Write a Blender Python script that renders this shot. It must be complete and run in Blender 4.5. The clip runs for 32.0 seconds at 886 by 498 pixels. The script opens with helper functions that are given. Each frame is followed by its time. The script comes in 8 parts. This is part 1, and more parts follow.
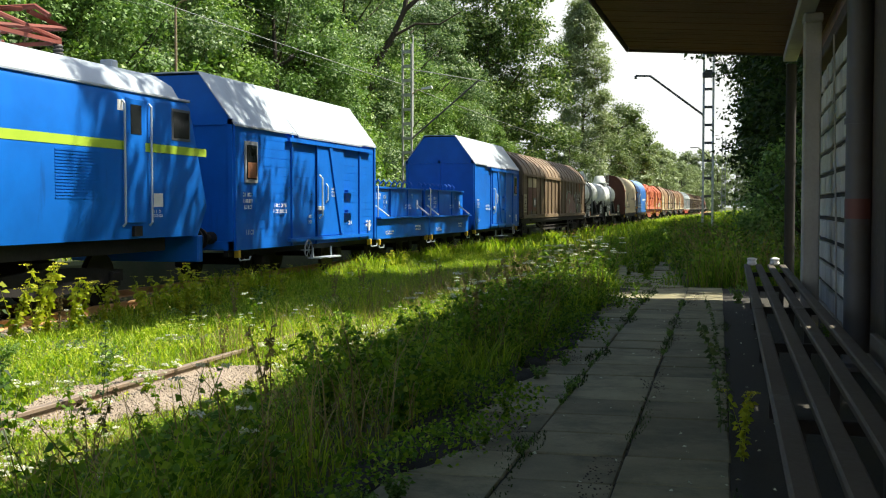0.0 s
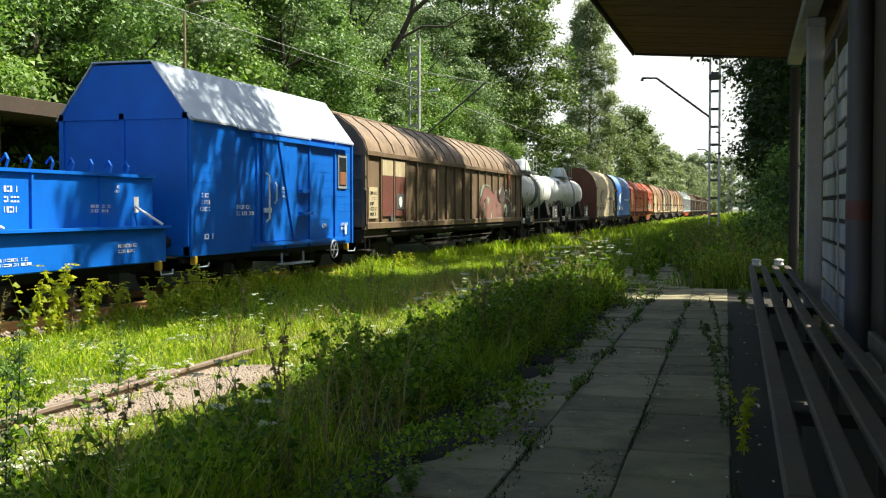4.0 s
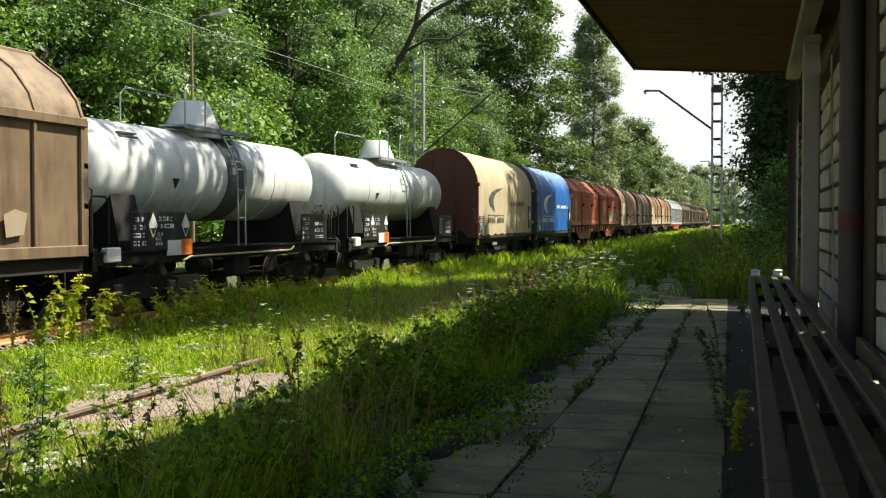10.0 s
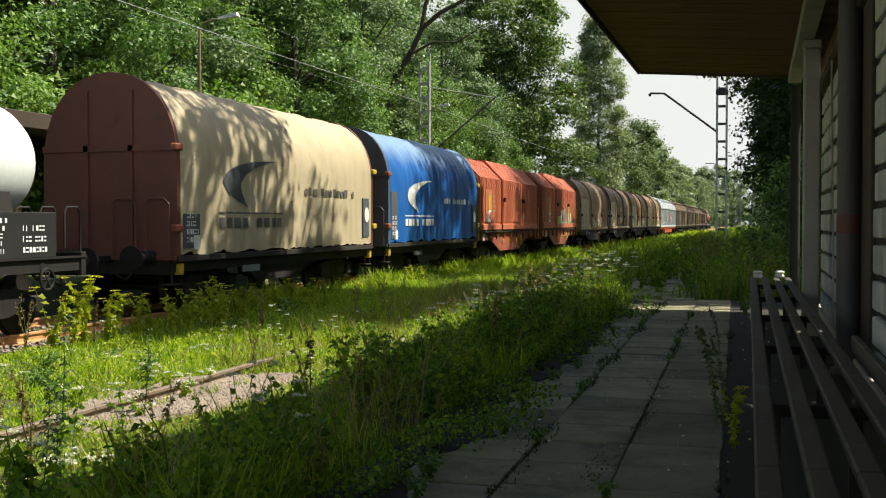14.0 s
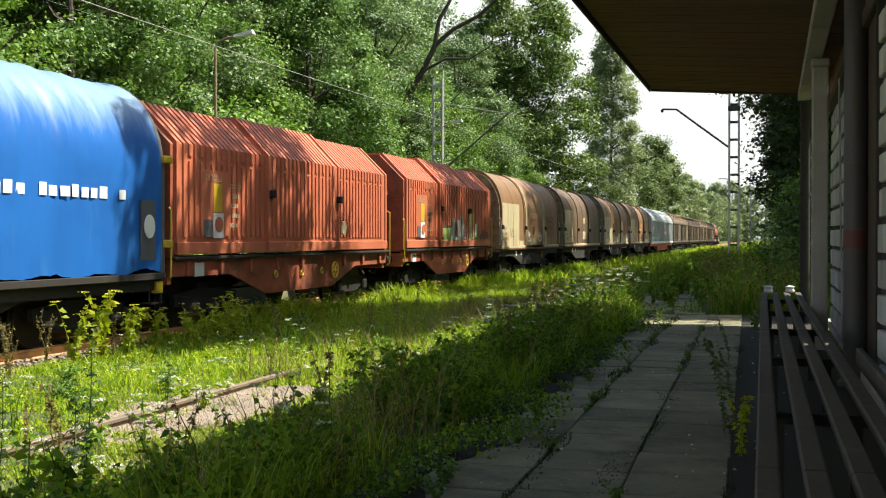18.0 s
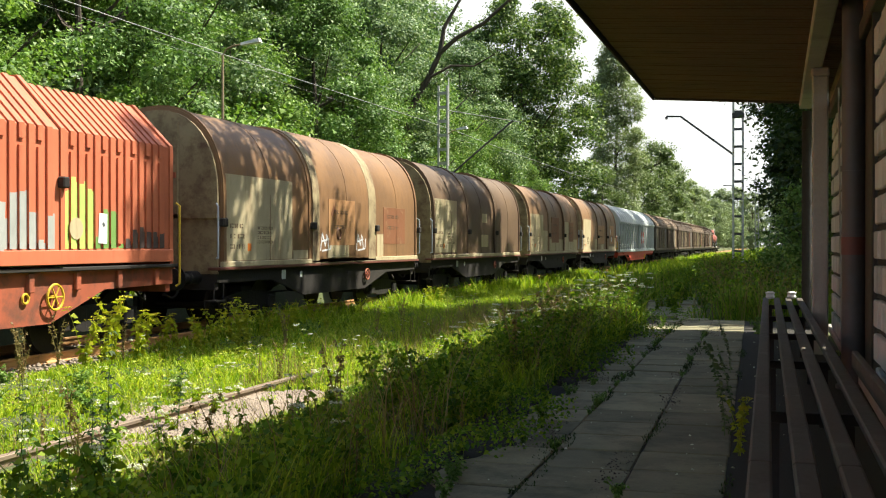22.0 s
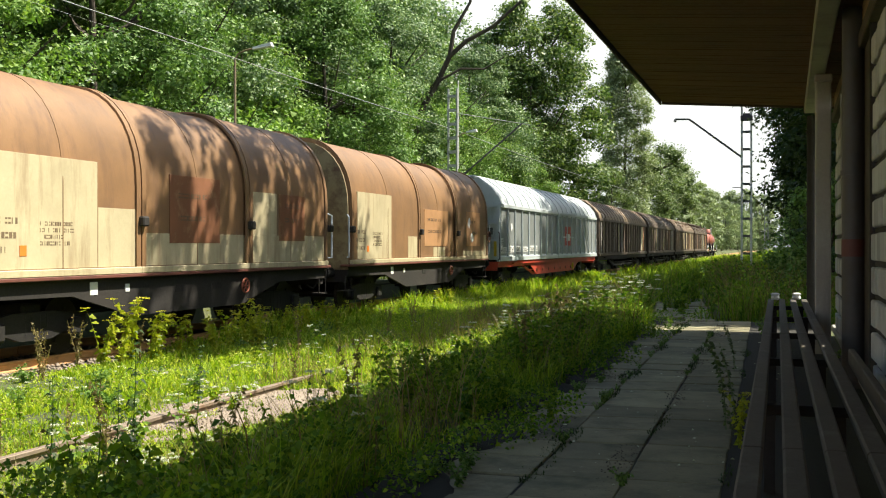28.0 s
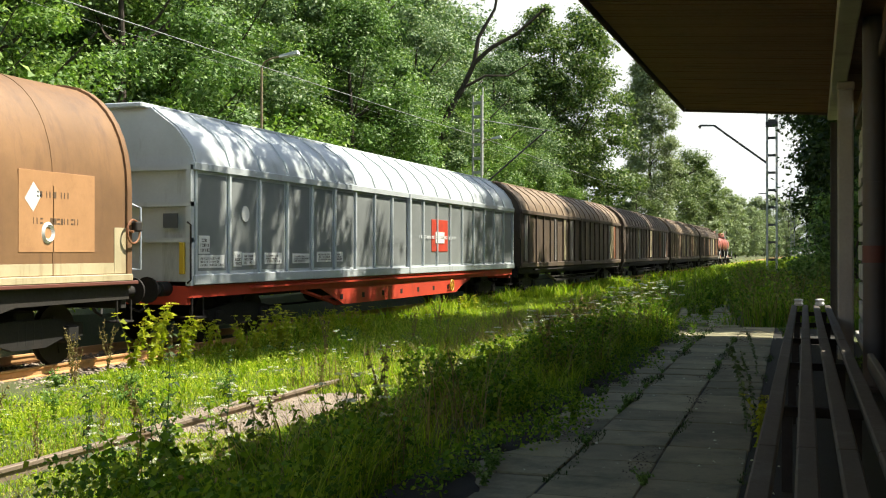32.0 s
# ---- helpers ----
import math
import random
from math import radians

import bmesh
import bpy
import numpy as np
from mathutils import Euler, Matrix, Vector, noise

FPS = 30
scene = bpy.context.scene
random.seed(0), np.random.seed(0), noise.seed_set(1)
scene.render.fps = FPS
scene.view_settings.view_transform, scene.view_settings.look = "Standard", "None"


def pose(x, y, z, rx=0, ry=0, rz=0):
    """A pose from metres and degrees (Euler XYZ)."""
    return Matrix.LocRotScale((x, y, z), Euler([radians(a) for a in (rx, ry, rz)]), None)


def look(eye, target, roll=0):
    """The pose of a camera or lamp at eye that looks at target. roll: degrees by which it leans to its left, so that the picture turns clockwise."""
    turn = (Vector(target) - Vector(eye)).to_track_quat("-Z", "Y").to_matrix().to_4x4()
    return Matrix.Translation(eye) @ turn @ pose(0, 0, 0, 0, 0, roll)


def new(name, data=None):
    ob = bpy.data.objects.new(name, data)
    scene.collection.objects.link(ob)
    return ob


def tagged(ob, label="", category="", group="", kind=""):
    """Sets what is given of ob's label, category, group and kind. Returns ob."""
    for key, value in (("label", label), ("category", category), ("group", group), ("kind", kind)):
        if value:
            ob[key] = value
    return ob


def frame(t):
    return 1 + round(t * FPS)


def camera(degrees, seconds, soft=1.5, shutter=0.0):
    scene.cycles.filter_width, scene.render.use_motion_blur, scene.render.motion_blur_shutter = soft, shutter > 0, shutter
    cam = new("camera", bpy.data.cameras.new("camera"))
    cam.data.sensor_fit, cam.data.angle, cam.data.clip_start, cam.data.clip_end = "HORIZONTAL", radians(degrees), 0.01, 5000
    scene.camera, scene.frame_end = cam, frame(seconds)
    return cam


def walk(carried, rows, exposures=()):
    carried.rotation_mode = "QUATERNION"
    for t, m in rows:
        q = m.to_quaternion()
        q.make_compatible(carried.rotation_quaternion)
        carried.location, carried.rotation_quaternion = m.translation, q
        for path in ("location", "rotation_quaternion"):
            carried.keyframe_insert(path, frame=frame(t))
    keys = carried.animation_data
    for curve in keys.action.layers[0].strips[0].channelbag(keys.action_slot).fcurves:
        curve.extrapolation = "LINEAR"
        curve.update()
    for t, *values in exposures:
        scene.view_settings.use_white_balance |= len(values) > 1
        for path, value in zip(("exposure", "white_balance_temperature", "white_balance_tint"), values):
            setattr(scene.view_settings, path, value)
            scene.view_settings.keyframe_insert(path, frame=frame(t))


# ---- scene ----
# Rail top of the main track is z = 0; +y runs along the track away from the camera.
EYE = 1.716            # eye above the rail top
PLAT = 0.57            # platform surface above the rail top
TRACK = -11.64         # centre line of the train's track
SIDING = -6.66         # centre line of the overgrown near track

cam = camera(43.8, 32.0, soft=1.1)
walk(cam, [
    (0.0, pose(-0.115, 0.596, EYE, 87.787, 0, 15.184)),
    (0.5, pose(-0.112, 0.575, EYE, 87.841, 0, 15.296)),
    (1.0, pose(-0.108, 0.555, EYE, 87.827, 0, 15.363)),
    (1.5, pose(-0.105, 0.534, EYE, 87.839, 0, 15.399)),
    (2.0, pose(-0.101, 0.513, EYE, 87.807, 0, 15.437)),
    (2.5, pose(-0.097, 0.491, EYE, 87.807, 0, 15.449)),
    (3.0, pose(-0.093, 0.470, EYE, 87.829, 0, 15.473)),
    (3.5, pose(-0.089, 0.448, EYE, 87.858, 0, 15.504)),
    (4.0, pose(-0.085, 0.426, EYE, 87.878, 0, 15.526)),
    (4.5, pose(-0.080, 0.403, EYE, 87.899, 0, 15.549)),
    (5.0, pose(-0.076, 0.381, EYE, 87.922, 0, 15.575)),
    (5.5, pose(-0.071, 0.358, EYE, 87.947, 0, 15.604)),
    (6.0, pose(-0.067, 0.335, EYE, 87.965, 0, 15.644)),
    (6.5, pose(-0.062, 0.312, EYE, 87.991, 0, 15.679)),
    (7.0, pose(-0.057, 0.289, EYE, 88.034, 0, 15.719)),
    (7.5, pose(-0.052, 0.265, EYE, 88.067, 0, 15.753)),
    (8.0, pose(-0.047, 0.241, EYE, 88.093, 0, 15.796)),
    (8.5, pose(-0.043, 0.217, EYE, 88.177, 0, 15.750)),
    (9.0, pose(-0.038, 0.193, EYE, 88.300, 0, 15.727)),
    (9.5, pose(-0.032, 0.169, EYE, 88.406, 0, 15.726)),
    (10.0, pose(-0.027, 0.145, EYE, 88.481, 0, 15.723)),
    (10.5, pose(-0.022, 0.120, EYE, 88.529, 0, 15.728)),
    (11.0, pose(-0.017, 0.095, EYE, 88.549, 0, 15.756)),
    (11.5, pose(-0.012, 0.070, EYE, 88.559, 0, 15.784)),
    (12.0, pose(-0.007, 0.045, EYE, 88.566, 0, 15.834)),
    (12.5, pose(-0.002, 0.020, EYE, 88.563, 0, 15.885)),
    (13.0, pose(0.004, -0.006, EYE, 88.567, 0, 15.935)),
    (13.5, pose(0.009, -0.031, EYE, 88.575, 0, 15.975)),
    (14.0, pose(0.014, -0.057, EYE, 88.590, 0, 16.004)),
    (14.5, pose(0.019, -0.082, EYE, 88.659, 0, 16.092)),
    (15.0, pose(0.025, -0.108, EYE, 88.751, 0, 16.211)),
    (15.5, pose(0.030, -0.134, EYE, 88.860, 0, 16.339)),
    (16.0, pose(0.035, -0.160, EYE, 88.979, 0, 16.463)),
    (16.5, pose(0.040, -0.186, EYE, 89.100, 0, 16.574)),
    (17.0, pose(0.046, -0.212, EYE, 89.200, 0, 16.598)),
    (17.5, pose(0.051, -0.238, EYE, 89.301, 0, 16.638)),
    (18.0, pose(0.056, -0.264, EYE, 89.391, 0, 16.665)),
    (18.5, pose(0.061, -0.290, EYE, 89.478, 0, 16.680)),
    (19.0, pose(0.066, -0.316, EYE, 89.526, 0, 16.723)),
    (19.5, pose(0.072, -0.342, EYE, 89.563, 0, 16.760)),
    (20.0, pose(0.077, -0.368, EYE, 89.591, 0, 16.796)),
    (20.5, pose(0.082, -0.394, EYE, 89.593, 0, 16.804)),
    (21.0, pose(0.087, -0.420, EYE, 89.634, 0, 16.843)),
    (21.5, pose(0.093, -0.446, EYE, 89.689, 0, 16.882)),
    (22.0, pose(0.098, -0.472, EYE, 89.728, 0, 16.914)),
    (22.5, pose(0.103, -0.497, EYE, 89.764, 0, 16.942)),
    (23.0, pose(0.108, -0.523, EYE, 89.800, 0, 16.957)),
    (23.5, pose(0.114, -0.548, EYE, 89.809, 0, 17.012)),
    (24.0, pose(0.119, -0.574, EYE, 89.810, 0, 17.048)),
    (24.5, pose(0.124, -0.599, EYE, 89.825, 0, 17.096)),
    (25.0, pose(0.130, -0.623, EYE, 89.825, 0, 17.127)),
    (25.5, pose(0.135, -0.648, EYE, 89.816, 0, 17.181)),
    (26.0, pose(0.140, -0.672, EYE, 89.823, 0, 17.219)),
    (26.5, pose(0.146, -0.697, EYE, 89.830, 0, 17.258)),
    (27.0, pose(0.151, -0.720, EYE, 89.837, 0, 17.302)),
    (27.5, pose(0.157, -0.744, EYE, 89.845, 0, 17.354)),
    (28.0, pose(0.162, -0.767, EYE, 89.841, 0, 17.394)),
    (28.5, pose(0.168, -0.790, EYE, 89.842, 0, 17.472)),
    (29.0, pose(0.173, -0.813, EYE, 89.860, 0, 17.576)),
    (29.5, pose(0.179, -0.835, EYE, 89.897, 0, 17.710)),
    (30.0, pose(0.185, -0.857, EYE, 89.948, 0, 17.884)),
    (30.5, pose(0.191, -0.878, EYE, 89.995, 0, 18.059)),
    (31.0, pose(0.197, -0.899, EYE, 90.049, 0, 18.262)),
    (31.5, pose(0.203, -0.919, EYE, 90.111, 0, 18.462)),
    (32.0, pose(0.209, -0.939, EYE, 90.165, 0, 18.669)),
], exposures=[(0.0, 1.18, 6750, 5), (3.5, 1.24, 6750, 5), (6.0, 1.30, 6750, 5), (9.0, 1.22, 6750, 5), (11.0, 0.88, 6750, 5), (14.5, 0.84, 6750, 5), (16.5, 0.98, 6750, 5), (19.0, 1.28, 6750, 5), (23.0, 1.34, 6750, 5), (28.0, 1.28, 6750, 5), (32.0, 1.20, 6750, 5)])

# ---- light ----
SUN = Vector((0.58, 0.32, 1.0)).normalized()
world = bpy.data.worlds.new("sky")
scene.world = world
world.use_nodes = True
wn = world.node_tree
sky = wn.nodes.new("ShaderNodeTexSky")
sky.sky_type, sky.sun_disc = "NISHITA", False
sky.sun_elevation = math.asin(SUN.z)
sky.sun_rotation = math.atan2(SUN.x, SUN.y)
sky.air_density, sky.dust_density, sky.ozone_density = 1.1, 2.2, 0.8
back = wn.nodes["Background"]
back.inputs[1].default_value = 0.080
wn.links.new(sky.outputs[0], back.inputs[0])
sun = new("sun", bpy.data.lights.new("sun", "SUN"))
sun.data.energy, sun.data.angle, sun.data.color = 5.0, radians(0.55), (1.0, 0.94, 0.83)
sun.matrix_world = look(SUN * 60, (0, 0, 0))


# ---- materials ----
def nodes_of(name):
    m = bpy.data.materials.new(name)
    m.use_nodes = True
    t = m.node_tree
    return m, t, t.nodes["Principled BSDF"]


def link(t, a, b):
    t.links.new(a, b)


def noise_node(t, coord, scale, detail=6.0, rough=0.6, stretch=None):
    src = coord
    if stretch:
        mp = t.nodes.new("ShaderNodeMapping")
        mp.inputs["Scale"].default_value = stretch
        link(t, coord, mp.inputs["Vector"])
        src = mp.outputs[0]
    n = t.nodes.new("ShaderNodeTexNoise")
    n.inputs["Scale"].default_value, n.inputs["Detail"].default_value = scale, detail
    n.inputs["Roughness"].default_value = rough
    link(t, src, n.inputs["Vector"])
    return n.outputs["Fac"]


def ramp(t, fac, stops):
    r = t.nodes.new("ShaderNodeValToRGB")
    e = r.color_ramp.elements
    while len(e) < len(stops):
        e.new(0.5)
    for el, (p, c) in zip(e, stops):
        el.position, el.color = p, (*c, 1) if len(c) == 3 else c
    link(t, fac, r.inputs[0])
    return r.outputs[0]


def mixc(t, fac, a, b, kind="MIX"):
    m = t.nodes.new("ShaderNodeMix")
    m.data_type, m.blend_type = "RGBA", kind
    for sock, val in ((m.inputs[0], fac), (m.inputs[6], a), (m.inputs[7], b)):
        if isinstance(val, (int, float)):
            sock.default_value = val
        elif isinstance(val, tuple):
            sock.default_value = (*val, 1)
        else:
            link(t, val, sock)
    return m.outputs[2]


def bump(t, bs, height, strength, dist):
    b = t.nodes.new("ShaderNodeBump")
    b.inputs["Strength"].default_value, b.inputs["Distance"].default_value = strength, dist
    link(t, height, b.inputs["Height"])
    link(t, b.outputs[0], bs.inputs["Normal"])


def surface(name, base, alt, rough=0.6, metal=0.0, scale=1.2, fine=18.0, dirt=None, dirt_amount=0.45, streak=False,
            grain=0.15, dist=0.004, space="Object", vary=0.0):
    """A weathered surface: broad stains between two colours, fine grain, dirt that may run down in streaks."""
    m, t, bs = nodes_of(name)
    co = t.nodes.new("ShaderNodeTexCoord").outputs[space]
    info = None
    if vary:
        # every piece takes its own place in the pattern and its own tone
        info = t.nodes.new("ShaderNodeObjectInfo").outputs["Random"]
        sc = t.nodes.new("ShaderNodeVectorMath")
        sc.operation = "MULTIPLY_ADD"
        link(t, info, sc.inputs[0])
        sc.inputs[1].default_value = (37.0, 53.0, 71.0)
        link(t, co, sc.inputs[2])
        co = sc.outputs[0]
    broad = noise_node(t, co, scale)
    col = mixc(t, ramp(t, broad, [(0.35, (0, 0, 0)), (0.68, (1, 1, 1))]), base, alt)
    small = noise_node(t, co, fine, 8.0, 0.7)
    col = mixc(t, grain, col, ramp(t, small, [(0.25, (0.25, 0.25, 0.25)), (0.75, (1, 1, 1))]), "MULTIPLY")
    if dirt:
        d = noise_node(t, co, 1.6 if streak else 2.4, 9.0, 0.72, (1.3, 1.8, 0.22) if streak else None)
        hi = 0.80 - 0.42 * dirt_amount
        col = mixc(t, ramp(t, d, [(hi - 0.12, (0, 0, 0)), (hi + 0.10, (0.9, 0.9, 0.9))]), col, dirt)
    if vary:
        col = mixc(t, vary, col, ramp(t, info, [(0.0, (0.45, 0.45, 0.45)), (1.0, (1.15, 1.15, 1.15))]), "MULTIPLY")
    link(t, col, bs.inputs["Base Color"])
    bs.inputs["Metallic"].default_value = metal
    rr = ramp(t, small, [(0.2, (rough * 0.8,) * 3), (0.8, (min(1, rough * 1.25),) * 3)])
    link(t, rr, bs.inputs["Roughness"])
    bump(t, bs, small, 0.5, dist)
    return m


def leafy(name, dark, mid, light, glow=0.38, rough=0.5):
    m, t, bs = nodes_of(name)
    isl = t.nodes.new("ShaderNodeNewGeometry").outputs["Random Per Island"]
    co = t.nodes.new("ShaderNodeTexCoord").outputs["Object"]
    col = ramp(t, isl, [(0.0, dark), (0.5, mid), (1.0, light)])
    patch = noise_node(t, co, 0.55, 3.0)
    col = mixc(t, 0.55, col, ramp(t, patch, [(0.3, (0.55, 0.62, 0.5)), (0.7, (1.25, 1.2, 1.0))]), "MULTIPLY")
    link(t, col, bs.inputs["Base Color"])
    bs.inputs["Roughness"].default_value = rough
    bs.inputs["Specular IOR Level"].default_value = 0.28
    tr = t.nodes.new("ShaderNodeBsdfTranslucent")
    link(t, mixc(t, 1.0, col, (1.0, 1.10, 0.48), "MULTIPLY"), tr.inputs[0])
    mx = t.nodes.new("ShaderNodeMixShader")
    mx.inputs[0].default_value = glow
    link(t, bs.outputs[0], mx.inputs[1])
    link(t, tr.outputs[0], mx.inputs[2])
    link(t, mx.outputs[0], t.nodes["Material Output"].inputs[0])
    return m


RUST = (0.16, 0.065, 0.028)
SOOT = (0.03, 0.026, 0.022)
m_locoblue = surface("loco_blue_paint", (0.004, 0.125, 0.52), (0.004, 0.10, 0.42), 0.42, fine=9, dirt=(0.008, 0.04, 0.15), dirt_amount=0.2, streak=True, grain=0.08, dist=0.001)
m_blue = surface("blue_wagon_paint", (0.003, 0.138, 0.60), (0.003, 0.11, 0.49), 0.45, fine=14, dirt=(0.006, 0.045, 0.22), dirt_amount=0.25, streak=True, grain=0.1, dist=0.001)
for _m in (m_blue, m_locoblue):
    _m.node_tree.nodes["Principled BSDF"].inputs["Specular IOR Level"].default_value = 0.3
m_lime = surface("lime_stripe_paint", (0.40, 0.58, 0.06), (0.34, 0.50, 0.05), 0.4, dist=0.001)
m_zinc = surface("pale_sheet_roof", (0.47, 0.53, 0.60), (0.35, 0.40, 0.47), 0.45, 0.2, scale=0.9, dirt=(0.22, 0.24, 0.27), dirt_amount=0.35, streak=True)
m_white = surface("white_paint", (0.78, 0.78, 0.76), (0.70, 0.70, 0.68), 0.5, grain=0.1, dist=0.001)
m_grey = surface("grey_paint", (0.30, 0.32, 0.34), (0.24, 0.26, 0.28), 0.5, dirt=(0.12, 0.11, 0.10), dirt_amount=0.3, streak=True)
m_yellow = surface("yellow_paint", (0.62, 0.42, 0.03), (0.52, 0.34, 0.03), 0.5)
m_redpant = surface("red_primer", (0.24, 0.055, 0.04), (0.16, 0.045, 0.035), 0.6)
m_black = surface("sooty_black_steel", (0.010, 0.009, 0.009), (0.018, 0.015, 0.013), 0.75, 0.2, dirt=(0.03, 0.02, 0.015), dirt_amount=0.35, fine=30)
m_wheel = surface("wheel_steel", (0.018, 0.014, 0.012), (0.03, 0.021, 0.016), 0.6, 0.4, fine=30)
m_brown = surface("dusty_brown_paint", (0.205, 0.142, 0.082), (0.14, 0.092, 0.053), 0.62, dirt=(0.07, 0.045, 0.03), dirt_amount=0.5, streak=True, grain=0.25)
m_brownroof = surface("dusty_brown_roof", (0.28, 0.20, 0.13), (0.18, 0.12, 0.075), 0.6, dirt=(0.08, 0.055, 0.035), dirt_amount=0.5, grain=0.25)
m_darkbrown = surface("sooty_brown_paint", (0.075, 0.052, 0.04), (0.13, 0.09, 0.055), 0.65, dirt=(0.30, 0.22, 0.13), dirt_amount=0.25, streak=True, grain=0.3)
m_greybrown = surface("faded_grey_brown_paint", (0.20, 0.19, 0.18), (0.13, 0.11, 0.095), 0.6, dirt=(0.06, 0.05, 0.045), dirt_amount=0.4, streak=True, grain=0.25)
m_tank = surface("weathered_white_tank", (0.80, 0.81, 0.80), (0.68, 0.70, 0.69), 0.38, 0.0, scale=0.9, dirt=(0.30, 0.26, 0.19), dirt_amount=0.34, streak=True, grain=0.2)
m_tank2 = surface("weathered_silver_tank", (0.80, 0.83, 0.83), (0.68, 0.71, 0.71), 0.36, 0.0, scale=0.9, dirt=(0.28, 0.25, 0.19), dirt_amount=0.32, streak=True, grain=0.2)
m_redtank = surface("faded_red_tank", (0.36, 0.09, 0.06), (0.28, 0.07, 0.05), 0.5, dirt=(0.2, 0.1, 0.07), dirt_amount=0.3)
m_cream = surface("cream_tarpaulin", (0.52, 0.435, 0.285), (0.43, 0.35, 0.22), 0.7, scale=0.8, fine=40, dirt=(0.35, 0.30, 0.21), dirt_amount=0.38, streak=True, grain=0.12, dist=0.006)
m_bluetarp = surface("blue_tarpaulin", (0.014, 0.125, 0.44), (0.012, 0.10, 0.36), 0.42, scale=0.8, fine=30, dirt=(0.05, 0.17, 0.42), dirt_amount=0.30, streak=True, grain=0.12, dist=0.006)
# paler blue towards the roof, mixed in by height with a streaky edge
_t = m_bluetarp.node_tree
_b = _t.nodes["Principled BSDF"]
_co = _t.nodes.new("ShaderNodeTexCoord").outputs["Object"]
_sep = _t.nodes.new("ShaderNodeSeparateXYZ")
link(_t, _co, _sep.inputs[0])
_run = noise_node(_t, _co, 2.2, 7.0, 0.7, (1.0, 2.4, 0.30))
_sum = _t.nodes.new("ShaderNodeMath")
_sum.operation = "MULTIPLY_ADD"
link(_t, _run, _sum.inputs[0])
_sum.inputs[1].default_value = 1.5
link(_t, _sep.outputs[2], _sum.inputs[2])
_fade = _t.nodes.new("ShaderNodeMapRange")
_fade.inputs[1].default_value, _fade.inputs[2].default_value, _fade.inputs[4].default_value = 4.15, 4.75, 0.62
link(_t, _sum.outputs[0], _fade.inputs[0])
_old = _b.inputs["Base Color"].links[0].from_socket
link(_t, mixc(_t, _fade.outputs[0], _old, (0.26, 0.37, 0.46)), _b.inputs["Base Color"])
m_maroon = surface("maroon_end_paint", (0.155, 0.05, 0.034), (0.12, 0.04, 0.03), 0.6, dirt=SOOT, dirt_amount=0.25)
m_slate = surface("slate_grey_paint", (0.10, 0.11, 0.12), (0.075, 0.082, 0.09), 0.55, dirt=SOOT, dirt_amount=0.25)
m_red = surface("faded_red_hood_paint", (0.56, 0.165, 0.085), (0.46, 0.13, 0.065), 0.55, scale=0.8, dirt=(0.30, 0.075, 0.04), dirt_amount=0.35, streak=True, grain=0.16)
m_redframe = surface("faded_red_frame_paint", (0.40, 0.10, 0.05), (0.28, 0.075, 0.04), 0.6, dirt=(0.10, 0.05, 0.035), dirt_amount=0.5, grain=0.25)
m_brightred = surface("bright_red_frame_paint", (0.56, 0.06, 0.03), (0.46, 0.05, 0.03), 0.5, dirt=(0.2, 0.05, 0.03), dirt_amount=0.3)
m_hood = surface("rusty_brown_hood", (0.275, 0.150, 0.070), (0.175, 0.098, 0.050), 0.5, scale=0.7, dirt=(0.125, 0.070, 0.043), dirt_amount=0.42, streak=True, grain=0.2)
m_hood2 = surface("dark_umber_hood", (0.16, 0.10, 0.058), (0.105, 0.064, 0.038), 0.55, scale=0.7, dirt=(0.09, 0.06, 0.04), dirt_amount=0.45, streak=True, grain=0.2)
m_hoodend = surface("olive_brown_end_paint", (0.34, 0.28, 0.16), (0.22, 0.17, 0.09), 0.6, dirt=(0.10, 0.045, 0.03), dirt_amount=0.5, grain=0.25)
m_panel = surface("cream_label_paint", (0.54, 0.46, 0.29), (0.44, 0.37, 0.23), 0.6, dirt=(0.27, 0.18, 0.10), dirt_amount=0.45, streak=True, grain=0.2)
m_patch = surface("reddish_patch_paint", (0.26, 0.105, 0.05), (0.21, 0.085, 0.04), 0.6, dirt=(0.4, 0.26, 0.14), dirt_amount=0.3, grain=0.25)
m_wornband = surface("worn_cream_band_paint", (0.42, 0.34, 0.20), (0.34, 0.27, 0.155), 0.65, scale=1.6, dirt=(0.15, 0.095, 0.055), dirt_amount=0.62, grain=0.3)
m_peach = surface("peach_label_paint", (0.47, 0.25, 0.115), (0.38, 0.20, 0.09), 0.6, dirt=(0.30, 0.15, 0.07), dirt_amount=0.3, grain=0.2)
m_frame = surface("dark_wagon_frame", (0.017, 0.014, 0.012), (0.030, 0.023, 0.018), 0.8, dirt=(0.012, 0.010, 0.009), dirt_amount=0.5, grain=0.3)
m_silver = surface("silver_grey_wagon_paint", (0.56, 0.60, 0.62), (0.48, 0.52, 0.54), 0.42, 0.15, dirt=(0.22, 0.23, 0.23), dirt_amount=0.3, streak=True)
m_silverdark = surface("dark_grey_panel_paint", (0.23, 0.245, 0.245), (0.18, 0.195, 0.195), 0.45, fine=60, dirt=(0.26, 0.27, 0.26), dirt_amount=0.3, streak=True)
m_plate = surface("black_plate_enamel", (0.02, 0.02, 0.022), (0.03, 0.03, 0.03), 0.45)
m_orange = surface("orange_plate_enamel", (0.75, 0.20, 0.03), (0.68, 0.18, 0.03), 0.5)
m_lettering = surface("pale_lettering", (0.76, 0.78, 0.80), (0.66, 0.68, 0.70), 0.6, dist=0.0005)
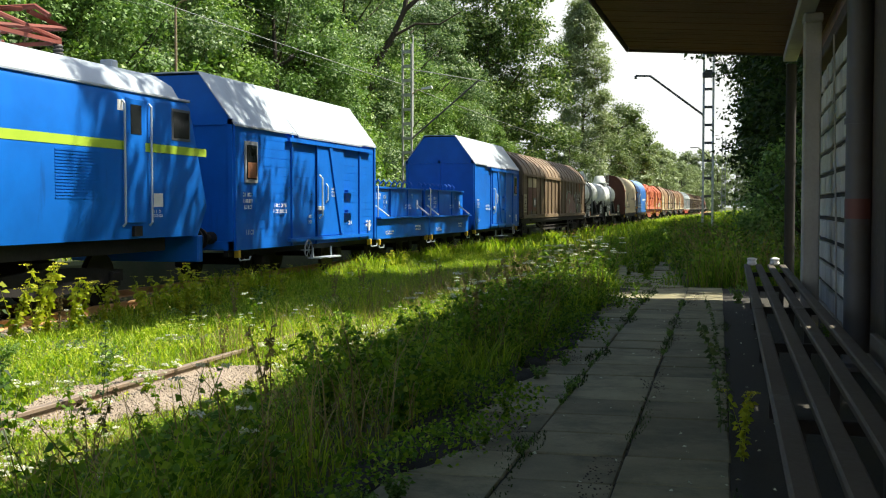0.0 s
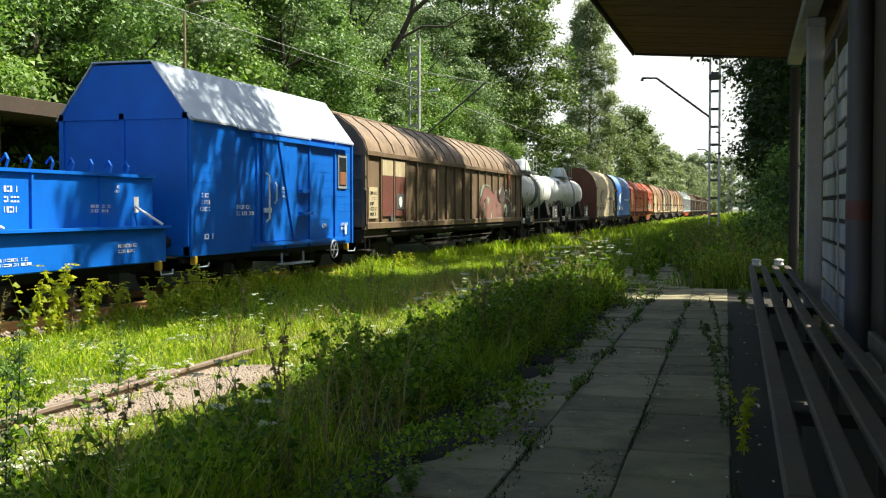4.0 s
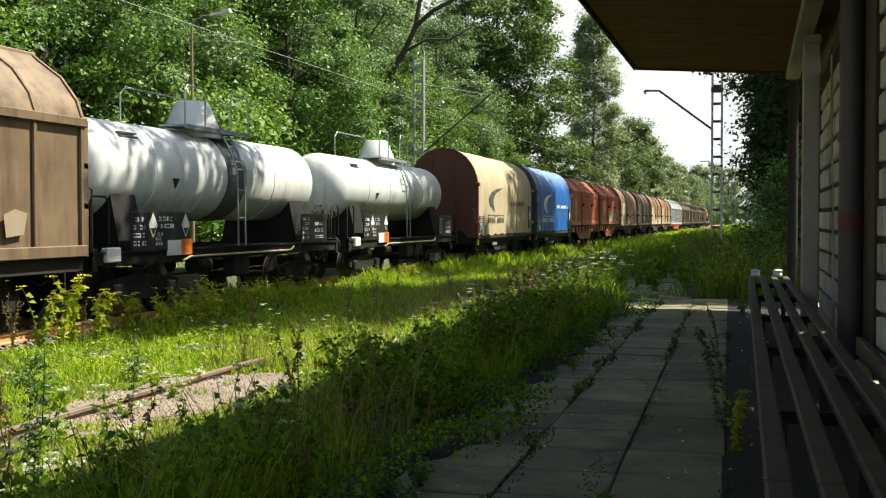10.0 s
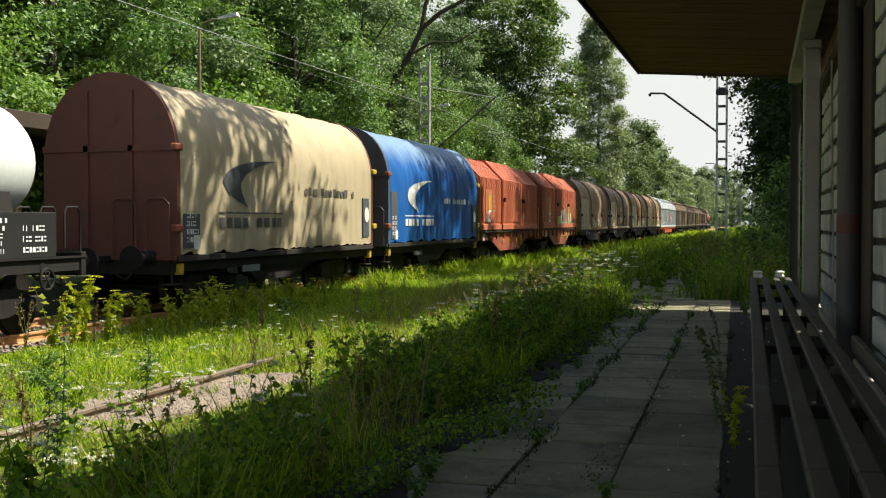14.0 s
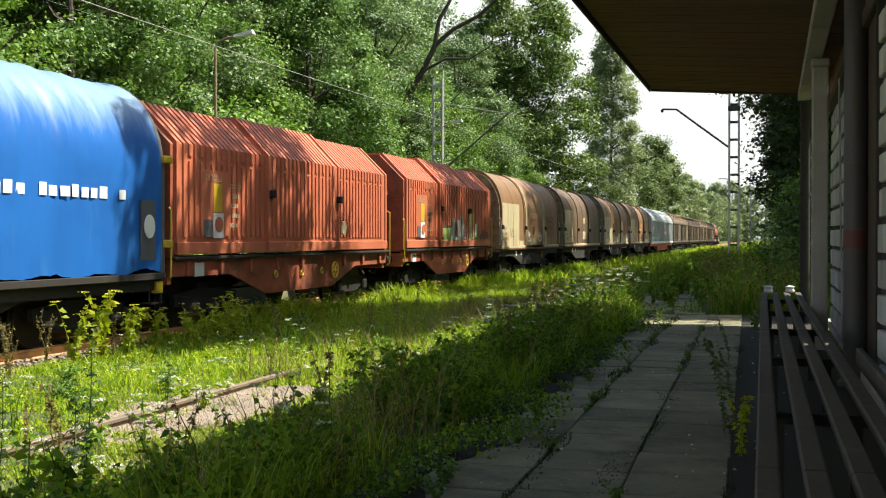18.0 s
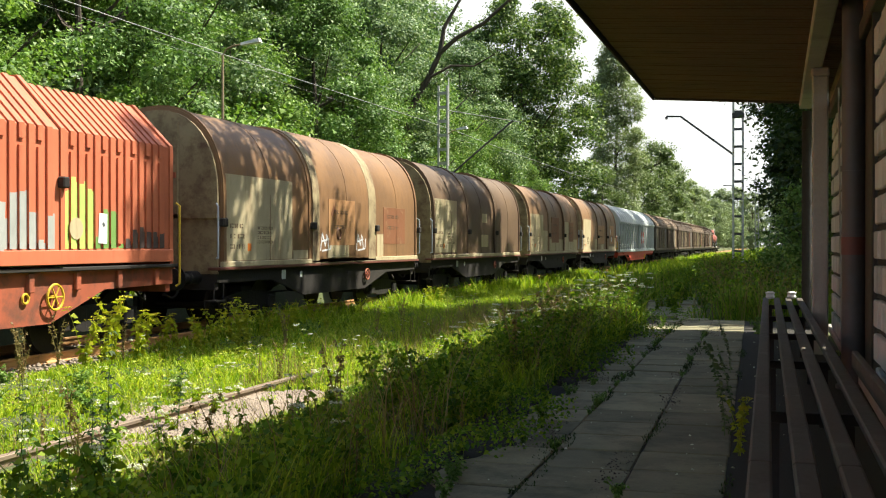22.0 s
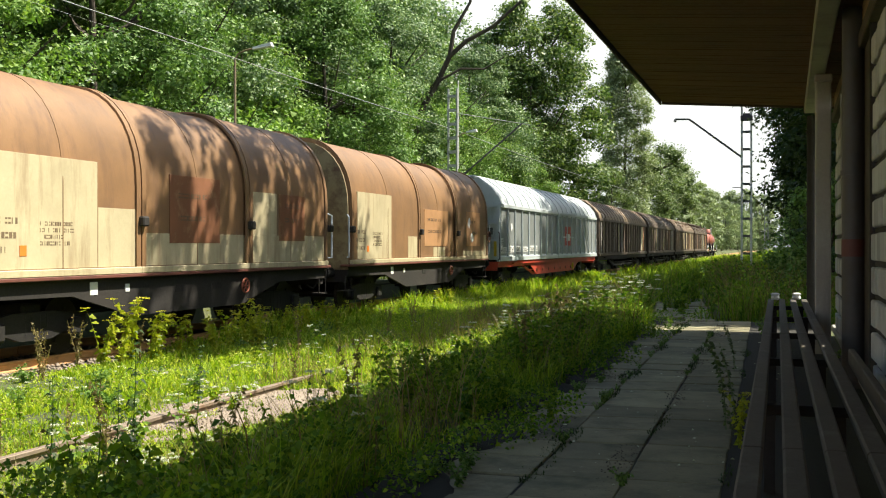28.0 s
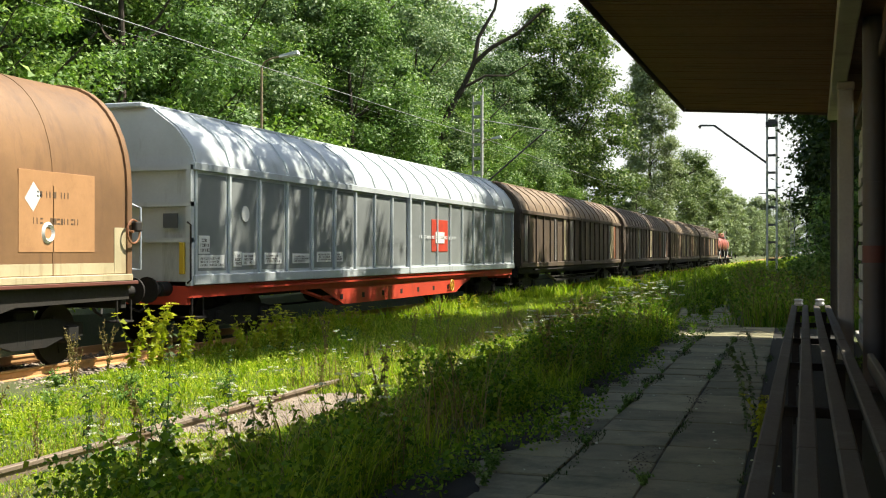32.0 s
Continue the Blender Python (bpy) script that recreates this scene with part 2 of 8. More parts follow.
m_darkletter = surface("dark_lettering", (0.10, 0.095, 0.09), (0.13, 0.12, 0.11), 0.6, dist=0.0005)
m_lime2 = surface("lime_spray_paint", (0.50, 0.62, 0.16), (0.40, 0.52, 0.14), 0.5)
m_spraygrey = surface("silver_spray_paint", (0.42, 0.43, 0.41), (0.31, 0.32, 0.31), 0.45)
m_spraypink = surface("pink_spray_paint", (0.27, 0.135, 0.115), (0.20, 0.10, 0.085), 0.55)
m_spraygreen = surface("green_spray_paint", (0.13, 0.26, 0.06), (0.20, 0.34, 0.10), 0.55)
m_spraymint = surface("mint_spray_paint", (0.34, 0.42, 0.33), (0.26, 0.33, 0.25), 0.55)
m_spraypale = surface("pale_spray_paint", (0.36, 0.29, 0.21), (0.28, 0.21, 0.15), 0.55)
m_spraydark = surface("dull_dark_spray_paint", (0.070, 0.050, 0.050), (0.110, 0.075, 0.065), 0.55)

m_glass, _t, _b = nodes_of("dark_cab_glass")
_b.inputs["Base Color"].default_value = (0.015, 0.018, 0.02, 1)
_b.inputs["Roughness"].default_value = 0.06

m_rail = surface("rusty_rail_steel", (0.60, 0.33, 0.14), (0.46, 0.25, 0.11), 0.6, 0.1, fine=25, dirt=(0.12, 0.075, 0.05), dirt_amount=0.3)
m_railgrey = surface("dull_worn_rail", (0.20, 0.155, 0.12), (0.27, 0.205, 0.15), 0.55, 0.2, fine=25, dirt=RUST, dirt_amount=0.35)
# soil, painted near black to stand in for the shade under the bench
m_soil = surface("damp_joint_soil", (0.026, 0.021, 0.014), (0.016, 0.014, 0.010), 0.95, fine=50, grain=0.5, dist=0.01)
m_sleeper = surface("weathered_sleeper_wood", (0.10, 0.08, 0.06), (0.15, 0.125, 0.10), 0.9, fine=40, grain=0.4)
m_ballast = surface("grey_gravel", (0.37, 0.30, 0.235), (0.26, 0.205, 0.155), 0.95, fine=40, grain=0.5, dist=0.02)
m_slab = surface("grey_concrete_paving", (0.385, 0.345, 0.205), (0.255, 0.230, 0.135), 0.9, scale=2.0, fine=60, dirt=(0.095, 0.092, 0.052), dirt_amount=0.5, grain=0.45, vary=0.6)
m_concrete = surface("painted_concrete", (0.42, 0.40, 0.36), (0.33, 0.31, 0.28), 0.85, fine=35, dirt=(0.22, 0.21, 0.19), dirt_amount=0.4, streak=True, grain=0.25)
m_block = surface("whitewashed_block", (0.62, 0.61, 0.58), (0.50, 0.49, 0.46), 0.85, fine=35, dirt=(0.36, 0.34, 0.31), dirt_amount=0.3, grain=0.25, vary=0.4)
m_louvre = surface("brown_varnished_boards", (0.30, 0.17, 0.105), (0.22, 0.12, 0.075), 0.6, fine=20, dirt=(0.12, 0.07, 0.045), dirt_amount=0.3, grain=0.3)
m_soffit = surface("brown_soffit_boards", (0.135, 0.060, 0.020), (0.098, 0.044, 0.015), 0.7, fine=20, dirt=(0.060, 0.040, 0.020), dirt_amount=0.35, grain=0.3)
m_fascia = surface("dark_roof_edge_tin", (0.06, 0.042, 0.028), (0.045, 0.032, 0.022), 0.7, dirt=RUST, dirt_amount=0.3)
m_bench = surface("dark_weathered_bench_wood", (0.088, 0.070, 0.052), (0.052, 0.042, 0.032), 0.7, fine=50, dirt=(0.15, 0.135, 0.115), dirt_amount=0.35, grain=0.4)
m_pipe = surface("old_grey_pipe_paint", (0.085, 0.083, 0.085), (0.055, 0.053, 0.053), 0.5, dirt=(0.075, 0.058, 0.045), dirt_amount=0.5, grain=0.3)
m_redband = surface("faded_red_band_paint", (0.13, 0.04, 0.032), (0.10, 0.035, 0.03), 0.6)
m_mast = surface("galvanised_mast_steel", (0.44, 0.45, 0.45), (0.34, 0.35, 0.35), 0.5, 0.4, dirt=(0.2, 0.16, 0.12), dirt_amount=0.3)
m_mastdark = surface("dark_mast_bands", (0.10, 0.10, 0.10), (0.07, 0.07, 0.07), 0.6)
m_lamp = surface("pale_lamp_head", (0.70, 0.71, 0.70), (0.62, 0.63, 0.62), 0.4)
m_post = surface("rusty_lamp_post", (0.30, 0.24, 0.15), (0.24, 0.18, 0.11), 0.6, dirt=RUST, dirt_amount=0.4)
m_wire = surface("overhead_wire_copper", (0.30, 0.31, 0.30), (0.24, 0.25, 0.24), 0.5, 0.3)
m_bark = surface("dark_bark", (0.060, 0.047, 0.036), (0.09, 0.072, 0.055), 0.95, fine=12, grain=0.5, dist=0.03)
m_litter = surface("pale_scrap", (0.7, 0.7, 0.68), (0.6, 0.6, 0.58), 0.6)

m_leaf = leafy("broad_leaves", (0.040, 0.092, 0.028), (0.116, 0.222, 0.062), (0.25, 0.365, 0.145), 0.30, 0.5)
m_leaf2 = leafy("yellowish_leaves", (0.064, 0.140, 0.030), (0.158, 0.282, 0.060), (0.31, 0.42, 0.145), 0.36, 0.5)
m_leaf3 = leafy("greyish_poplar_leaves", (0.048, 0.100, 0.048), (0.128, 0.215, 0.098), (0.34, 0.43, 0.26), 0.28, 0.46)
m_leafmid = leafy("mid_green_leaves", (0.055, 0.090, 0.036), (0.115, 0.170, 0.062), (0.22, 0.28, 0.115), 0.3)
m_leafoak = leafy("dense_crown_leaves", (0.034, 0.070, 0.022), (0.100, 0.175, 0.048), (0.25, 0.32, 0.10), 0.30, 0.45)
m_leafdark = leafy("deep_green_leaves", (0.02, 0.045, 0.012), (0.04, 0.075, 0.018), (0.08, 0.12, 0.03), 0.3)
m_grass = leafy("grass_blades", (0.115, 0.215, 0.012), (0.26, 0.40, 0.022), (0.54, 0.58, 0.065), 0.5, 0.6)
# brighter, yellower herb leaf for the lit ground: sunlight put into the colour
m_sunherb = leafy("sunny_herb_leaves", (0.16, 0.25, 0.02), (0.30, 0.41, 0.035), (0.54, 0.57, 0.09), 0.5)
# aerial haze painted into the leaf colour: paler and greyer than near leaves
m_leafhaze = leafy("far_hazy_leaves", (0.16, 0.205, 0.12), (0.23, 0.29, 0.165), (0.33, 0.38, 0.24), 0.3)
m_drygrass = leafy("dry_stalks", (0.16, 0.12, 0.05), (0.24, 0.19, 0.08), (0.34, 0.27, 0.13), 0.3)
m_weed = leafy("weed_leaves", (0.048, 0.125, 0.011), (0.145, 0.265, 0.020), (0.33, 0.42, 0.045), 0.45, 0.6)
m_goldleaf = leafy("yellow_green_leaves", (0.30, 0.36, 0.03), (0.42, 0.46, 0.04), (0.56, 0.55, 0.05), 0.45)
m_petal = leafy("white_umbels", (0.55, 0.56, 0.50), (0.68, 0.68, 0.62), (0.8, 0.8, 0.75), 0.25)
m_petaly = leafy("yellow_umbels", (0.50, 0.46, 0.03), (0.60, 0.55, 0.05), (0.70, 0.62, 0.08), 0.3)

m_haze, _t, _b = nodes_of("bright_sky_haze")
_b.inputs["Base Color"].default_value = (0.0, 0.0, 0.0, 1)
_b.inputs["Emission Color"].default_value = (0.96, 0.98, 1.0, 1)
_b.inputs["Emission Strength"].default_value = 0.50

# ground: soil and moss under the grass, gravel by the near rail
m_ground, _t, _b = nodes_of("overgrown_ground")
_co = _t.nodes.new("ShaderNodeTexCoord").outputs["Object"]
_n1, _n2 = noise_node(_t, _co, 0.5), noise_node(_t, _co, 22.0, 8.0, 0.7)
_c = ramp(_t, _n1, [(0.3, (0.055, 0.075, 0.022)), (0.55, (0.085, 0.10, 0.032)), (0.75, (0.12, 0.10, 0.055))])
_c = mixc(_t, 0.5, _c, ramp(_t, _n2, [(0.25, (0.3, 0.3, 0.3)), (0.75, (1.1, 1.1, 1.1))]), "MULTIPLY")
link(_t, _c, _b.inputs["Base Color"])
_b.inputs["Roughness"].default_value = 0.95
bump(_t, _b, _n2, 0.7, 0.03)


# ---- mesh building ----
class Shape:
    """Vertices and faces gathered for one mesh."""

    def __init__(self):
        self.v, self.f = [], []

    def add(self, verts, faces):
        n = len(self.v)
        self.v += [tuple(p) for p in verts]
        self.f += [tuple(n + i for i in q) for q in faces]
        return self

    def box(self, x0, y0, z0, x1, y1, z1, c=0.0):
        if c <= 0:
            v = [(x, y, z) for x in (x0, x1) for y in (y0, y1) for z in (z0, z1)]
            return self.add(v, [(0, 1, 3, 2), (4, 6, 7, 5), (0, 4, 5, 1), (2, 3, 7, 6), (0, 2, 6, 4), (1, 5, 7, 3)])
        # chamfered along all edges
        lo, hi = (x0, y0, z0), (x1, y1, z1)
        idx, v = {}, []
        for sx in (0, 1):
            for sy in (0, 1):
                for sz in (0, 1):
                    s = (sx, sy, sz)
                    for ax in range(3):
                        p = [hi[k] if s[k] else lo[k] for k in range(3)]
                        for k in range(3):
                            if k != ax:
                                p[k] += -c if s[k] else c
                        idx[s, ax] = len(v)
                        v.append(p)
        f = []
        for ax in range(3):
            a, b = [k for k in range(3) if k != ax]
            for side in (0, 1):
                q = []
                for u, w in ((0, 0), (1, 0), (1, 1), (0, 1)):
                    s = [0, 0, 0]
                    s[ax], s[a], s[b] = side, u, w
                    q.append(idx[tuple(s), ax])
                f.append(q)
            for u in (0, 1):
                for w in (0, 1):
                    s0, s1 = [0, 0, 0], [0, 0, 0]
                    s0[a] = s1[a] = u
                    s0[b] = s1[b] = w
                    s0[ax], s1[ax] = 0, 1
                    f.append((idx[tuple(s0), a], idx[tuple(s1), a], idx[tuple(s1), b], idx[tuple(s0), b]))
        for s in {k[0] for k in idx}:
            f.append((idx[s, 0], idx[s, 1], idx[s, 2]))
        return self.add(v, f)

    def prism(self, prof, y0, y1):
        """An (x, z) outline drawn out along y, with caps."""
        n = len(prof)
        v = [(x, y0, z) for x, z in prof] + [(x, y1, z) for x, z in prof]
        return self.add(v, [(i, (i + 1) % n, n + (i + 1) % n, n + i) for i in range(n)] + [tuple(range(n))[::-1], tuple(range(n, 2 * n))])

    def prism_x(self, prof, x0, x1):
        """A (y, z) outline drawn out along x, with caps."""
        n = len(prof)
        v = [(x0, y, z) for y, z in prof] + [(x1, y, z) for y, z in prof]
        return self.add(v, [(i, (i + 1) % n, n + (i + 1) % n, n + i) for i in range(n)] + [tuple(range(n))[::-1], tuple(range(n, 2 * n))])

    def band(self, prof, y0, y1, thick):
        """An open (x, z) line drawn out along y, thickened towards its inside."""
        k = len(prof)
        inner = [(x - thick * (1 if x > 0 else -1 if x < 0 else 0) * 0.7, z - thick * 0.7) for x, z in prof]
        v = [(x, y, z) for y in (y0, y1) for x, z in prof] + [(x, y, z) for y in (y0, y1) for x, z in inner]
        f = []
        for i in range(k - 1):
            f += [(i, i + 1, k + i + 1, k + i), (2 * k + i, 3 * k + i, 3 * k + i + 1, 2 * k + i + 1),
                  (i, 2 * k + i, 2 * k + i + 1, i + 1), (k + i, k + i + 1, 3 * k + i + 1, 3 * k + i)]
        return self.add(v, f)

    def rod(self, a, b, r, n=8, r2=None, cap=True):
        a, b = Vector(a), Vector(b)
        d = (b - a).normalized()
        u = d.orthogonal().normalized()
        w = d.cross(u)
        r2 = r if r2 is None else r2
        v = []
        for p, q in ((a, r), (b, r2)):
            v += [p + (u * math.cos(6.28318 * i / n) + w * math.sin(6.28318 * i / n)) * q for i in range(n)]
        f = [(i, (i + 1) % n, n + (i + 1) % n, n + i) for i in range(n)]
        if cap:
            f += [tuple(range(n))[::-1], tuple(range(n, 2 * n))]
        return self.add(v, f)

    def tube(self, pts, r, n=6, ends=None):
        """One bent tube through the points, tapering from r to ends."""
        pts = [Vector(p) for p in pts]
        k = len(pts)
        up = None
        v = []
        for i, p in enumerate(pts):
            d = (pts[min(i + 1, k - 1)] - pts[max(i - 1, 0)]).normalized()
            u = d.orthogonal().normalized() if up is None else (up - d * up.dot(d)).normalized()
            up = u
            w = d.cross(u)
            q = r if ends is None else r + (ends - r) * i / (k - 1)
            v += [p + (u * math.cos(6.28318 * j / n) + w * math.sin(6.28318 * j / n)) * q for j in range(n)]
        f = [(i * n + j, i * n + (j + 1) % n, (i + 1) * n + (j + 1) % n, (i + 1) * n + j) for i in range(k - 1) for j in range(n)]
        f += [tuple(range(n))[::-1], tuple((k - 1) * n + j for j in range(n))]
        return self.add(v, f)

    def ring(self, c, r, thick, axis="x", n=20, m=6):
        """A torus."""
        c = Vector(c)
        ex = {"x": (Vector((0, 1, 0)), Vector((0, 0, 1)), Vector((1, 0, 0))), "y": (Vector((1, 0, 0)), Vector((0, 0, 1)), Vector((0, 1, 0)))}[axis]
        v, f = [], []
        for i in range(n):
            a = 6.28318 * i / n
            o = ex[0] * math.cos(a) + ex[1] * math.sin(a)
            for j in range(m):
                b = 6.28318 * j / m
                v.append(c + o * (r + thick * math.cos(b)) + ex[2] * thick * math.sin(b))
        for i in range(n):
            for j in range(m):
                f.append((i * m + j, ((i + 1) % n) * m + j, ((i + 1) % n) * m + (j + 1) % m, i * m + (j + 1) % m))
        return self.add(v, f)

    def lathe(self, prof, axis_pt, axis="y", n=24):
        """(radius, distance) pairs turned about an axis through axis_pt."""
        ax = Vector(axis_pt)
        v, f = [], []
        for r, d in prof:
            for i in range(n):
                a = 6.28318 * i / n
                if axis == "y":
                    v.append(ax + Vector((r * math.cos(a), d, r * math.sin(a))))
                elif axis == "x":
                    v.append(ax + Vector((d, r * math.cos(a), r * math.sin(a))))
                else:
                    v.append(ax + Vector((r * math.cos(a), r * math.sin(a), d)))
        for k in range(len(prof) - 1):
            for i in range(n):
                f.append((k * n + i, k * n + (i + 1) % n, (k + 1) * n + (i + 1) % n, (k + 1) * n + i))
        f += [tuple(range(n))[::-1], tuple((len(prof) - 1) * n + i for i in range(n))]
        return self.add(v, f)

    def mesh(self, name, material, smooth=32):
        me = bpy.data.meshes.new(name)
        me.from_pydata(self.v, [], self.f)
        bm = bmesh.new()
        bm.from_mesh(me)
        bmesh.ops.recalc_face_normals(bm, faces=bm.faces)
        bm.to_mesh(me)
        bm.free()
        me.polygons.foreach_set("use_smooth", [True] * len(me.polygons))
        me.set_sharp_from_angle(angle=radians(smooth))
        me.materials.append(material)
        return me


def fast_mesh(name, verts, quads, material):
    me = bpy.data.meshes.new(name)
    k = quads.shape[1]
    me.vertices.add(len(verts))
    me.vertices.foreach_set("co", np.ascontiguousarray(verts, np.float32).ravel())
    me.loops.add(quads.size)
    me.loops.foreach_set("vertex_index", np.ascontiguousarray(quads, np.int32).ravel())
    me.polygons.add(len(quads))
    me.polygons.foreach_set("loop_start", np.arange(0, quads.size, k, dtype=np.int32))
    me.update(calc_edges=True)
    me.materials.append(material)
    return me


def part(name, shape, material, parent, label="", smooth=32):
    ob = new(name, shape.mesh(name, material, smooth))
    ob.parent = parent
    if label:
        tagged(ob, label)
    return ob


def shared(name, me, parent, loc, rz=0.0):
    ob = new(name, me)
    ob.parent = parent
    ob.location = loc
    ob.rotation_euler = (0, 0, rz)
    return ob


def thing(name, label, category, loc=(0, 0, 0), group="", kind="", rz=0.0):
    ob = new(name)
    ob.location = loc
    ob.rotation_euler = (0, 0, radians(rz))
    return tagged(ob, label, category, group, kind)


def solid(name, shape, material, label, category, loc=(0, 0, 0), group="", kind="", smooth=32):
    ob = new(name, shape.mesh(name, material, smooth))
    ob.location = loc
    return tagged(ob, label, category, group, kind)


# ---- ground ----
def ground_z(x, y):
    """Height of the ground: platform on the near side, a bank, then the track bed."""
    if -6 < x < -1:
        x += 0.9 * min(1.0, max(0.0, (y - 12) / 10))
    z = np.interp(x, [-900, -22, -19.8, -19.3, -13.5, -13.3, -13.2, -9.9, -8.6, -7.5, -5.5, -4.7, -2.9, -2.1, 2.5, 30, 900],
                  [-0.6, -0.5, 0.2, 0.5, 0.5, -0.2, -0.17, -0.17, -0.22, -0.09, -0.10, -0.05, 0.32, 0.53, 0.53, 0.3, -0.6])
    return float(z)


def plant_z(x, y):
    """Where plants root: on the paving or on the ground."""
    return PLAT - 0.004 if -1.68 < x < 0.77 and y < 16.7 else ground_z(x, y)


def make_ground():
    xs = sorted(set([-13.5, -13.3, -13.2, -900, -400, -150, -60, -40, -30, 30, 60, 150, 400, 900] + [round(-24 + 0.4 * i, 2) for i in range(72)] + [8, 12, 18, 24]))
    ys = sorted(set([-900, -300, -100, -40, -20, -10] + [i for i in range(-6, 60, 1)] + [60, 66, 74, 84, 96, 110, 130, 160, 200, 260, 340, 480, 700, 1000, 1800]))
    v = []
    for y in ys:
        for x in xs:
            z = ground_z(x, y)
            if abs(x) < 40 and -10 < y < 130 and not -2.0 < x < 0.8 and not (-7.6 < x < -4.2 and 6 < y < 14):
                z += 0.07 * noise.noise(Vector((x * 0.7, y * 0.5, 0.3)))
            v.append((x, y, z))
    n = len(xs)
    q = np.array([(j * n + i, j * n + i + 1, (j + 1) * n + i + 1, (j + 1) * n + i) for j in range(len(ys) - 1) for i in range(n - 1)])
    ob = new("ground", fast_mesh("ground", np.array(v), q, m_ground))
    ob.data.polygons.foreach_set("use_smooth", [True] * len(ob.data.polygons))
    tagged(ob, "overgrown grassy ground with moss and bare soil", "ground", kind="structure")


make_ground()


def make_backdrop():
    """The bright summer haze low in the sky, all round the horizon."""
    n = 64
    v = [(1300 * math.cos(6.28318 * i / n), 1300 * math.sin(6.28318 * i / n), z) for z in (-2.0, 400.0) for i in range(n)]
    ob = new("backdrop", Shape().add(v, [(i, (i + 1) % n, n + (i + 1) % n, n + i) for i in range(n)]).mesh("backdrop", m_haze))
    tagged(ob, "white hazy summer sky low over the horizon", "sky", kind="structure")


make_backdrop()


def rail_profile():
    return [(-0.07, -0.16), (0.07, -0.16), (0.07, -0.145), (0.012, -0.125), (0.012, -0.045), (0.036, -0.035), (0.036, -0.006), (0.028, 0.0),
            (-0.028, 0.0), (-0.036, -0.006), (-0.036, -0.035), (-0.012, -0.045), (-0.012, -0.125), (-0.07, -0.145)]


def make_track(name, xc, y0, y1, material, label, sleepers, top=0.0, sink=0.0):
    tr = thing(name, label, "railway track", (xc, 0, top), kind="structure")
    for side in (-0.7535, 0.7535):
        y = y0
        while y < y1:
            e = min(y + 25.0, y1)
            part("rail", Shape().prism([(x + side, z - (sink if side < 0 else 0)) for x, z in rail_profile()], y, e - 0.012), material, tr)
            y = e
    if sleepers:
        sh = Shape().box(-1.3, -0.13, -0.30, 1.3, 0.13, -0.165, 0.015)
        me = sh.mesh("sleeper", m_sleeper)
        y = -3.0
        while y < 70:
            shared("sleeper", me, tr, (0, y, 0), 0.01 * math.sin(y * 7))
            y += 0.62
    return tr


make_track("track_main", TRACK, -60, 420, m_rail, "main line track with rusty orange rails in grass", True)
make_track("track_siding", SIDING, -60, 60, m_railgrey, "overgrown siding with dull worn rails in tall grass", False, 0.005, 0.12)


def bare_patch(x, y):
    """The bare gravelly spot round the siding's near rail."""
    u, w = (x + 5.6) / 0.9, (y - 10.1) / 1.9
    return u * u + w * w + 0.7 * noise.noise(Vector((x * 1.6, y * 1.2, 3.0))) < 1.0


def gravel_bed(name, x0, x1, y0, y1, count, size, label, keep=None, material=None):
    """Loose stones scattered over a patch, as small faceted lumps."""
    rng = np.random.RandomState(5)
    base = np.array([(1, 0, 0), (-1, 0, 0), (0, 1, 0), (0, -1, 0), (0, 0, 1), (0, 0, -1)], float)
    tri = np.array([(0, 2, 4), (2, 1, 4), (1, 3, 4), (3, 0, 4), (2, 0, 5), (1, 2, 5), (3, 1, 5), (0, 3, 5)])
    u, w = rng.rand(count), rng.rand(count)
    x, y = x0 + (x1 - x0) * u, y0 + (y1 - y0) * w ** 1.3
    if keep:
        ok = np.array([keep(a, b) for a, b in zip(x, y)])
        x, y = x[ok], y[ok]
        count = len(x)
    z = np.array([plant_z(a, b) for a, b in zip(x, y)]) + size * 0.4
    s = size * (0.5 + rng.rand(count, 1, 1)) * (0.7 + 0.6 * rng.rand(count, 6, 1))
    ang = rng.rand(count) * 6.28
    rot = np.zeros((count, 3, 3))
    rot[:, 0, 0], rot[:, 0, 1], rot[:, 1, 0], rot[:, 1, 1], rot[:, 2, 2] = np.cos(ang), -np.sin(ang), np.sin(ang), np.cos(ang), 0.7
    v = np.einsum("kij,nj->kni", rot, base) * s + np.stack([x, y, z], 1)[:, None, :]
    q = (tri[None] + 6 * np.arange(count)[:, None, None]).reshape(-1, 3)
    ob = new(name, fast_mesh(name, v.reshape(-1, 3), q, material or m_ballast))
    tagged(ob, label, "gravel", kind="stuff")


gravel_bed("gravel", -7.3, -4.5, 7.2, 12.6, 42000, 0.018, "pale loose gravel beside the siding rail", bare_patch)
gravel_bed("track_ballast", -13.2, -10.0, 2.0, 60.0, 9000, 0.04, "grey ballast stones under the main track")
gravel_bed("soil_crumbs", -1.85, 0.3, 2.3, 16.6, 22000, 0.0045, "dark soil crumbs and leaf litter on the paving edge",
           lambda x, y: x < -1.30 + 0.45 * noise.noise(Vector((0.5, y * 1.1, 2.0))) or abs(x + 0.69 + 0.1 * noise.noise(Vector((4.0, y, 1.0)))) < 0.07, m_bark)


